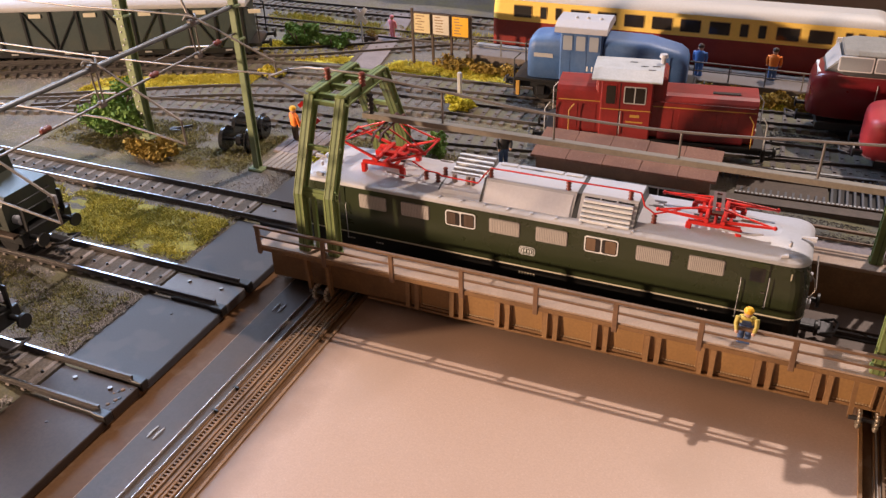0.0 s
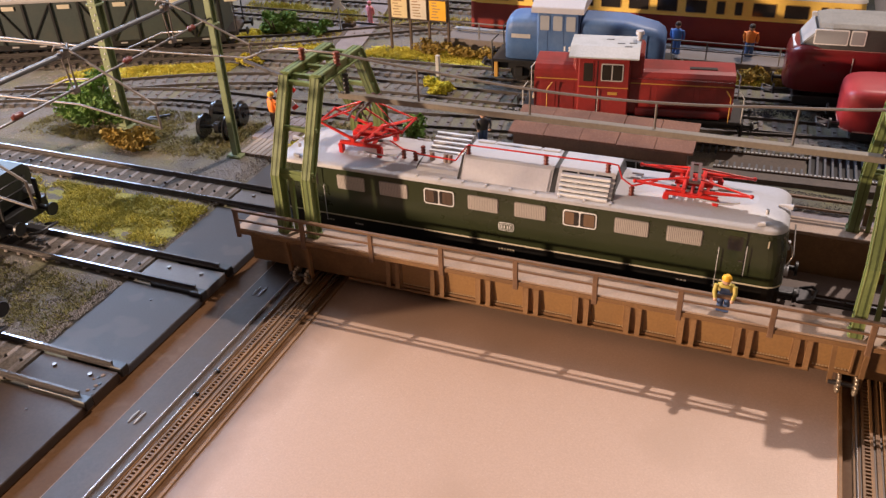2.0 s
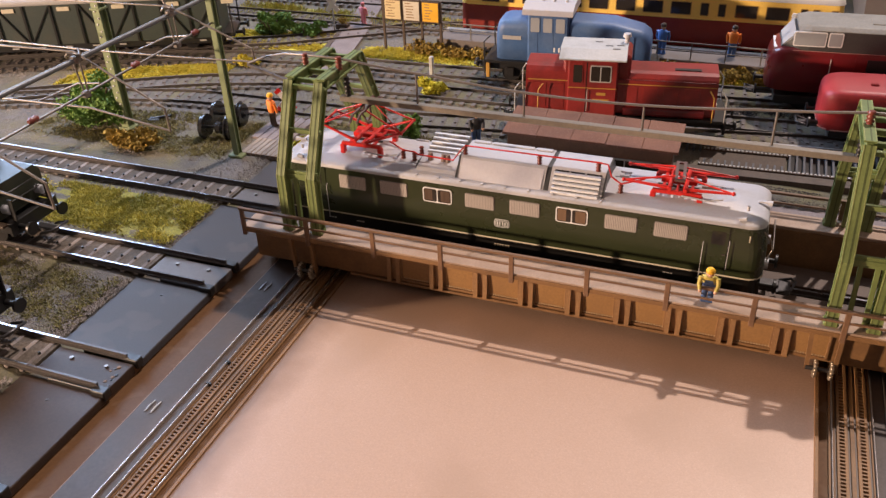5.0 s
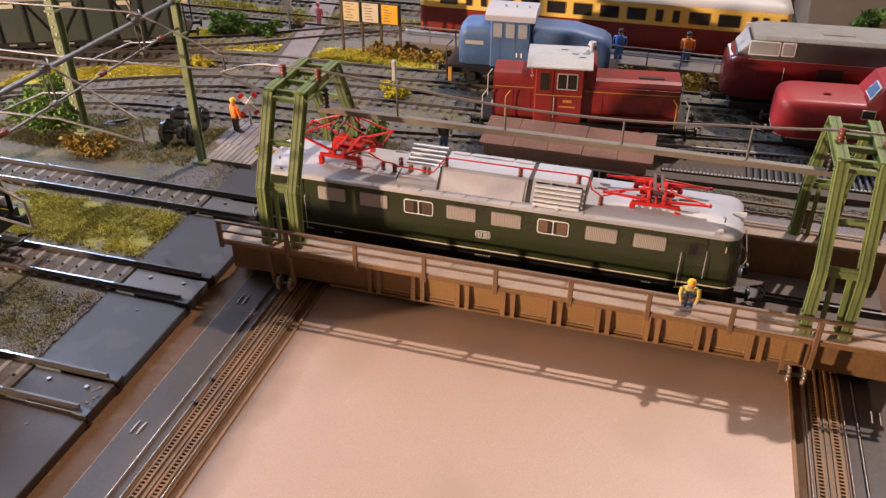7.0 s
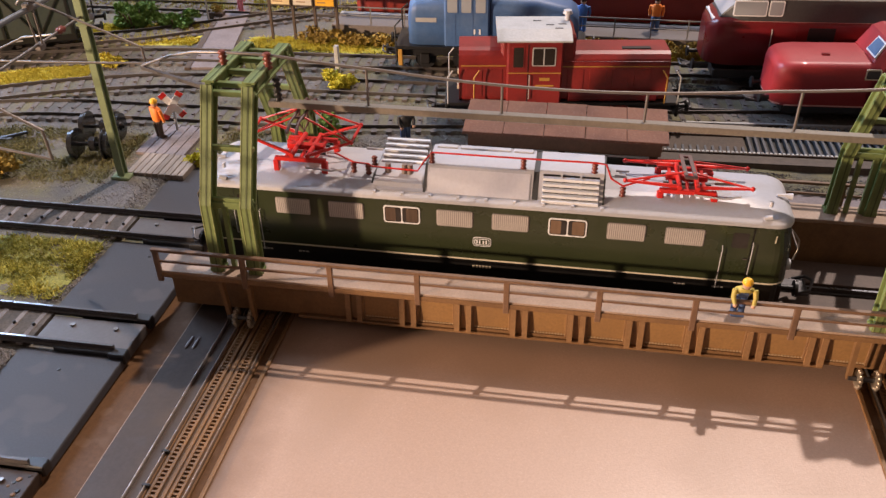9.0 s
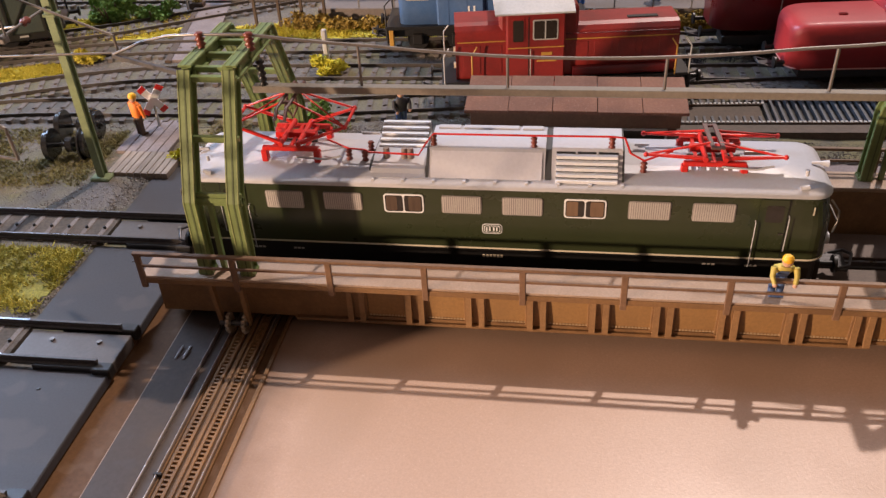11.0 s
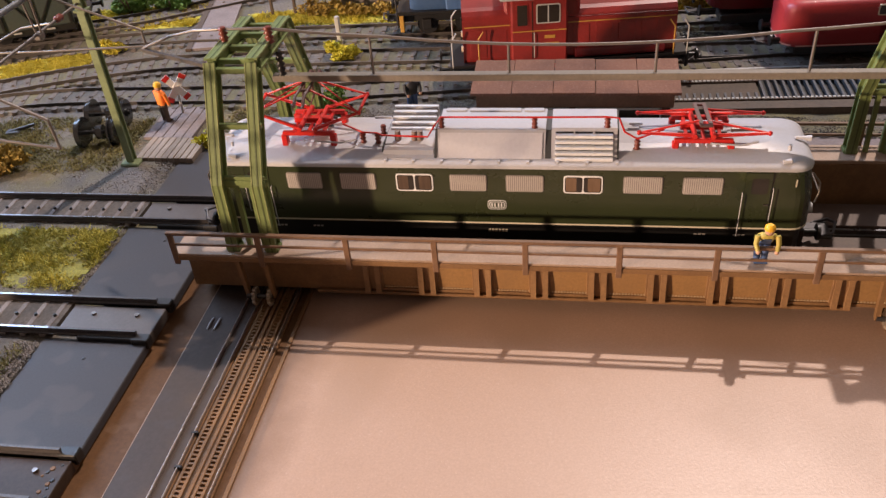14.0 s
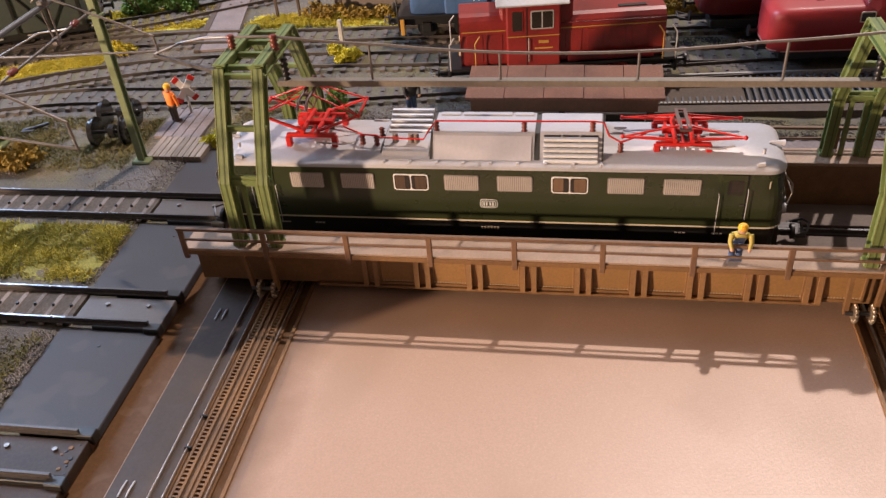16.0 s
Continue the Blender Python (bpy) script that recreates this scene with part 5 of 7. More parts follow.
span = thing("cross_span", "steel cross-span tube with wires and fittings over the tracks", "catenary")
part("span_tube", Shape().tube([(XS, 3.7 + MID, 8.85), (XS + 0.02, -24, 9.1)], 0.115, 10), M_TUBE, span)
part("lower_rope", Shape().tube([(XS, 3.6 + MID, 7.5), (XS, -10, 7.35), (XS, -24, 7.6)], 0.055, 6), M_WIRE, span)
for y, xe, zt, ze in ((0.15 + MID, 4.1, 7.4, 6.75), (-6.45 + MID, 3.75, 7.0, 5.95), (-13.5 + MID, 3.75, 7.0, 5.95)):
    kn = part("clamp", Shape().box(XS - 0.15, XS + 0.15, y - 0.22, y + 0.22, 8.80, 9.12, 0.06), M_WIRE, span)
    part("clamp_loop", Shape().tube([(XS - 0.3, y - 0.2, 9.1), (XS, y - 0.35, 9.35), (XS + 0.3, y, 9.15), (XS, y + 0.3, 9.3)], 0.06, 6), M_WIRE, kn)
    for dx in (-0.18, 0.18):
        part("hanger", Shape().tube([(XS + dx, y, 8.8), (XS + dx * 0.6, y + 0.1, 7.3)], 0.04, 6), M_WIRE, span)
    part("lower_clamp", Shape().box(XS - 0.15, XS + 0.15, y - 0.12, y + 0.25, 7.22, 7.5, 0.05), M_WIRE, span)
    # catenary wire and contact wire, along x
    part("catenary_wire", Shape().tube([(XS - 20, y + 0.3, 9.0), (XS - 8, y + 0.15, 9.05), (XS, y, 9.3), (XS + xe, y + 0.4, zt)], 0.05, 6), M_WIRE, span)
    part("contact_wire", Shape().tube([(XS - 20, y + 0.4, 6.4), (XS - 6, y + 0.2, 6.5), (XS, y + 0.1, 6.7), (XS + xe + 0.05, y + 0.4, ze)], 0.05, 6), M_WIRE, span)
    part("end_dropper", Shape().tube([(XS + xe, y + 0.4, zt + 0.02), (XS + xe + 0.05, y + 0.4, ze - 0.02)], 0.05, 6), M_WIRE, span)
    part("registration_arm", Shape().tube([(XS, y + 1.0, 7.5), (XS - 1.6, y + 1.3, 7.2), (XS - 3.4, y + 0.3, 6.45)], 0.05, 6), M_WIRE, span)
for y in (1.75 + MID, -3.0 + MID, -9.5 + MID):
    sh = Shape().tube([(XS, y - 0.26, 7.48), (XS, y - 0.13, 7.48), (XS, y, 7.48), (XS, y + 0.13, 7.48), (XS, y + 0.26, 7.48)], [0.08, 0.16, 0.10, 0.16, 0.08], 8)
    part("span_insulator", sh, M_REDBROWN, span)
part("stay", Shape().tube([(XS - 0.3, 0.4 + MID, 9.1), (XS - 2.5, 1.2 + MID, 13)], 0.06, 6), M_WIRE, span)
part("stay", Shape().tube([(XS - 16, -1.0 + MID, 9.3), (XS - 7, 1.0 + MID, 12.5)], 0.07, 6), M_WIRE, span)

# ---------------------------------------------------------------- rolling stock in the yard
def chassis(root, half, wheels, y=1.15, z0=0.35, z1=1.45, beam_mat=None, wheel_mat=None):
    part("frame", Shape().box(-half, half, -y, y, z0 + 0.45, z1, 0.05), M_BLACK, root)
    for wx in wheels:
        for s in (-1, 1):
            part("wheel", Shape().disc_y((wx, s * 0.86, 0.60), 0.60, 0.24, 20), wheel_mat or M_BLACK, root)
            part("axle_box", Shape().box(wx - 0.28, wx + 0.28, *sorted((s * 1.12, s * 1.38)), 0.4, 1.0, 0.05), M_BLACK, root)
    for e in (-1, 1):
        part("buffer_beam", Shape().box(*sorted((e * half, e * (half + 0.15))), -1.5, 1.5, 0.75, 1.5, 0.03), beam_mat or M_BLACK, root)
        for s in (-1, 1):
            sh = Shape().tube([(e * half, s * 1.0, 1.15), (e * (half + 0.65), s * 1.0, 1.15)], 0.11, 7)
            sh.tube([(e * (half + 0.6), s * 1.0, 1.15), (e * (half + 0.7), s * 1.0, 1.15)], 0.3, 12)
            part("buffer", sh, M_BLACK, root)
        cp = Shape().box(*sorted((e * half, e * (half + 0.9))), -0.2, 0.2, 0.5, 0.75, 0.04)
        cp.tube([(e * (half + 0.5), -0.42, 0.6), (e * (half + 1.05), -0.42, 0.8), (e * (half + 1.15), 0.42, 0.8), (e * (half + 0.5), 0.42, 0.6)], 0.06, 6)
        part("coupler", cp, M_STEEL, root)


def framed_window(root, x0, x1, z0, z1, y, s, frame_mat, pane_mat, t=0.05):
    f = part("window", Shape().prism_y(round_rect(x0, x1, z0, z1, 0.08, 3), *sorted((s * (y - 0.05), s * (y + 0.025)))), frame_mat, root)
    part("pane", Shape().prism_y(round_rect(x0 + t, x1 - t, z0 + t, z1 - t, 0.06, 3), *sorted((s * (y - 0.04), s * (y + 0.035)))), pane_mat, f)
    return f


def arch(x, z, w, low, r=0.6, n=6):
    """An outline across a vehicle at x: upright sides, rounded shoulders, a slightly crowned top."""
    out = [(x, -w, low), (x, w, low)]
    for k in range(n + 1):
        a = radians(90 * k / n)
        out.append((x, w - r + r * math.cos(a), z - 0.06 - r + r * math.sin(a)))
    out.append((x, 0, z))
    for k in range(n + 1):
        a = radians(90 + 90 * k / n)
        out.append((x, -w + r + r * math.cos(a), z - 0.06 - r + r * math.sin(a)))
    return out


def red_shunter():
    root = thing("red_shunter", "dark red diesel shunting locomotive with pale grey cab roof", "locomotive", at=(1.96, Y60, 0), turn=T8)
    chassis(root, 5.7, (-3.6, -0.6, 3.0), y=0.7, beam_mat=M_BLACK, wheel_mat=M_WHEELRED)
    part("running_board", Shape().box(-5.8, 5.8, -1.62, 1.62, 1.42, 1.58, 0.03), M_BLACK, root)
    hood = lambda x0, x1, z, w: Shape().prism_x([(-w, 1.55), (w, 1.55), (w, z - 0.35), (w - 0.25, z - 0.08), (w - 0.55, z), (-w + 0.55, z), (-w + 0.25, z - 0.08), (-w, z - 0.35)], x0, x1)
    part("short_hood", hood(-5.15, -2.7, 4.15, 1.25), M_V60, root, bevel=0.12)
    lh = part("long_hood", hood(-0.2, 5.2, 3.95, 1.25), M_V60, root, bevel=0.12)
    part("hatch", Shape().box(2.9, 4.3, -0.55, -0.25, 3.93, 4.0, 0.02), M_BLACK, lh)
    cab = part("cab", Shape().box(-2.8, -0.1, -1.62, 1.62, 1.5, 4.75, 0.08), M_V60, root)
    part("cab_shoulder", Shape().box(-3.1, 0.55, -1.2, 1.2, 3.4, 4.9, 0.15), M_V60, root)
    rf = [(-1.82, 4.74), (1.82, 4.74), (1.78, 4.82), (0.9, 5.12), (-0.9, 5.12), (-1.78, 4.82)]
    part("cab_roof", Shape().prism_x(rf, -3.3, 0.3), M_GREYROOF, root, "pale grey cab roof with chipped marks", bevel=0.03)
    for (x, y) in ((-0.9, -0.4), (-0.5, -0.9), (-0.3, -0.3), (-1.5, 0.2)):
        part("roof_mark", Shape().box(x, x + 0.4, y, y + 0.10, 5.04, 5.145, 0.02), M_DARKGREY, root)
    ch = Shape().tube([(0.2, 0.35, 4.8), (0.2, 0.35, 5.5)], [0.13, 0.13], 10)
    ch.tube([(0.2, 0.35, 5.45), (0.2, 0.35, 5.62)], [0.24, 0.2], 12)
    part("exhaust", ch, M_SILVER, root)
    for s in (-1, 1):
        w = framed_window(cab, -1.6, -0.45, 3.5, 4.45, 1.62, s, M_GREYROOF, M_GLASS, 0.06)
        part("mullion", Shape().box(-1.06, -1.0, *sorted((s * 1.6, s * 1.67)), 3.55, 4.4), M_GREYROOF, w)
        framed_window(cab, -2.55, -1.97, 3.4, 4.5, 1.62, s, M_V60, M_GLASS, 0.05)
        part("door_line", Shape().box(-1.80, -1.76, *sorted((s * 1.6, s * 1.635)), 1.6, 4.6), M_BLACK, cab)
        for x0, x1, y, z in ((-5.05, -2.82, 1.25, 3.35), (-2.75, -0.15, 1.62, 3.12), (-0.05, 5.15, 1.25, 3.3)):
            part("yellow_line", Shape().box(x0, x1, *sorted((s * y, s * (y + 0.018))), z, z + 0.05), M_YLINE, root)
        for x in (-4.4, -3.4, 0.6, 1.7, 2.8, 3.9):
            part("hood_door", Shape().box(x - 0.4, x + 0.4, *sorted((s * 1.25, s * 1.275)), 1.8, 3.2, 0.01), M_V60, root)
        part("nameplate_bars", Shape().box(-1.2, -0.7, *sorted((s * 1.62, s * 1.64)), 2.75, 2.9).box(-1.4, -0.5, *sorted((s * 1.62, s * 1.64)), 2.45, 2.53), M_YLINE, cab)
        for x in (-4.4, 5.05, -5.7, 5.7):
            part("handrail", Shape().tube([(x, s * 1.6, 1.5), (x, s * 1.62, 2.9), (x - 0.25 if x > 0 else x + 0.25, s * 1.55, 3.25)], 0.035, 6), M_YLINE if abs(x) < 5.5 else M_GREYROOF, root)
        part("hood_rail", Shape().tube([(-0.05, s * 1.30, 3.62), (0.1, s * 1.34, 3.62), (5.0, s * 1.34, 3.6), (5.1, s * 1.3, 3.6)], 0.025, 6), M_DARKRED, root)
        part("cab_grab", Shape().tube([(-1.70, s * 1.63, 1.8), (-1.70, s * 1.70, 1.85), (-1.70, s * 1.70, 3.0), (-1.70, s * 1.63, 3.05)], 0.025, 6), M_GREYROOF, cab)
        for x in (-5.2, 5.22):
            part("head_lamp", Shape().tube([(x - 0.05, s * 0.95, 2.2), (x + 0.05, s * 0.95, 2.2)], 0.16, 10), M_CREAM, root)
        part("tank", Shape().tube([(0.3, s * 1.45, 1.85), (4.6, s * 1.45, 1.85)], 0.24, 10), M_DARKRED, root)
    return root


def blue_shunter():
    root = thing("blue_shunter", "faded blue diesel shunting locomotive with silver cab roof", "locomotive", at=(-2.4, YBLUE, 0), turn=T4)
    chassis(root, 5.4, (-3.8, -1.6, 1.6, 3.8))
    part("running_board", Shape().box(-5.5, 5.4, -1.62, 1.62, 1.35, 1.55, 0.03), M_BLACK, root)
    W = 1.3
    part("short_hood", Shape().loft([arch(-4.78, 3.5, 0.9, 1.5), arch(-4.7, 3.85, 1.1, 1.5), arch(-4.5, 4.1, 1.24, 1.5), arch(-4.2, 4.2, W, 1.5), arch(-2.6, 4.3, W, 1.5)], True), M_BLUE, root)
    part("long_hood", Shape().loft([arch(0.0, 4.3, W, 1.5), arch(2.6, 4.25, W, 1.5), arch(4.4, 3.85, 1.24, 1.5), arch(4.85, 3.6, 1.12, 1.5), arch(5.0, 3.3, 0.9, 1.5)], True), M_BLUE, root)
    cab = part("cab", Shape().box(-2.65, -0.05, -1.5, 1.5, 1.5, 4.75, 0.1), M_BLUE, root)
    part("cab_roof", Shape().prism_x([(-1.68, 4.62), (1.68, 4.62), (1.5, 4.95), (0.8, 5.2), (-0.8, 5.2), (-1.5, 4.95)], -3.0, 0.2), M_SILVER, root, "silver cab roof", bevel=0.06)
    for x in (-1.9, -1.2, -0.4):
        part("roof_knob", Shape().ball((x, -0.3, 5.22), 0.12, 8, 5), M_SILVER, root)
    for s in (-1, 1):
        for x0 in (-2.5, -1.7, -0.9):
            framed_window(cab, x0, x0 + 0.66, 3.5, 4.5, 1.5, s, M_BLUEDARK, M_GLASSGREY, 0.05)
        part("number_bars", Shape().box(-0.95, -0.85, *sorted((s * 1.5, s * 1.52)), 2.3, 2.6).box(-0.65, -0.55, *sorted((s * 1.5, s * 1.52)), 2.3, 2.6), M_WHITE, cab)
        part("stripe", Shape().box(-4.3, -3.1, *sorted((s * 1.3, s * 1.325)), 2.9, 3.15), M_GREYROOF, root)
        for x in (-2.0, -1.0):
            part("cab_joint", Shape().box(x - 0.015, x + 0.015, *sorted((s * 1.49, s * 1.515)), 1.6, 4.7), M_BLUEDARK, cab)
        part("handrail", Shape().tube([(-5.45, s * 1.5, 0.6), (-5.5, s * 1.5, 2.7), (-5.1, s * 1.35, 3.1)], 0.05, 6), M_BLACK, root)
        part("step", Shape().box(-5.35, -5.1, *sorted((s * 1.4, s * 1.6)), 0.35, 1.35, 0.03), M_YLINE, root)
        for x in (1.2, 2.4, 3.5):
            part("hood_door", Shape().box(x - 0.5, x + 0.5, *sorted((s * W, s * (W + 0.02))), 1.8, 3.5, 0.01), M_BLUE, root)
    return root


def railcar():
    root = thing("railcar", "cream-yellow and dark red railcar with white roof at the platform", "railcar", at=(0.7, YCAR, 0), turn=1.2)
    L, W = 13.1, 1.72
    part("lower_body", Shape().loft([[(x, y, z) for x, y in plan_outline(L, W, 0.5, 4)] for z in (0.55, 2.55)]), M_CARRED, root)
    part("upper_body", Shape().loft([[(x, y, z) for x, y in plan_outline(L - d, W - d * 0.3, 0.5, 4)] for z, d in ((2.5, -0.005), (3.95, 0.1))]), M_YELLOW, root)
    part("roof", Shape().loft([[(x, y, z) for x, y in plan_outline(L - d, W - e, 0.6, 4)] for z, d, e in ((3.93, 0.02, -0.02), (4.12, 0.1, 0.1), (4.4, 0.5, 0.55), (4.52, 1.0, 1.1))], True), M_ROOFWHITE, root)
    # window widths and the gaps before them, from the right end
    edge, panes = L + 0.1, [(0.45, 0.5), (0.66, 0.45), (0.28, 0.47), (0.62, 1.5), (0.5, 1.45)]
    panes += [(0.58, 0.52), (0.58, 0.58), (0.58, 1.38), (0.5, 1.38), (0.5, 1.38), (0.5, 1.38)]
    panes += [(0.5, 1.38), (0.5, 1.38), (0.58, 0.52), (0.58, 0.52), (0.58, 1.38)]
    for gap, w in panes:
        edge -= gap + w
        for s in (-1, 1):
            framed_window(root, edge, edge + w, 2.72, 3.62, W, s, M_YDARK, M_GLASS, 0.05)
    for s in (-1, 1):
        part("waist_line", Shape().box(-L + 0.5, L - 0.5, *sorted((s * W, s * (W + 0.02))), 2.46, 2.54), M_YELLOW, root)
    for wx in (-9.5, -7.5, 7.5, 9.5):
        for s in (-1, 1):
            part("wheel", Shape().disc_y((wx, s * 0.86, 0.6), 0.6, 0.24, 18), M_BLACK, root)
    return root


def wine_diesel(at, length, nm, label, cab_back):
    """A round-nosed diesel; cab_back: where the raised cab begins behind a bonnet, or None for a full-height nose."""
    root = thing(nm, label, "locomotive", at=at, turn=T4)
    W = 1.72
    if cab_back is None:
        body = [arch(x, z, w, 1.35, 0.35) for x, z, w in ((0.0, 3.3, 0.75), (0.08, 3.5, 1.05), (0.25, 3.72, 1.32), (0.55, 3.88, 1.55), (0.95, 3.95, 1.67), (1.4, 3.98, W), (length, 3.98, W))]
        part("body", Shape().loft(body, True), M_WINE, root)
        part("nose_roof", Shape().loft([[(x, -w, 3.8), (x, w, 3.8), (x, w * 0.95, z), (x, -w * 0.95, z)] for x, w, z in ((0.55, 1.2, 3.85), (1.45, 1.58, 4.8), (2.0, 1.68, 4.95), (length, 1.68, 4.95))]), M_DARKGREY, root, bevel=0.12)
        part("roof", Shape().loft([[(x, -w, z), (x, w, z), (x, w - 0.35, z + 0.26), (x, -w + 0.35, z + 0.26)] for x, w, z in ((1.35, 1.45, 4.86), (2.0, 1.68, 4.93), (length, 1.68, 4.93))]), M_DIESELROOF, root, bevel=0.08)
        for k in range(4):
            part("roof_hatch", Shape().box(5.2 + k * 3.4, 7.0 + k * 3.4, -0.7, 0.3, 5.17, 5.24, 0.02), M_DIESELROOF, root)
        for s in (-1, 1):
            framed_window(root, 1.12, 2.86, 4.06, 4.90, 1.655, s, M_WHITE, M_GLASSGREY, 0.06)
            framed_window(root, 2.95, 3.72, 4.08, 4.90, 1.655, s, M_WHITE, M_GLASSGREY, 0.06)
            part("belt", Shape().box(1.2, length, *sorted((s * W, s * (W + 0.015))), 3.80, 3.83), M_CREAMPINK, root)
            part("side_vent", Shape().box(5.2, 6.6, *sorted((s * W, s * (W + 0.02))), 2.7, 3.5, 0.02), M_BLACK, root)
            part("door", Shape().box(3.4, 4.6, *sorted((s * W, s * (W + 0.015))), 1.6, 3.75, 0.01), M_WINE, root)
            part("door_handle", Shape().tube([(3.3, s * 1.73, 2.2), (3.3, s * 1.80, 2.3), (3.3, s * 1.80, 3.3), (3.3, s * 1.73, 3.4)], 0.03, 6), M_GREYROOF, root)
        part("front_window", Shape().loft([[(0.72, -1.22, 3.94), (0.72, 1.22, 3.94), (1.32, 1.45, 4.68), (1.32, -1.45, 4.68)], [(0.62, -1.22, 3.98), (0.62, 1.22, 3.98), (1.22, 1.45, 4.74), (1.22, -1.45, 4.74)]]), M_GLASSGREY, root)
        part("nose_emblem", Shape().loft([[(x, y, z) for y, z in round_rect(-1.05, 1.05, 3.50, 3.74, 0.1)] for x in (0.22, 0.5)]), M_WHITE, root)
    else:
        body = [arch(x, z, w, 0.95, 0.4) for x, z, w in ((0.0, 2.75, 1.05), (0.06, 2.95, 1.25), (0.2, 3.08, 1.45), (0.45, 3.18, 1.6), (0.8, 3.23, 1.68), (1.3, 3.26, W), (cab_back + 0.6, 3.3, W))]
        part("bonnet", Shape().loft(body, True), M_WINEBRIGHT, root)
        part("cab", Shape().loft([[(x, -w, 1.0), (x, w, 1.0), (x, w, z - 1.1), (x, w - 0.3, z), (x, -w + 0.3, z), (x, -w, z - 1.1)] for x, w, z in ((cab_back, W, 3.3), (cab_back + 0.6, W, 4.25), (cab_back + 1.0, W, 4.43), (length, W, 4.43))]), M_WINEBRIGHT, root, bevel=0.12)
        for s in (-1, 1):
            framed_window(root, cab_back + 1.0, cab_back + 2.2, 3.2, 4.0, 1.68, s, M_WHITE, M_BLUEGLASS, 0.07)
            framed_window(root, 4.2, 4.95, 2.45, 3.0, W, s, M_CREAM, M_GLASS, 0.06)
            part("belt", Shape().box(0.6, length, *sorted((s * W, s * (W + 0.02))), 0.98, 1.04), M_CREAMPINK, root)
            for x in (6.0, 6.55):
                part("handrail", Shape().tube([(x, s * 1.72, 1.7), (x, s * 1.82, 1.75), (x, s * 1.82, 2.95), (x, s * 1.72, 3.0)], 0.04, 6), M_GREYROOF, root)
        part("front_window", Shape().loft([[(cab_back + 0.06 - d, -0.15, 3.43 + d), (cab_back + 0.06 - d, -1.45, 3.43 + d), (cab_back + 0.50 - d, -1.3, 4.13 + d), (cab_back + 0.50 - d, -0.15, 4.13 + d)] for d in (0.0, 0.06)]), M_WHITE, root)
        part("front_pane", Shape().loft([[(cab_back + 0.09 - d, -0.25, 3.50 + d), (cab_back + 0.09 - d, -1.34, 3.50 + d), (cab_back + 0.46 - d, -1.2, 4.06 + d), (cab_back + 0.46 - d, -0.25, 4.06 + d)] for d in (0.0, 0.08)]), M_BLUEGLASS, root)
        part("bonnet_knob", Shape().box(2.3, 2.7, -0.6, -0.4, 3.23, 3.33, 0.03), M_WINE, root)
        nose = [(0.42, -1.60), (0.17, -1.46), (0.04, -1.26), (-0.02, -1.05), (-0.02, 1.05), (0.04, 1.26), (0.17, 1.46), (0.42, 1.60)]
        part("nose_band", Shape().prism_z(nose, 0.98, 1.04), M_CREAMPINK, root)
    part("skirt", Shape().box(0.6, length, -1.55, 1.55, 0.5, 1.0, 0.05), M_BLACK, root)
    for wx in (2.2, 4.8, length - 3.0, length - 5.0):
        for s in (-1, 1):
            part("wheel", Shape().disc_y((wx, s * 0.86, 0.6), 0.6, 0.24, 18), M_BLACK, root)
    for s in (-1, 1):
        sh = Shape().tube([(0.4, s * 1.0, 1.1), (-0.45, s * 1.0, 1.1)], 0.12, 7)
        sh.tube([(-0.4, s * 1.0, 1.1), (-0.5, s * 1.0, 1.1)], 0.3, 12)
        part("buffer", sh, M_BLACK, root)
    part("coupler", Shape().box(-0.9, 0.7, -0.2, 0.2, 0.5, 0.75, 0.04).tube([(-0.3, -0.4, 0.6), (-1.0, -0.4, 0.8), (-1.0, 0.4, 0.8), (-0.3, 0.4, 0.6)], 0.07, 6), M_STEEL, root)
    return root


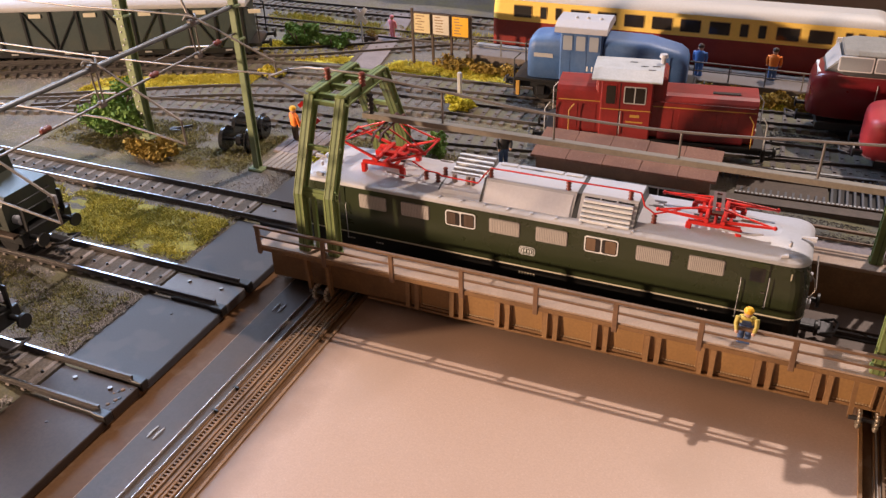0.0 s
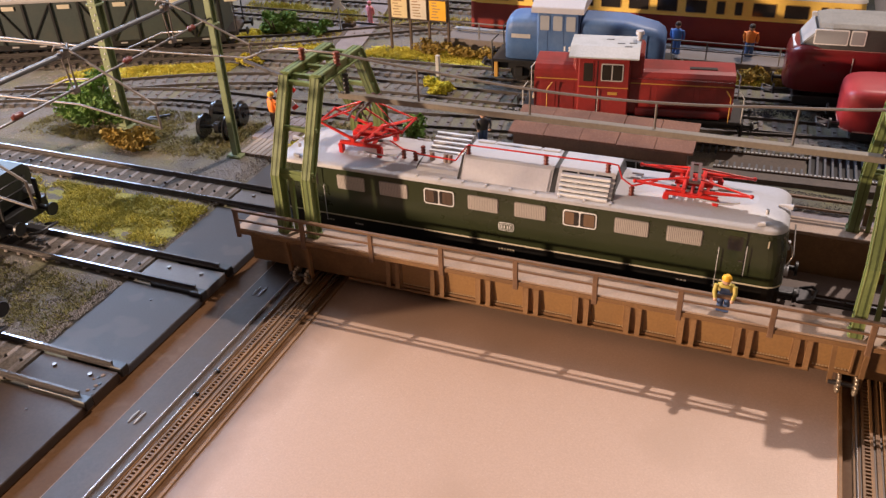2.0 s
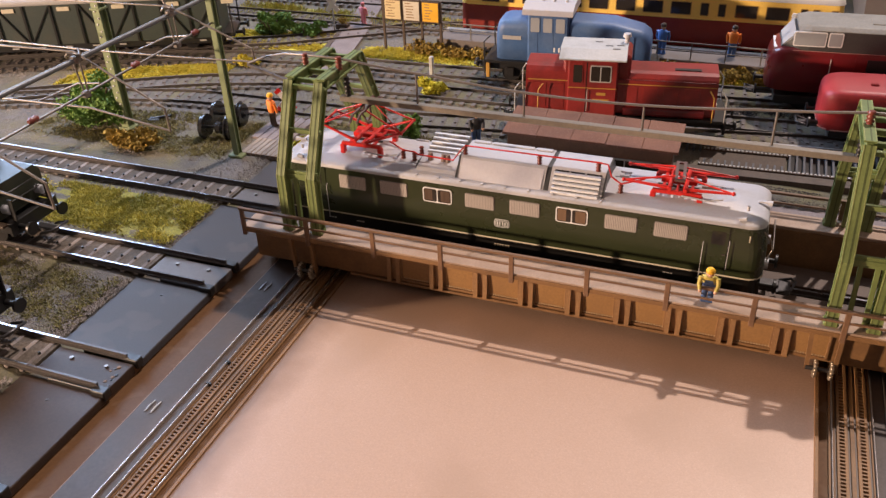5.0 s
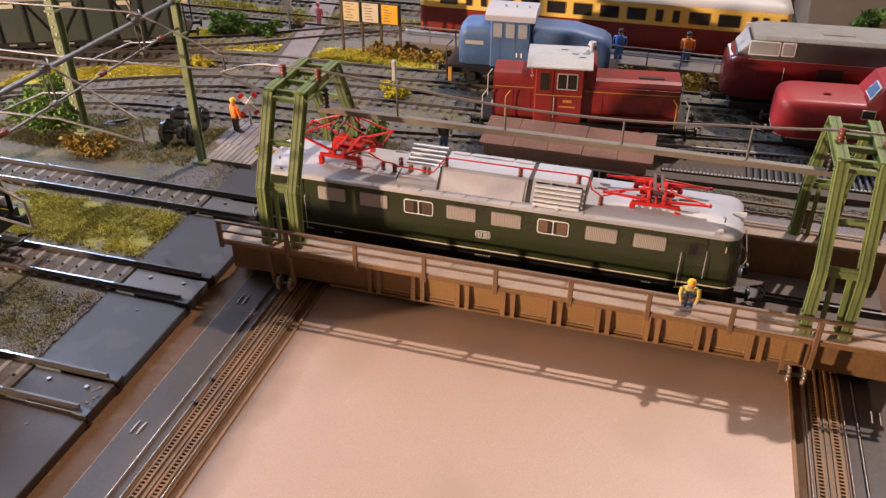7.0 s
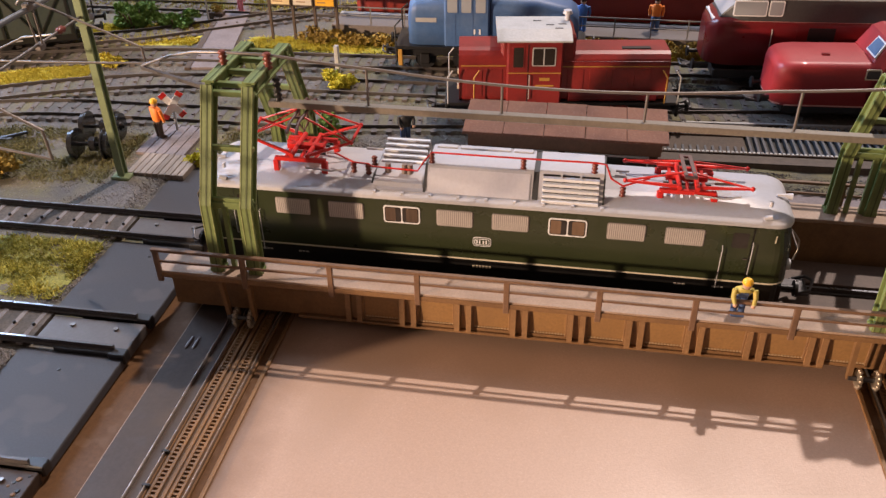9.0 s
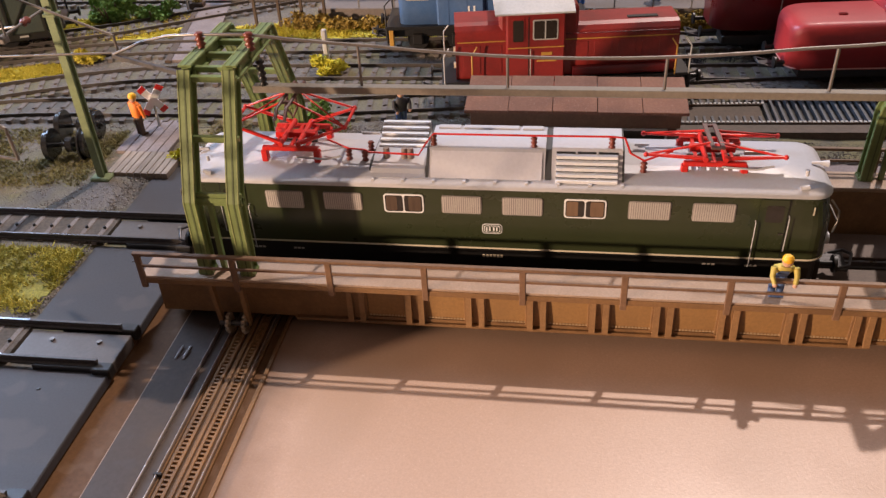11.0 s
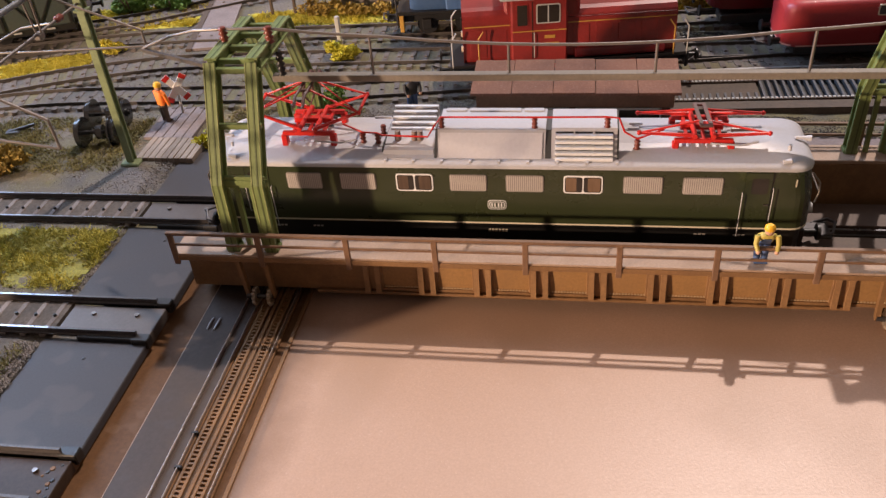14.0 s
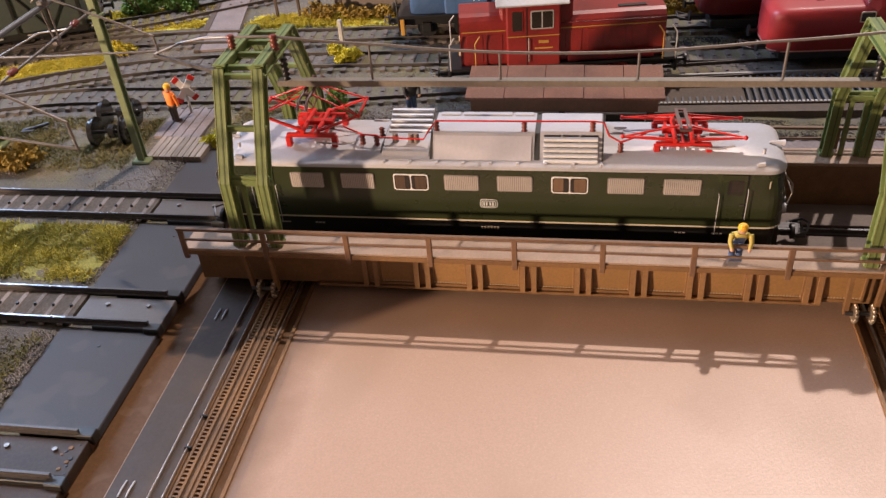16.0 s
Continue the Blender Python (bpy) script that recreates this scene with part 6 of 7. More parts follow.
def goods_coach():
    cx, cy = turned(-28.5, 20.3, -13.0, 1.75, 23)
    root = thing("goods_coach", "long dark green-grey goods coach with ribbed sides and pale roof", "goods wagon", at=(cx, cy, 0), turn=23)
    part("body", Shape().box(-13, 13, -1.7, 1.7, 0.95, 4.0, 0.05), M_COACH, root)
    rf = [(-1.85, 3.95), (1.85, 3.95), (1.7, 4.25), (1.0, 4.6), (0, 4.72), (-1.0, 4.6), (-1.7, 4.25)]
    part("roof", Shape().prism_x(rf, -13.2, 13.2, True), M_COACHROOF, root)
    for k in range(14):
        x = -12.9 + k * 1.98
        part("side_rib", Shape().box(x - 0.08, x + 0.08, -1.78, -1.68, 1.0, 3.95), M_BLACK, root)
        if k < 13 and k % 3 != 1:
            a, b = ((x + 0.1, -1.73, 1.1), (x + 1.88, -1.73, 3.8)) if k % 3 == 0 else ((x + 1.88, -1.73, 1.1), (x + 0.1, -1.73, 3.8))
            part("brace", Shape().bar(a, b, 0.08, 0.10, (0, 1, 0)), M_BLACK, root)
        if k % 2:
            part("side_vent", Shape().box(x + 0.5, x + 1.4, -1.76, -1.69, 3.45, 3.75, 0.02), M_CREAM, root)
        part("label_bar", Shape().box(x + 0.4, x + 0.9, -1.62, -1.56, 0.72, 0.82), M_GREYROOF, root)
    part("underframe", Shape().box(-13, 13, -1.55, 1.55, 0.5, 0.95, 0.04), M_BLACK, root)
    for wx in (-10.5, -8.5, 8.5, 10.5):
        for s in (-1, 1):
            part("wheel", Shape().disc_y((wx, s * 0.86, 0.6), 0.6, 0.24, 18), M_BLACK, root)
    part("end_platform", Shape().box(13.0, 13.9, -1.5, 1.5, 0.9, 1.2, 0.04), M_BLACK, root)
    for s in (-1, 1):
        part("end_rail", Shape().tube([(13.8, s * 1.4, 1.2), (13.8, s * 1.4, 3.4), (13.1, s * 1.4, 3.9)], 0.06, 6), M_BLACK, root)
        part("buffer", Shape().tube([(13.8, s, 1.1), (14.5, s, 1.1)], 0.13, 7).tube([(14.45, s, 1.1), (14.55, s, 1.1)], 0.3, 12), M_BLACK, root)
    return root


def tender(x_end, y, label="dark green-black tender with coal bunker on the track beside the pit", tall=0.0):
    root = thing("steam_tender", label, "tender", at=(x_end, y, 0))
    part("frame", Shape().box(-9.0, -0.2, -1.3, 1.3, 0.75, 1.35, 0.05), M_BLACK, root)
    tank = [(-1.55, 1.55), (1.55, 1.55), (1.55, 2.85 + tall), (1.25, 3.2 + tall), (-1.25, 3.2 + tall), (-1.55, 2.85 + tall)]
    part("tank", Shape().prism_x(tank, -9.0, -0.75), M_TENDER, root, bevel=0.05)
    part("bunker", Shape().prism_x([(-1.3, 3.2 + tall), (1.3, 3.2 + tall), (1.15, 4.2 + tall), (-1.15, 4.2 + tall)], -9.0, -2.9), M_TENDER, root, bevel=0.04)
    for k in range(4):
        part("side_panel", Shape().box(-2.3 - k * 1.4, -1.2 - k * 1.4, -1.59, -1.54, 1.75, 2.9, 0.02), M_TENDER, root)
    for z in (2.2, 2.7):
        part("grab_rail", Shape().tube([(-0.7, -1.0, z), (-0.55, -1.0, z), (-0.55, 1.0, z), (-0.7, 1.0, z)], 0.05, 6), M_BLACK, root)
    bars = Shape()
    for k in range(6):
        bars.box(-2.6 + k * 0.22, -2.46 + k * 0.22, -1.40, -1.30, 1.05, 1.2)
    part("number_bars", bars, M_GREYROOF, root)
    for s in (-1, 1):
        part("step_board", Shape().box(-5.5, -0.3, s * 1.55 - 0.25, s * 1.55 + 0.1, 1.38, 1.5, 0.02), M_BROWNDARK, root)
        part("buffer", Shape().tube([(-0.2, s, 1.15), (0.55, s, 1.15)], 0.14, 8).tube([(0.5, s, 1.15), (0.62, s, 1.15)], 0.32, 14), M_BLACK, root)
        part("lamp", Shape().tube([(-0.75, s * 1.05, 2.0), (-0.35, s * 1.05, 2.0)], 0.22, 10), M_SILVER, root)
        part("lamp_bracket", Shape().bar((-0.2, s * 1.1, 1.4), (-0.15, s * 1.1, 2.6), 0.08, 0.25), M_BLACK, root)
        for wx in (-1.8, -3.6, -5.4):
            part("wheel", Shape().disc_y((wx, s * 0.86, 0.6), 0.6, 0.24, 20), M_BLACK, root)
    part("beam", Shape().box(-0.35, -0.15, -1.5, 1.5, 0.8, 1.5, 0.03), M_BLACK, root)
    part("coupler", Shape().box(-0.2, 0.9, -0.2, 0.2, 0.45, 0.7, 0.04).tube([(0.4, -0.5, 0.55), (1.1, -0.5, 0.8), (1.2, 0.5, 0.8), (0.4, 0.5, 0.55)], 0.07, 6), M_STEEL, root)
    return root


M_WHEELRED = surface("wheel_red", (0.30, 0.03, 0.02), 0.5, vary=0.15, bump=0.1, dirt=(0.06, 0.02, 0.015), dirt_amount=0.7)
M_YLINE = surface("yellow_line", (0.46, 0.25, 0.045), 0.5, vary=0.1, bump=0.0)
M_DARKRED = surface("dark_red_tank", (0.10, 0.006, 0.008), 0.4, vary=0.1, bump=0.05)
M_CARRED = surface("railcar_dark_red", (0.23, 0.022, 0.012), 0.4, vary=0.06, bump=0.04, dirt=(0.13, 0.008, 0.008), dirt_amount=0.4)
M_YDARK = surface("window_surround_ochre", (0.42, 0.25, 0.06), 0.5, vary=0.05, bump=0.0)
M_ROOFWHITE = surface("cream_white_roof", (0.46, 0.42, 0.38), 0.5, vary=0.05, bump=0.05)
M_WINEBRIGHT = surface("carmine_red", (0.33, 0.026, 0.030), 0.48, vary=0.06, bump=0.04, coat=0.2)
M_BLUEGLASS = surface("blue_tinted_window", (0.12, 0.19, 0.32), 0.12, vary=0.1, bump=0.0)
M_CREAMPINK = surface("dull_pink_line", (0.50, 0.26, 0.24), 0.5, vary=0.05, bump=0.0)
M_COACHROOF = surface("coach_roof_pale", (0.42, 0.40, 0.40), 0.55, vary=0.06, bump=0.1)
M_TENDER = surface("tender_dark_green", (0.030, 0.034, 0.024), 0.45, vary=0.15, bump=0.1, dirt=(0.055, 0.05, 0.035), dirt_amount=0.5)
red_shunter()
blue_shunter()
railcar()
wine_diesel((9.5, YWINE, 0), 24, "wine_red_diesel", "wine red round-nosed diesel locomotive with grey roof", None)
wine_diesel((12.55, YCARM, 0), 15, "carmine_diesel", "carmine red bonneted diesel locomotive with white-framed cab windows", 4.5)
goods_coach()
tender(-22.05, TRACKS_LEFT[1])
# its unseen upper part is raised to shade the left of the girder
tender(-18.0, TRACKS_LEFT[2], "black tender front with buffers on the third track", 0.9)

# ---------------------------------------------------------------- figurines (one plain mesh each)
def figurine(at, turn, coat, legs, hat, h=2.0, lean=0.0, arms="down", label="", bib=False):
    k = h / 2.0
    groups = []
    sh = Shape()

    def chunk(mat, fn):
        n = len(sh.f)
        fn()
        groups.append((mat, n, len(sh.f)))
    top = 1.55
    chunk(legs, lambda: [sh.tube([(s * 0.13, 0, 0.0), (s * 0.13, 0.02, 0.5), (s * 0.11, 0, 0.95)], [0.11, 0.13, 0.16], 7) for s in (-1, 1)]
          and sh.box(-0.24, 0.24, -0.2, 0.1, 0, 0.09, 0.03))
    chunk(coat, lambda: sh.loft([[(x * w, y * d + lean * f, z) for x, y in ((-1, -0.6), (-0.5, -1), (0.5, -1), (1, -0.6), (1, 0.6), (0.5, 1), (-0.5, 1), (-1, 0.6))]
                                 for z, w, d, f in ((0.88, 0.25, 0.17, 0), (1.15, 0.27, 0.19, 0.4), (1.42, 0.31, 0.19, 0.85), (1.54, 0.17, 0.13, 1.0))], True))
    if bib:
        chunk(legs, lambda: sh.loft([[(x * w, y + lean * f, z) for x, y in ((-1, -0.215), (1, -0.215), (1, -0.12), (-1, -0.12))] for z, w, f in ((0.9, 0.2, 0.02), (1.15, 0.17, 0.42), (1.36, 0.13, 0.78))]))
    if arms == "down":
        pts = [[(s * 0.33, lean, 1.46), (s * 0.40, lean * 0.7 - 0.05, 1.15), (s * 0.36, -0.12, 0.86)] for s in (-1, 1)]
    else:
        pts = [[(s * 0.33, lean, 1.46), (s * 0.37, lean - 0.10, 1.18), (s * 0.30, lean - 0.30, 0.98)] for s in (-1, 1)]
    chunk(coat, lambda: [sh.tube(p, [0.10, 0.085, 0.07], 6) for p in pts])
    chunk(M_SKINTONE, lambda: [sh.ball(p[2], 0.085, 6, 4) for p in pts] and sh.ball((0, lean * 1.15, 1.74), 0.17, 9, 7, 1.15))
    chunk(hat, lambda: sh.ball((0, lean * 1.15, 1.83), 0.19, 10, 6, 0.85))
    sh.v = [(x * k, y * k, z * k) for x, y, z in sh.v]
    me = sh.mesh("figurine", M_SKINTONE)
    mats = [M_SKINTONE]
    for mat, a, b in groups:
        if mat not in mats:
            mats.append(mat)
            me.materials.append(mat)
        for i in range(a, b):
            me.polygons[i].material_index = mats.index(mat)
    ob = new("figurine", me)
    ob.matrix_world = pose(at[0] * U, at[1] * U, at[2] * U, 0, 0, turn)
    return tagged(ob, label, "figurine", "model figurines")


M_SKINTONE = surface("painted_pale_plastic", (0.52, 0.30, 0.20), 0.6, vary=0.05, bump=0.0)
M_OLIVE = surface("yellow_ochre_shirt", (0.44, 0.35, 0.075), 0.6, vary=0.12, bump=0.1)
M_DENIM = surface("denim_blue", (0.05, 0.09, 0.20), 0.6, vary=0.1, bump=0.1)
M_BLUECOAT = surface("work_blue", (0.06, 0.16, 0.45), 0.6, vary=0.08, bump=0.1)
M_ORANGE = surface("safety_orange", (0.80, 0.20, 0.02), 0.6, vary=0.08, bump=0.1)
M_BROWNLEG = surface("brown_trousers", (0.09, 0.055, 0.035), 0.6, vary=0.1, bump=0.1)
M_PINK = surface("pink_dress", (0.80, 0.25, 0.28), 0.6, vary=0.08, bump=0.1)
M_HAIR = surface("dark_hair", (0.05, 0.03, 0.02), 0.6, vary=0.1, bump=0.1)
M_NAVY = surface("dark_coat", (0.025, 0.025, 0.03), 0.6, vary=0.1, bump=0.1)
figurine((8.66, -3.56, 1.77), 0, M_OLIVE, M_DENIM, M_YBRIGHT, 1.84, -0.52, "front", "figurine with yellow helmet leaning on the bridge railing", True)
figurine((-18.05, 9.6, -0.18), 150, M_ORANGE, M_BROWNLEG, M_YBRIGHT, 2.15, 0.0, "down", "figurine in orange vest and yellow helmet")
figurine((-5.5, 11.1, -0.35), 30, M_NAVY, M_DENIM, M_HAIR, 2.1, -0.1, "front", "figurine in dark coat and blue trousers")
figurine((2.8, 25.65, PLAT_Z), 170, M_BLUECOAT, M_BLUECOAT, M_HAIR, 2.15, 0.0, "down", "figurine in blue overalls on the platform")
figurine((7.3, 26.3, PLAT_Z), 175, M_ORANGE, M_BLUE, M_HAIR, 2.15, 0.0, "down", "figurine in orange jacket on the platform")
figurine((-21.0, 28.9, -0.13), 160, M_PINK, M_PINK, M_PINK, 1.8, 0.0, "down", "figurine in pink on the foot path")


# ---------------------------------------------------------------- plants
def leaf_material(name, dark, light):
    m = bpy.data.materials.new(name)
    m.use_nodes = True
    nt = m.node_tree
    b = nt.nodes["Principled BSDF"]
    geo = nt.nodes.new("ShaderNodeNewGeometry")
    vec = nt.nodes.new("ShaderNodeTexCoord").outputs["Object"]
    big = noise_of(nt, vec, 60, 3.0)
    mid = tuple((a + c) / 2 for a, c in zip(dark, light))
    col = ramp(nt, geo.outputs["Random Per Island"], [(0.0, dark), (0.5, mid), (1.0, light)])
    col = mixed(nt, ramp(nt, big, [(0.42, (0, 0, 0)), (0.62, (0.65, 0.65, 0.65))]), col, dark)
    nt.links.new(col, b.inputs["Base Color"])
    b.inputs["Roughness"].default_value = 0.8
    b.inputs["Specular IOR Level"].default_value = 0.2
    return m


M_LEAF = leaf_material("foliage_green", (0.085, 0.16, 0.035), (0.22, 0.34, 0.085))
M_TUFT = leaf_material("tuft_yellow", (0.42, 0.38, 0.03), (0.72, 0.64, 0.08))
M_OCHRE = leaf_material("foliage_ochre", (0.19, 0.125, 0.03), (0.46, 0.32, 0.07))
M_YGRASS = leaf_material("flock_yellow", (0.42, 0.35, 0.04), (0.70, 0.58, 0.085))
M_GGRASS = leaf_material("flock_green", (0.255, 0.25, 0.065), (0.64, 0.53, 0.10))
M_DGRASS = leaf_material("flock_drab", (0.13, 0.12, 0.055), (0.27, 0.235, 0.09))


def leaves(sh, c, rad, n, size, rnd, shell=0.45):
    """n small bent leaves scattered through an uneven ellipsoid."""
    for _ in range(n):
        d = Vector((rnd.gauss(0, 1), rnd.gauss(0, 1), rnd.gauss(0, 1))).normalized()
        f = shell + (1 - shell) * rnd.random() ** 0.6
        f *= 0.75 + 0.45 * noise.noise(d * 1.9 + Vector(c) * 0.7)
        p = Vector((c[0] + d.x * rad[0] * f, c[1] + d.y * rad[1] * f, c[2] + d.z * rad[2] * f))
        a = Vector((rnd.gauss(0, 1), rnd.gauss(0, 1), rnd.gauss(0, 1))).normalized()
        b = a.orthogonal().normalized()
        s = size * (0.6 + 0.8 * rnd.random())
        sh.add([p - a * s, p + b * s * 0.55, p + a * s, p - b * s * 0.55 + d * s * 0.3], [(0, 1, 2), (0, 2, 3)])


def bush(name, label, at, rad, n, size, mat, seed, clumps=6, trunk=True):
    rnd = random.Random(seed)
    root = thing(name, label, "bush", at=(at[0], at[1], at[2]))
    if trunk:
        tr = Shape()
        for k in range(5):
            a = rnd.random() * 6.28
            r = 0.55 * rnd.random() * rad[0]
            tr.tube([(0.1 * math.cos(a), 0.1 * math.sin(a), -0.2), (r * 0.5 * math.cos(a), r * 0.5 * math.sin(a), rad[2] * 0.5), (r * math.cos(a), r * math.sin(a), rad[2] * 1.3)], [0.14, 0.09, 0.04], 6)
        part("trunk", tr, M_BROWNTRUNK, root)
    cr = Shape()
    leaves(cr, (0, 0, rad[2] * 0.75), tuple(r * 0.75 for r in rad), n // 2, size, rnd)
    for k in range(clumps):
        a = rnd.random() * 6.28
        q = 0.35 + 0.45 * rnd.random()
        c = (rad[0] * q * math.cos(a), rad[1] * q * math.sin(a), rad[2] * (0.45 + 0.95 * rnd.random()))
        leaves(cr, c, tuple(r * (0.32 + 0.2 * rnd.random()) for r in rad), n // (2 * clumps), size, rnd)
    part("crown", cr, mat, root)


bush("green_bush", "dense dark green bush beside the mast", (-29.2, 7.0, -0.4), (2.7, 1.8, 2.0), 3600, 0.13, M_LEAF, 3)
bush("ochre_bush", "low dry ochre bush on the ground", (-24.7, 4.75, -0.45), (2.5, 1.1, 0.75), 2400, 0.12, M_OCHRE, 4, trunk=False)
bush("far_green_bush", "dark green bush behind the tracks", (-27.3, 25.3, -0.4), (2.1, 1.5, 1.05), 2400, 0.13, M_LEAF, 5)
bush("far_green_bush", "spreading green bush behind the tracks", (-24.6, 25.8, -0.4), (1.8, 1.2, 0.7), 1500, 0.13, M_LEAF, 6)
bush("yellow_tuft", "bright yellow-green tuft beside the marker post", (-10.5, 17.3, -0.45), (1.25, 0.9, 0.7), 1500, 0.11, M_TUFT, 9, trunk=False)
bush("yellow_tuft", "yellow tuft at the end of the grass strip", (-25.4, 18.5, -0.45), (1.1, 0.7, 0.6), 900, 0.11, M_YGRASS, 8, trunk=False)
bush("yellow_tuft", "small yellow-green tuft on the gravel", (-4.85, 9.8, -0.45), (0.55, 0.45, 0.45), 500, 0.09, M_TUFT, 10, trunk=False)
bush("green_bush", "small green bush behind the gantry", (-9.4, 10.8, -0.45), (0.9, 0.8, 1.0), 900, 0.11, M_LEAF, 11)
bush("yellow_tuft", "yellow-green tuft beside the planks", (-15.1, 7.4, -0.45), (0.7, 0.6, 0.5), 600, 0.10, M_TUFT, 12, trunk=False)
for k in range(12):
    bush("ochre_bush", "low ochre hedge plant before the platform", (-13.7 + k * 2.1, 23.9 + 0.03 * k, -0.45), (1.5, 0.55, 0.75), 700, 0.12, M_OCHRE, 20 + k, 4, trunk=False)
solid("embankment", Shape().prism_x([(32.4, -0.6), (34.2, 1.5), (38.0, 6.5), (45.5, 8.5), (45.5, -0.6)], 15.5, 110), M_BACK, "brown earth bank behind the yard", "bank", "structure")
for k, (x, y) in enumerate(((19.6, 34.4), (22.8, 34.6), (26.4, 34.3))):
    bush("far_tree", "small green bush on the bank before the backdrop", (x, y, 1.3), (1.3, 1.0, 1.2), 1300, 0.2, M_LEAF, 50 + k)

plants = Shape()
leaves(plants, (-22.4, 27.9, 0.35), (0.5, 0.3, 0.4), 160, 0.09, random.Random(77))
part("plants", plants, M_OCHRE, planter)


def grass(label, outline, n, mat, seed, h=0.35):
    """Flock fibres within a rectangle with ragged edges: (x0, x1, y0, y1, slope of y against x)."""
    rnd = random.Random(seed)
    x0, x1, y0, y1, sl = outline
    sh = Shape()
    made = 0
    while made < n:
        x, v = x0 + (x1 - x0) * rnd.random(), rnd.random()
        y = y0 + (y1 - y0) * v + sl * (x - x0)
        edge = min(v, 1 - v) * 2 * (y1 - y0)
        dens = noise.noise((x * 0.55, y * 0.55, seed)) * 0.9 + 0.45 + 0.35 * noise.noise((x * 1.7, y * 1.7, seed + 3))
        if rnd.random() > dens * min(1, edge / 0.9 + 0.15):
            made += 0.25
            continue
        g = ground_height(x, y) + 0.0
        for _ in range(2):
            a = rnd.random() * 6.28
            r, hh = 0.035 + 0.03 * rnd.random(), h * (0.4 + rnd.random() * 0.8)
            bx, by = x + rnd.gauss(0, 0.06), y + rnd.gauss(0, 0.06)
            tx, ty = bx + rnd.gauss(0, 0.14), by + rnd.gauss(0, 0.14)
            sh.add([(bx - r * math.cos(a), by - r * math.sin(a), g - 0.05), (bx + r * math.cos(a), by + r * math.sin(a), g - 0.05), (tx, ty, g + hh)], [(0, 1, 2)])
        made += 1
    solid("grass", sh, mat, label, "grass", "stuff")


def grass_mat(label, outline, mat, seed, level):
    """A thin ragged felt under the flock."""
    x0, x1, y0, y1, sl = outline
    step = 0.2
    sh = Shape()
    idx = {}

    def vert(i, j):
        if (i, j) not in idx:
            x = x0 + i * step
            y = y0 + j * step + sl * (x - x0)
            idx[i, j] = len(sh.v)
            sh.v.append((x, y, ground_height(x, y) + 0.012 + 0.05 * noise.noise((x * 5, y * 5, 1.0))))
        return idx[i, j]
    nx, ny = int((x1 - x0) / step), int((y1 - y0) / step)
    for i in range(nx):
        for j in range(ny):
            x, y = x0 + i * step, y0 + j * step + sl * i * step
            edge = min(j, ny - 1 - j, i * 2, (nx - 1 - i) * 2) * step
            if noise.noise((x * 0.45, y * 0.45, seed)) + 0.4 * noise.noise((x * 1.9, y * 1.9, seed)) + min(0.5, edge * 0.5) > level:
                sh.f.append((vert(i, j), vert(i + 1, j), vert(i + 1, j + 1), vert(i, j + 1)))
                sh.s.append(True)
    solid("grass_mat", sh, mat, label, "grass", "stuff")


def felt(name, a, b):
    m = surface(name, a, 0.9, vary=0.35, fine=1100, coarse=110, bump=0.6, depth=0.0003, dirt=b, dirt_amount=0.9, spec=0.1)
    return m


M_FELTY = felt("felt_yellow", (0.58, 0.50, 0.07), (0.42, 0.39, 0.09))
M_FELTG = felt("felt_green", (0.26, 0.24, 0.065), (0.17, 0.15, 0.075))
grass_mat("bright yellow felt behind the curve", (-37, -26.3, 11.3, 14.4, 0.45), M_FELTY, 3, -0.6)
grass_mat("yellow-green felt before the bushes", (-30.0, -21.9, 21.4, 25.6, 0.14), M_FELTY, 4, -0.5)
grass_mat("yellow felt before the platform", (-18.8, 12, 22.3, 24.7, 0.03), M_FELTY, 5, -0.5)
grass_mat("green felt between the tracks", (-38, -16.2, -5.3 + NEAR, -1.4 + NEAR, 0.0), M_FELTG, 1, 0.10)
grass_mat("green felt by the far line", (-34, -12, 29.0, 32.5, 0.0), M_FELTG, 6, 0.2)
grass("yellow-green flock grass between the tracks", (-38, -16.2, -5.3 + NEAR, -1.4 + NEAR, 0.0), 34000, M_GGRASS, 1, 0.14)
grass("drab mossy flock between the tracks", (-34, -16.3, -12.4 + NEAR, -8.5 + NEAR, 0.0), 9000, M_DGRASS, 2, 0.12)
grass("bright yellow flock strip behind the curve", (-37, -26.3, 11.3, 14.4, 0.45), 15000, M_YGRASS, 3, 0.13)
grass("yellow-green flock before the bushes", (-30.0, -21.9, 21.4, 25.6, 0.14), 9000, M_YGRASS, 4, 0.16)
grass("yellow flock strip before the platform", (-18.8, 12, 22.3, 24.7, 0.03), 16000, M_YGRASS, 5, 0.18)
grass("green flock by the far line", (-34, -12, 29.0, 32.5, 0.0), 6000, M_GGRASS, 6, 0.35)
grass("drab flock round the bushes", (-33, -18.9, 4.6, 10.2, 0.0), 16000, M_DGRASS, 7, 0.11)
grass("drab flock near the boards", (-15, -8, 7.6, 11.4, 0.0), 2500, M_DGRASS, 8, 0.12)


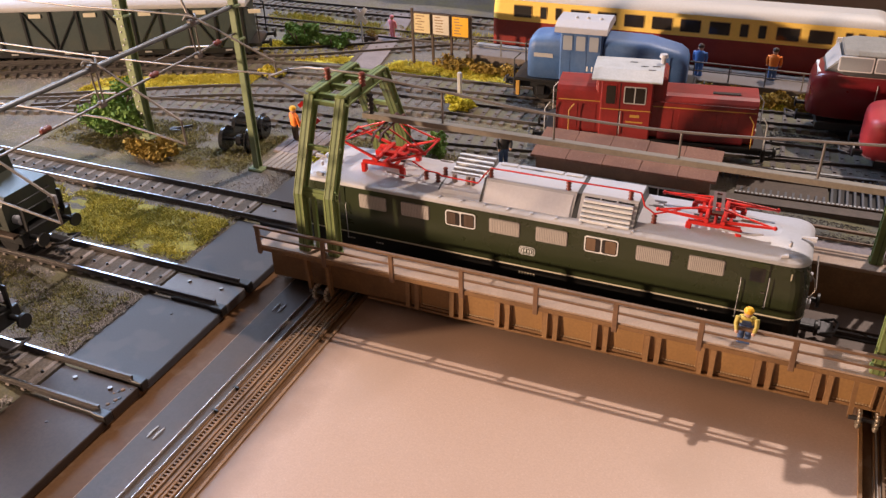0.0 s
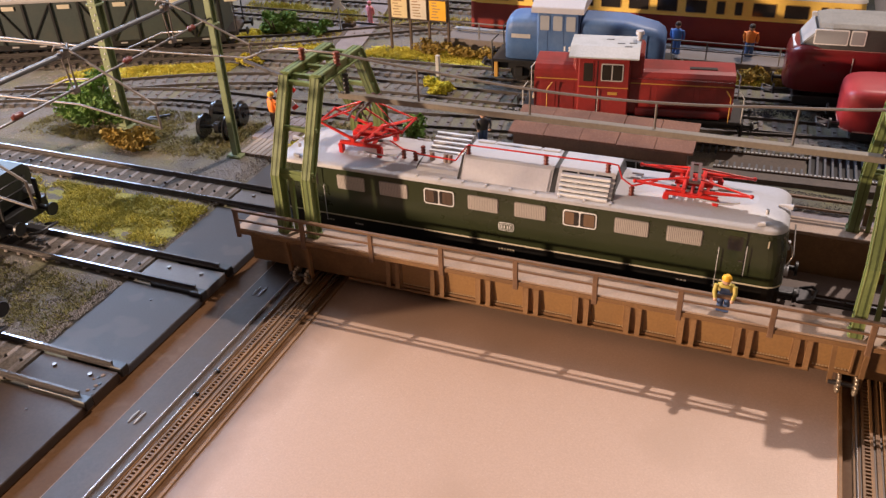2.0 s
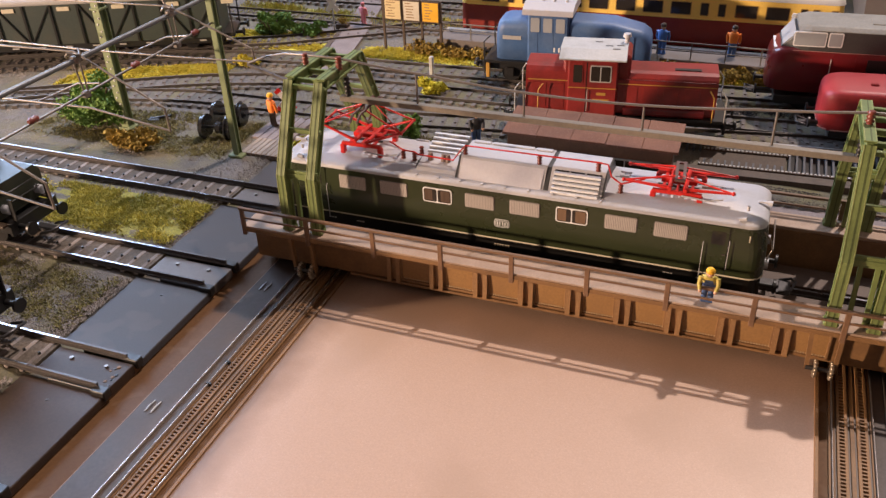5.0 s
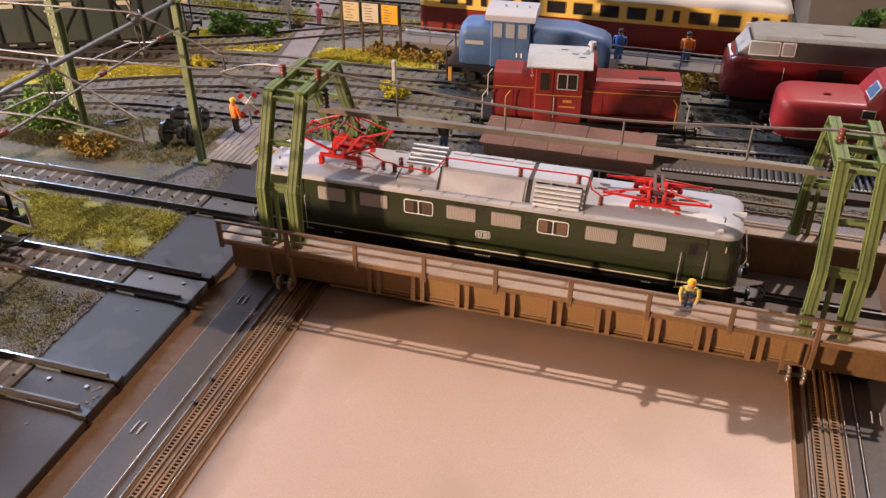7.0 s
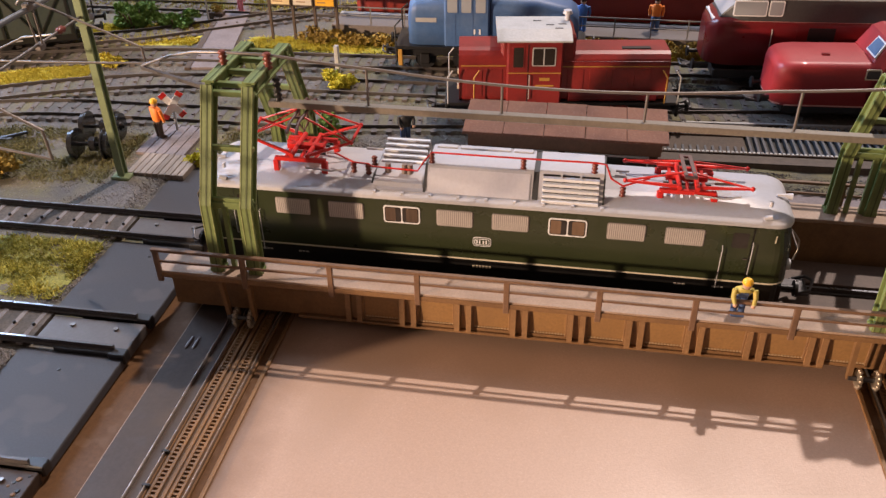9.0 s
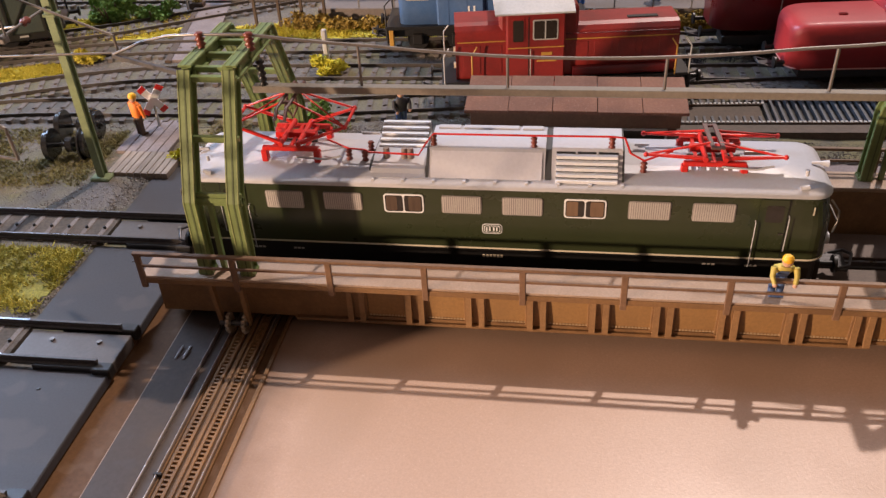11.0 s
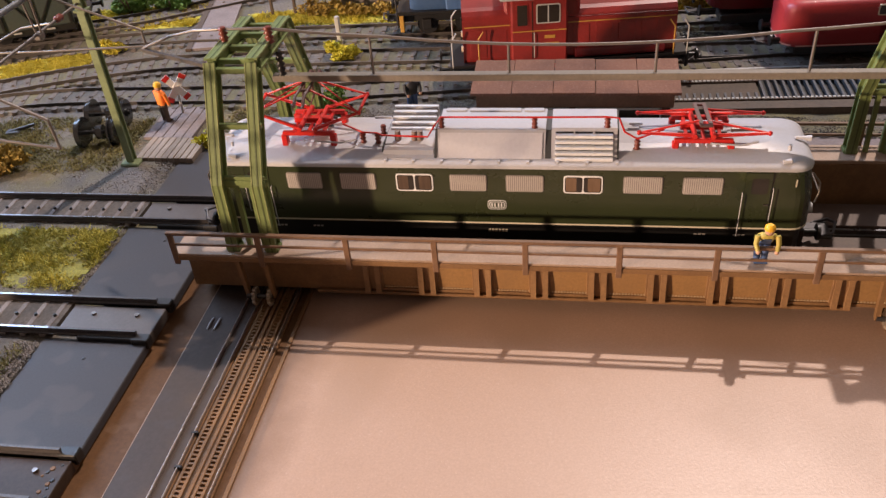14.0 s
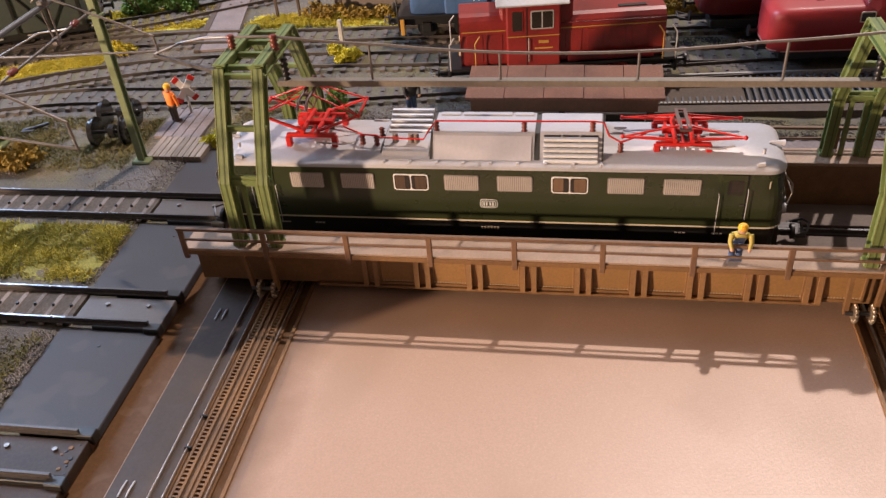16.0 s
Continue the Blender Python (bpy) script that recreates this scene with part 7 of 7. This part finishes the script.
def gravel(label, x0, x1, y0, y1, n, size, seed, mat):
    rnd = random.Random(seed)
    sh = Shape()
    for _ in range(n):
        x, y = x0 + (x1 - x0) * rnd.random(), y0 + (y1 - y0) * rnd.random()
        s = size * (0.5 + rnd.random())
        g = ground_height(x, y)
        sh.add([(x - s, y - s * rnd.random(), g - s * 0.3), (x + s, y - s * rnd.random(), g - s * 0.3), (x + s * rnd.uniform(-0.5, 0.5), y + s, g - s * 0.3), (x, y, g + s * 0.35)], [(0, 1, 3), (1, 2, 3), (2, 0, 3)])
    solid("gravel", sh, mat, label, "gravel", "stuff")


def stone_material(name, dark, light):
    m = leaf_material(name, dark, light)
    m.node_tree.nodes["Principled BSDF"].inputs["Roughness"].default_value = 0.75
    return m


M_GRAVEL = stone_material("gravel_grey_brown", (0.15, 0.13, 0.117), (0.31, 0.272, 0.247))
M_COAL = stone_material("coal_grit", (0.016, 0.016, 0.018), (0.05, 0.05, 0.055))
M_GRAVELDARK = stone_material("gravel_dark_brown", (0.05, 0.042, 0.037), (0.12, 0.10, 0.088))
M_GRAVELPALE = stone_material("gravel_pale", (0.20, 0.172, 0.16), (0.39, 0.345, 0.32))
gravel("dark brown gravel beside the cover plates", -34, -15.9, -12.8 + NEAR, -8.2 + NEAR, 17000, 0.06, 1, M_GRAVEL)
gravel("brown gravel beside the first track", -40, -15.9, -5.6 + NEAR, 10.2, 24000, 0.055, 2, M_GRAVEL)
gravel("brown gravel strip behind the bridge", -8.0, 34, PIT_Y1 + 1.4, 10.4, 14000, 0.075, 3, M_GRAVELDARK)
gravel("grey yard ballast", -44, 10, 10.0, 23, 42000, 0.065, 4, M_GRAVEL)
gravel("pale gravel beside the pit and planks", -14, -1.5, 8.6, 12.9, 5000, 0.08, 5, M_GRAVELPALE)
gravel("black coal grit between the yard tracks", 6.8, 13.5, 16.6, 20.6, 9000, 0.075, 7, M_COAL)
gravel("dark gravel at the lower left", -34, -15.9, -20 + NEAR, -15.4 + NEAR, 8000, 0.06, 6, M_GRAVEL)

# ---------------------------------------------------------------- room behind the layout
M_ROOM = surface("room_wall_brown", (0.10, 0.075, 0.06), 0.8, vary=0.1, fine=60, coarse=4, bump=0.05)
# added out of view behind the camera to cut the light from the front
solid("wall_south", Shape().box(-260, 260, -140, -130, -95, 240), M_ROOM, "unseen dark brown wall added to block light from the front", "wall", "structure")
solid("floor", Shape().box(-260, 260, -140, 240, -100, -95), M_ROOM, "plain brown floor of the layout room", "floor", "structure")
solid("layout_frame", Shape().box(-110, 110, -62, 50, -95, -5), M_BROWNDARK, "dark wooden substructure under the layout", "frame", "structure")
solid("backdrop", Shape().box(-110, 110, 46, 47, -2, 13), M_BACK, "plain tan wall behind the layout", "wall", "structure")
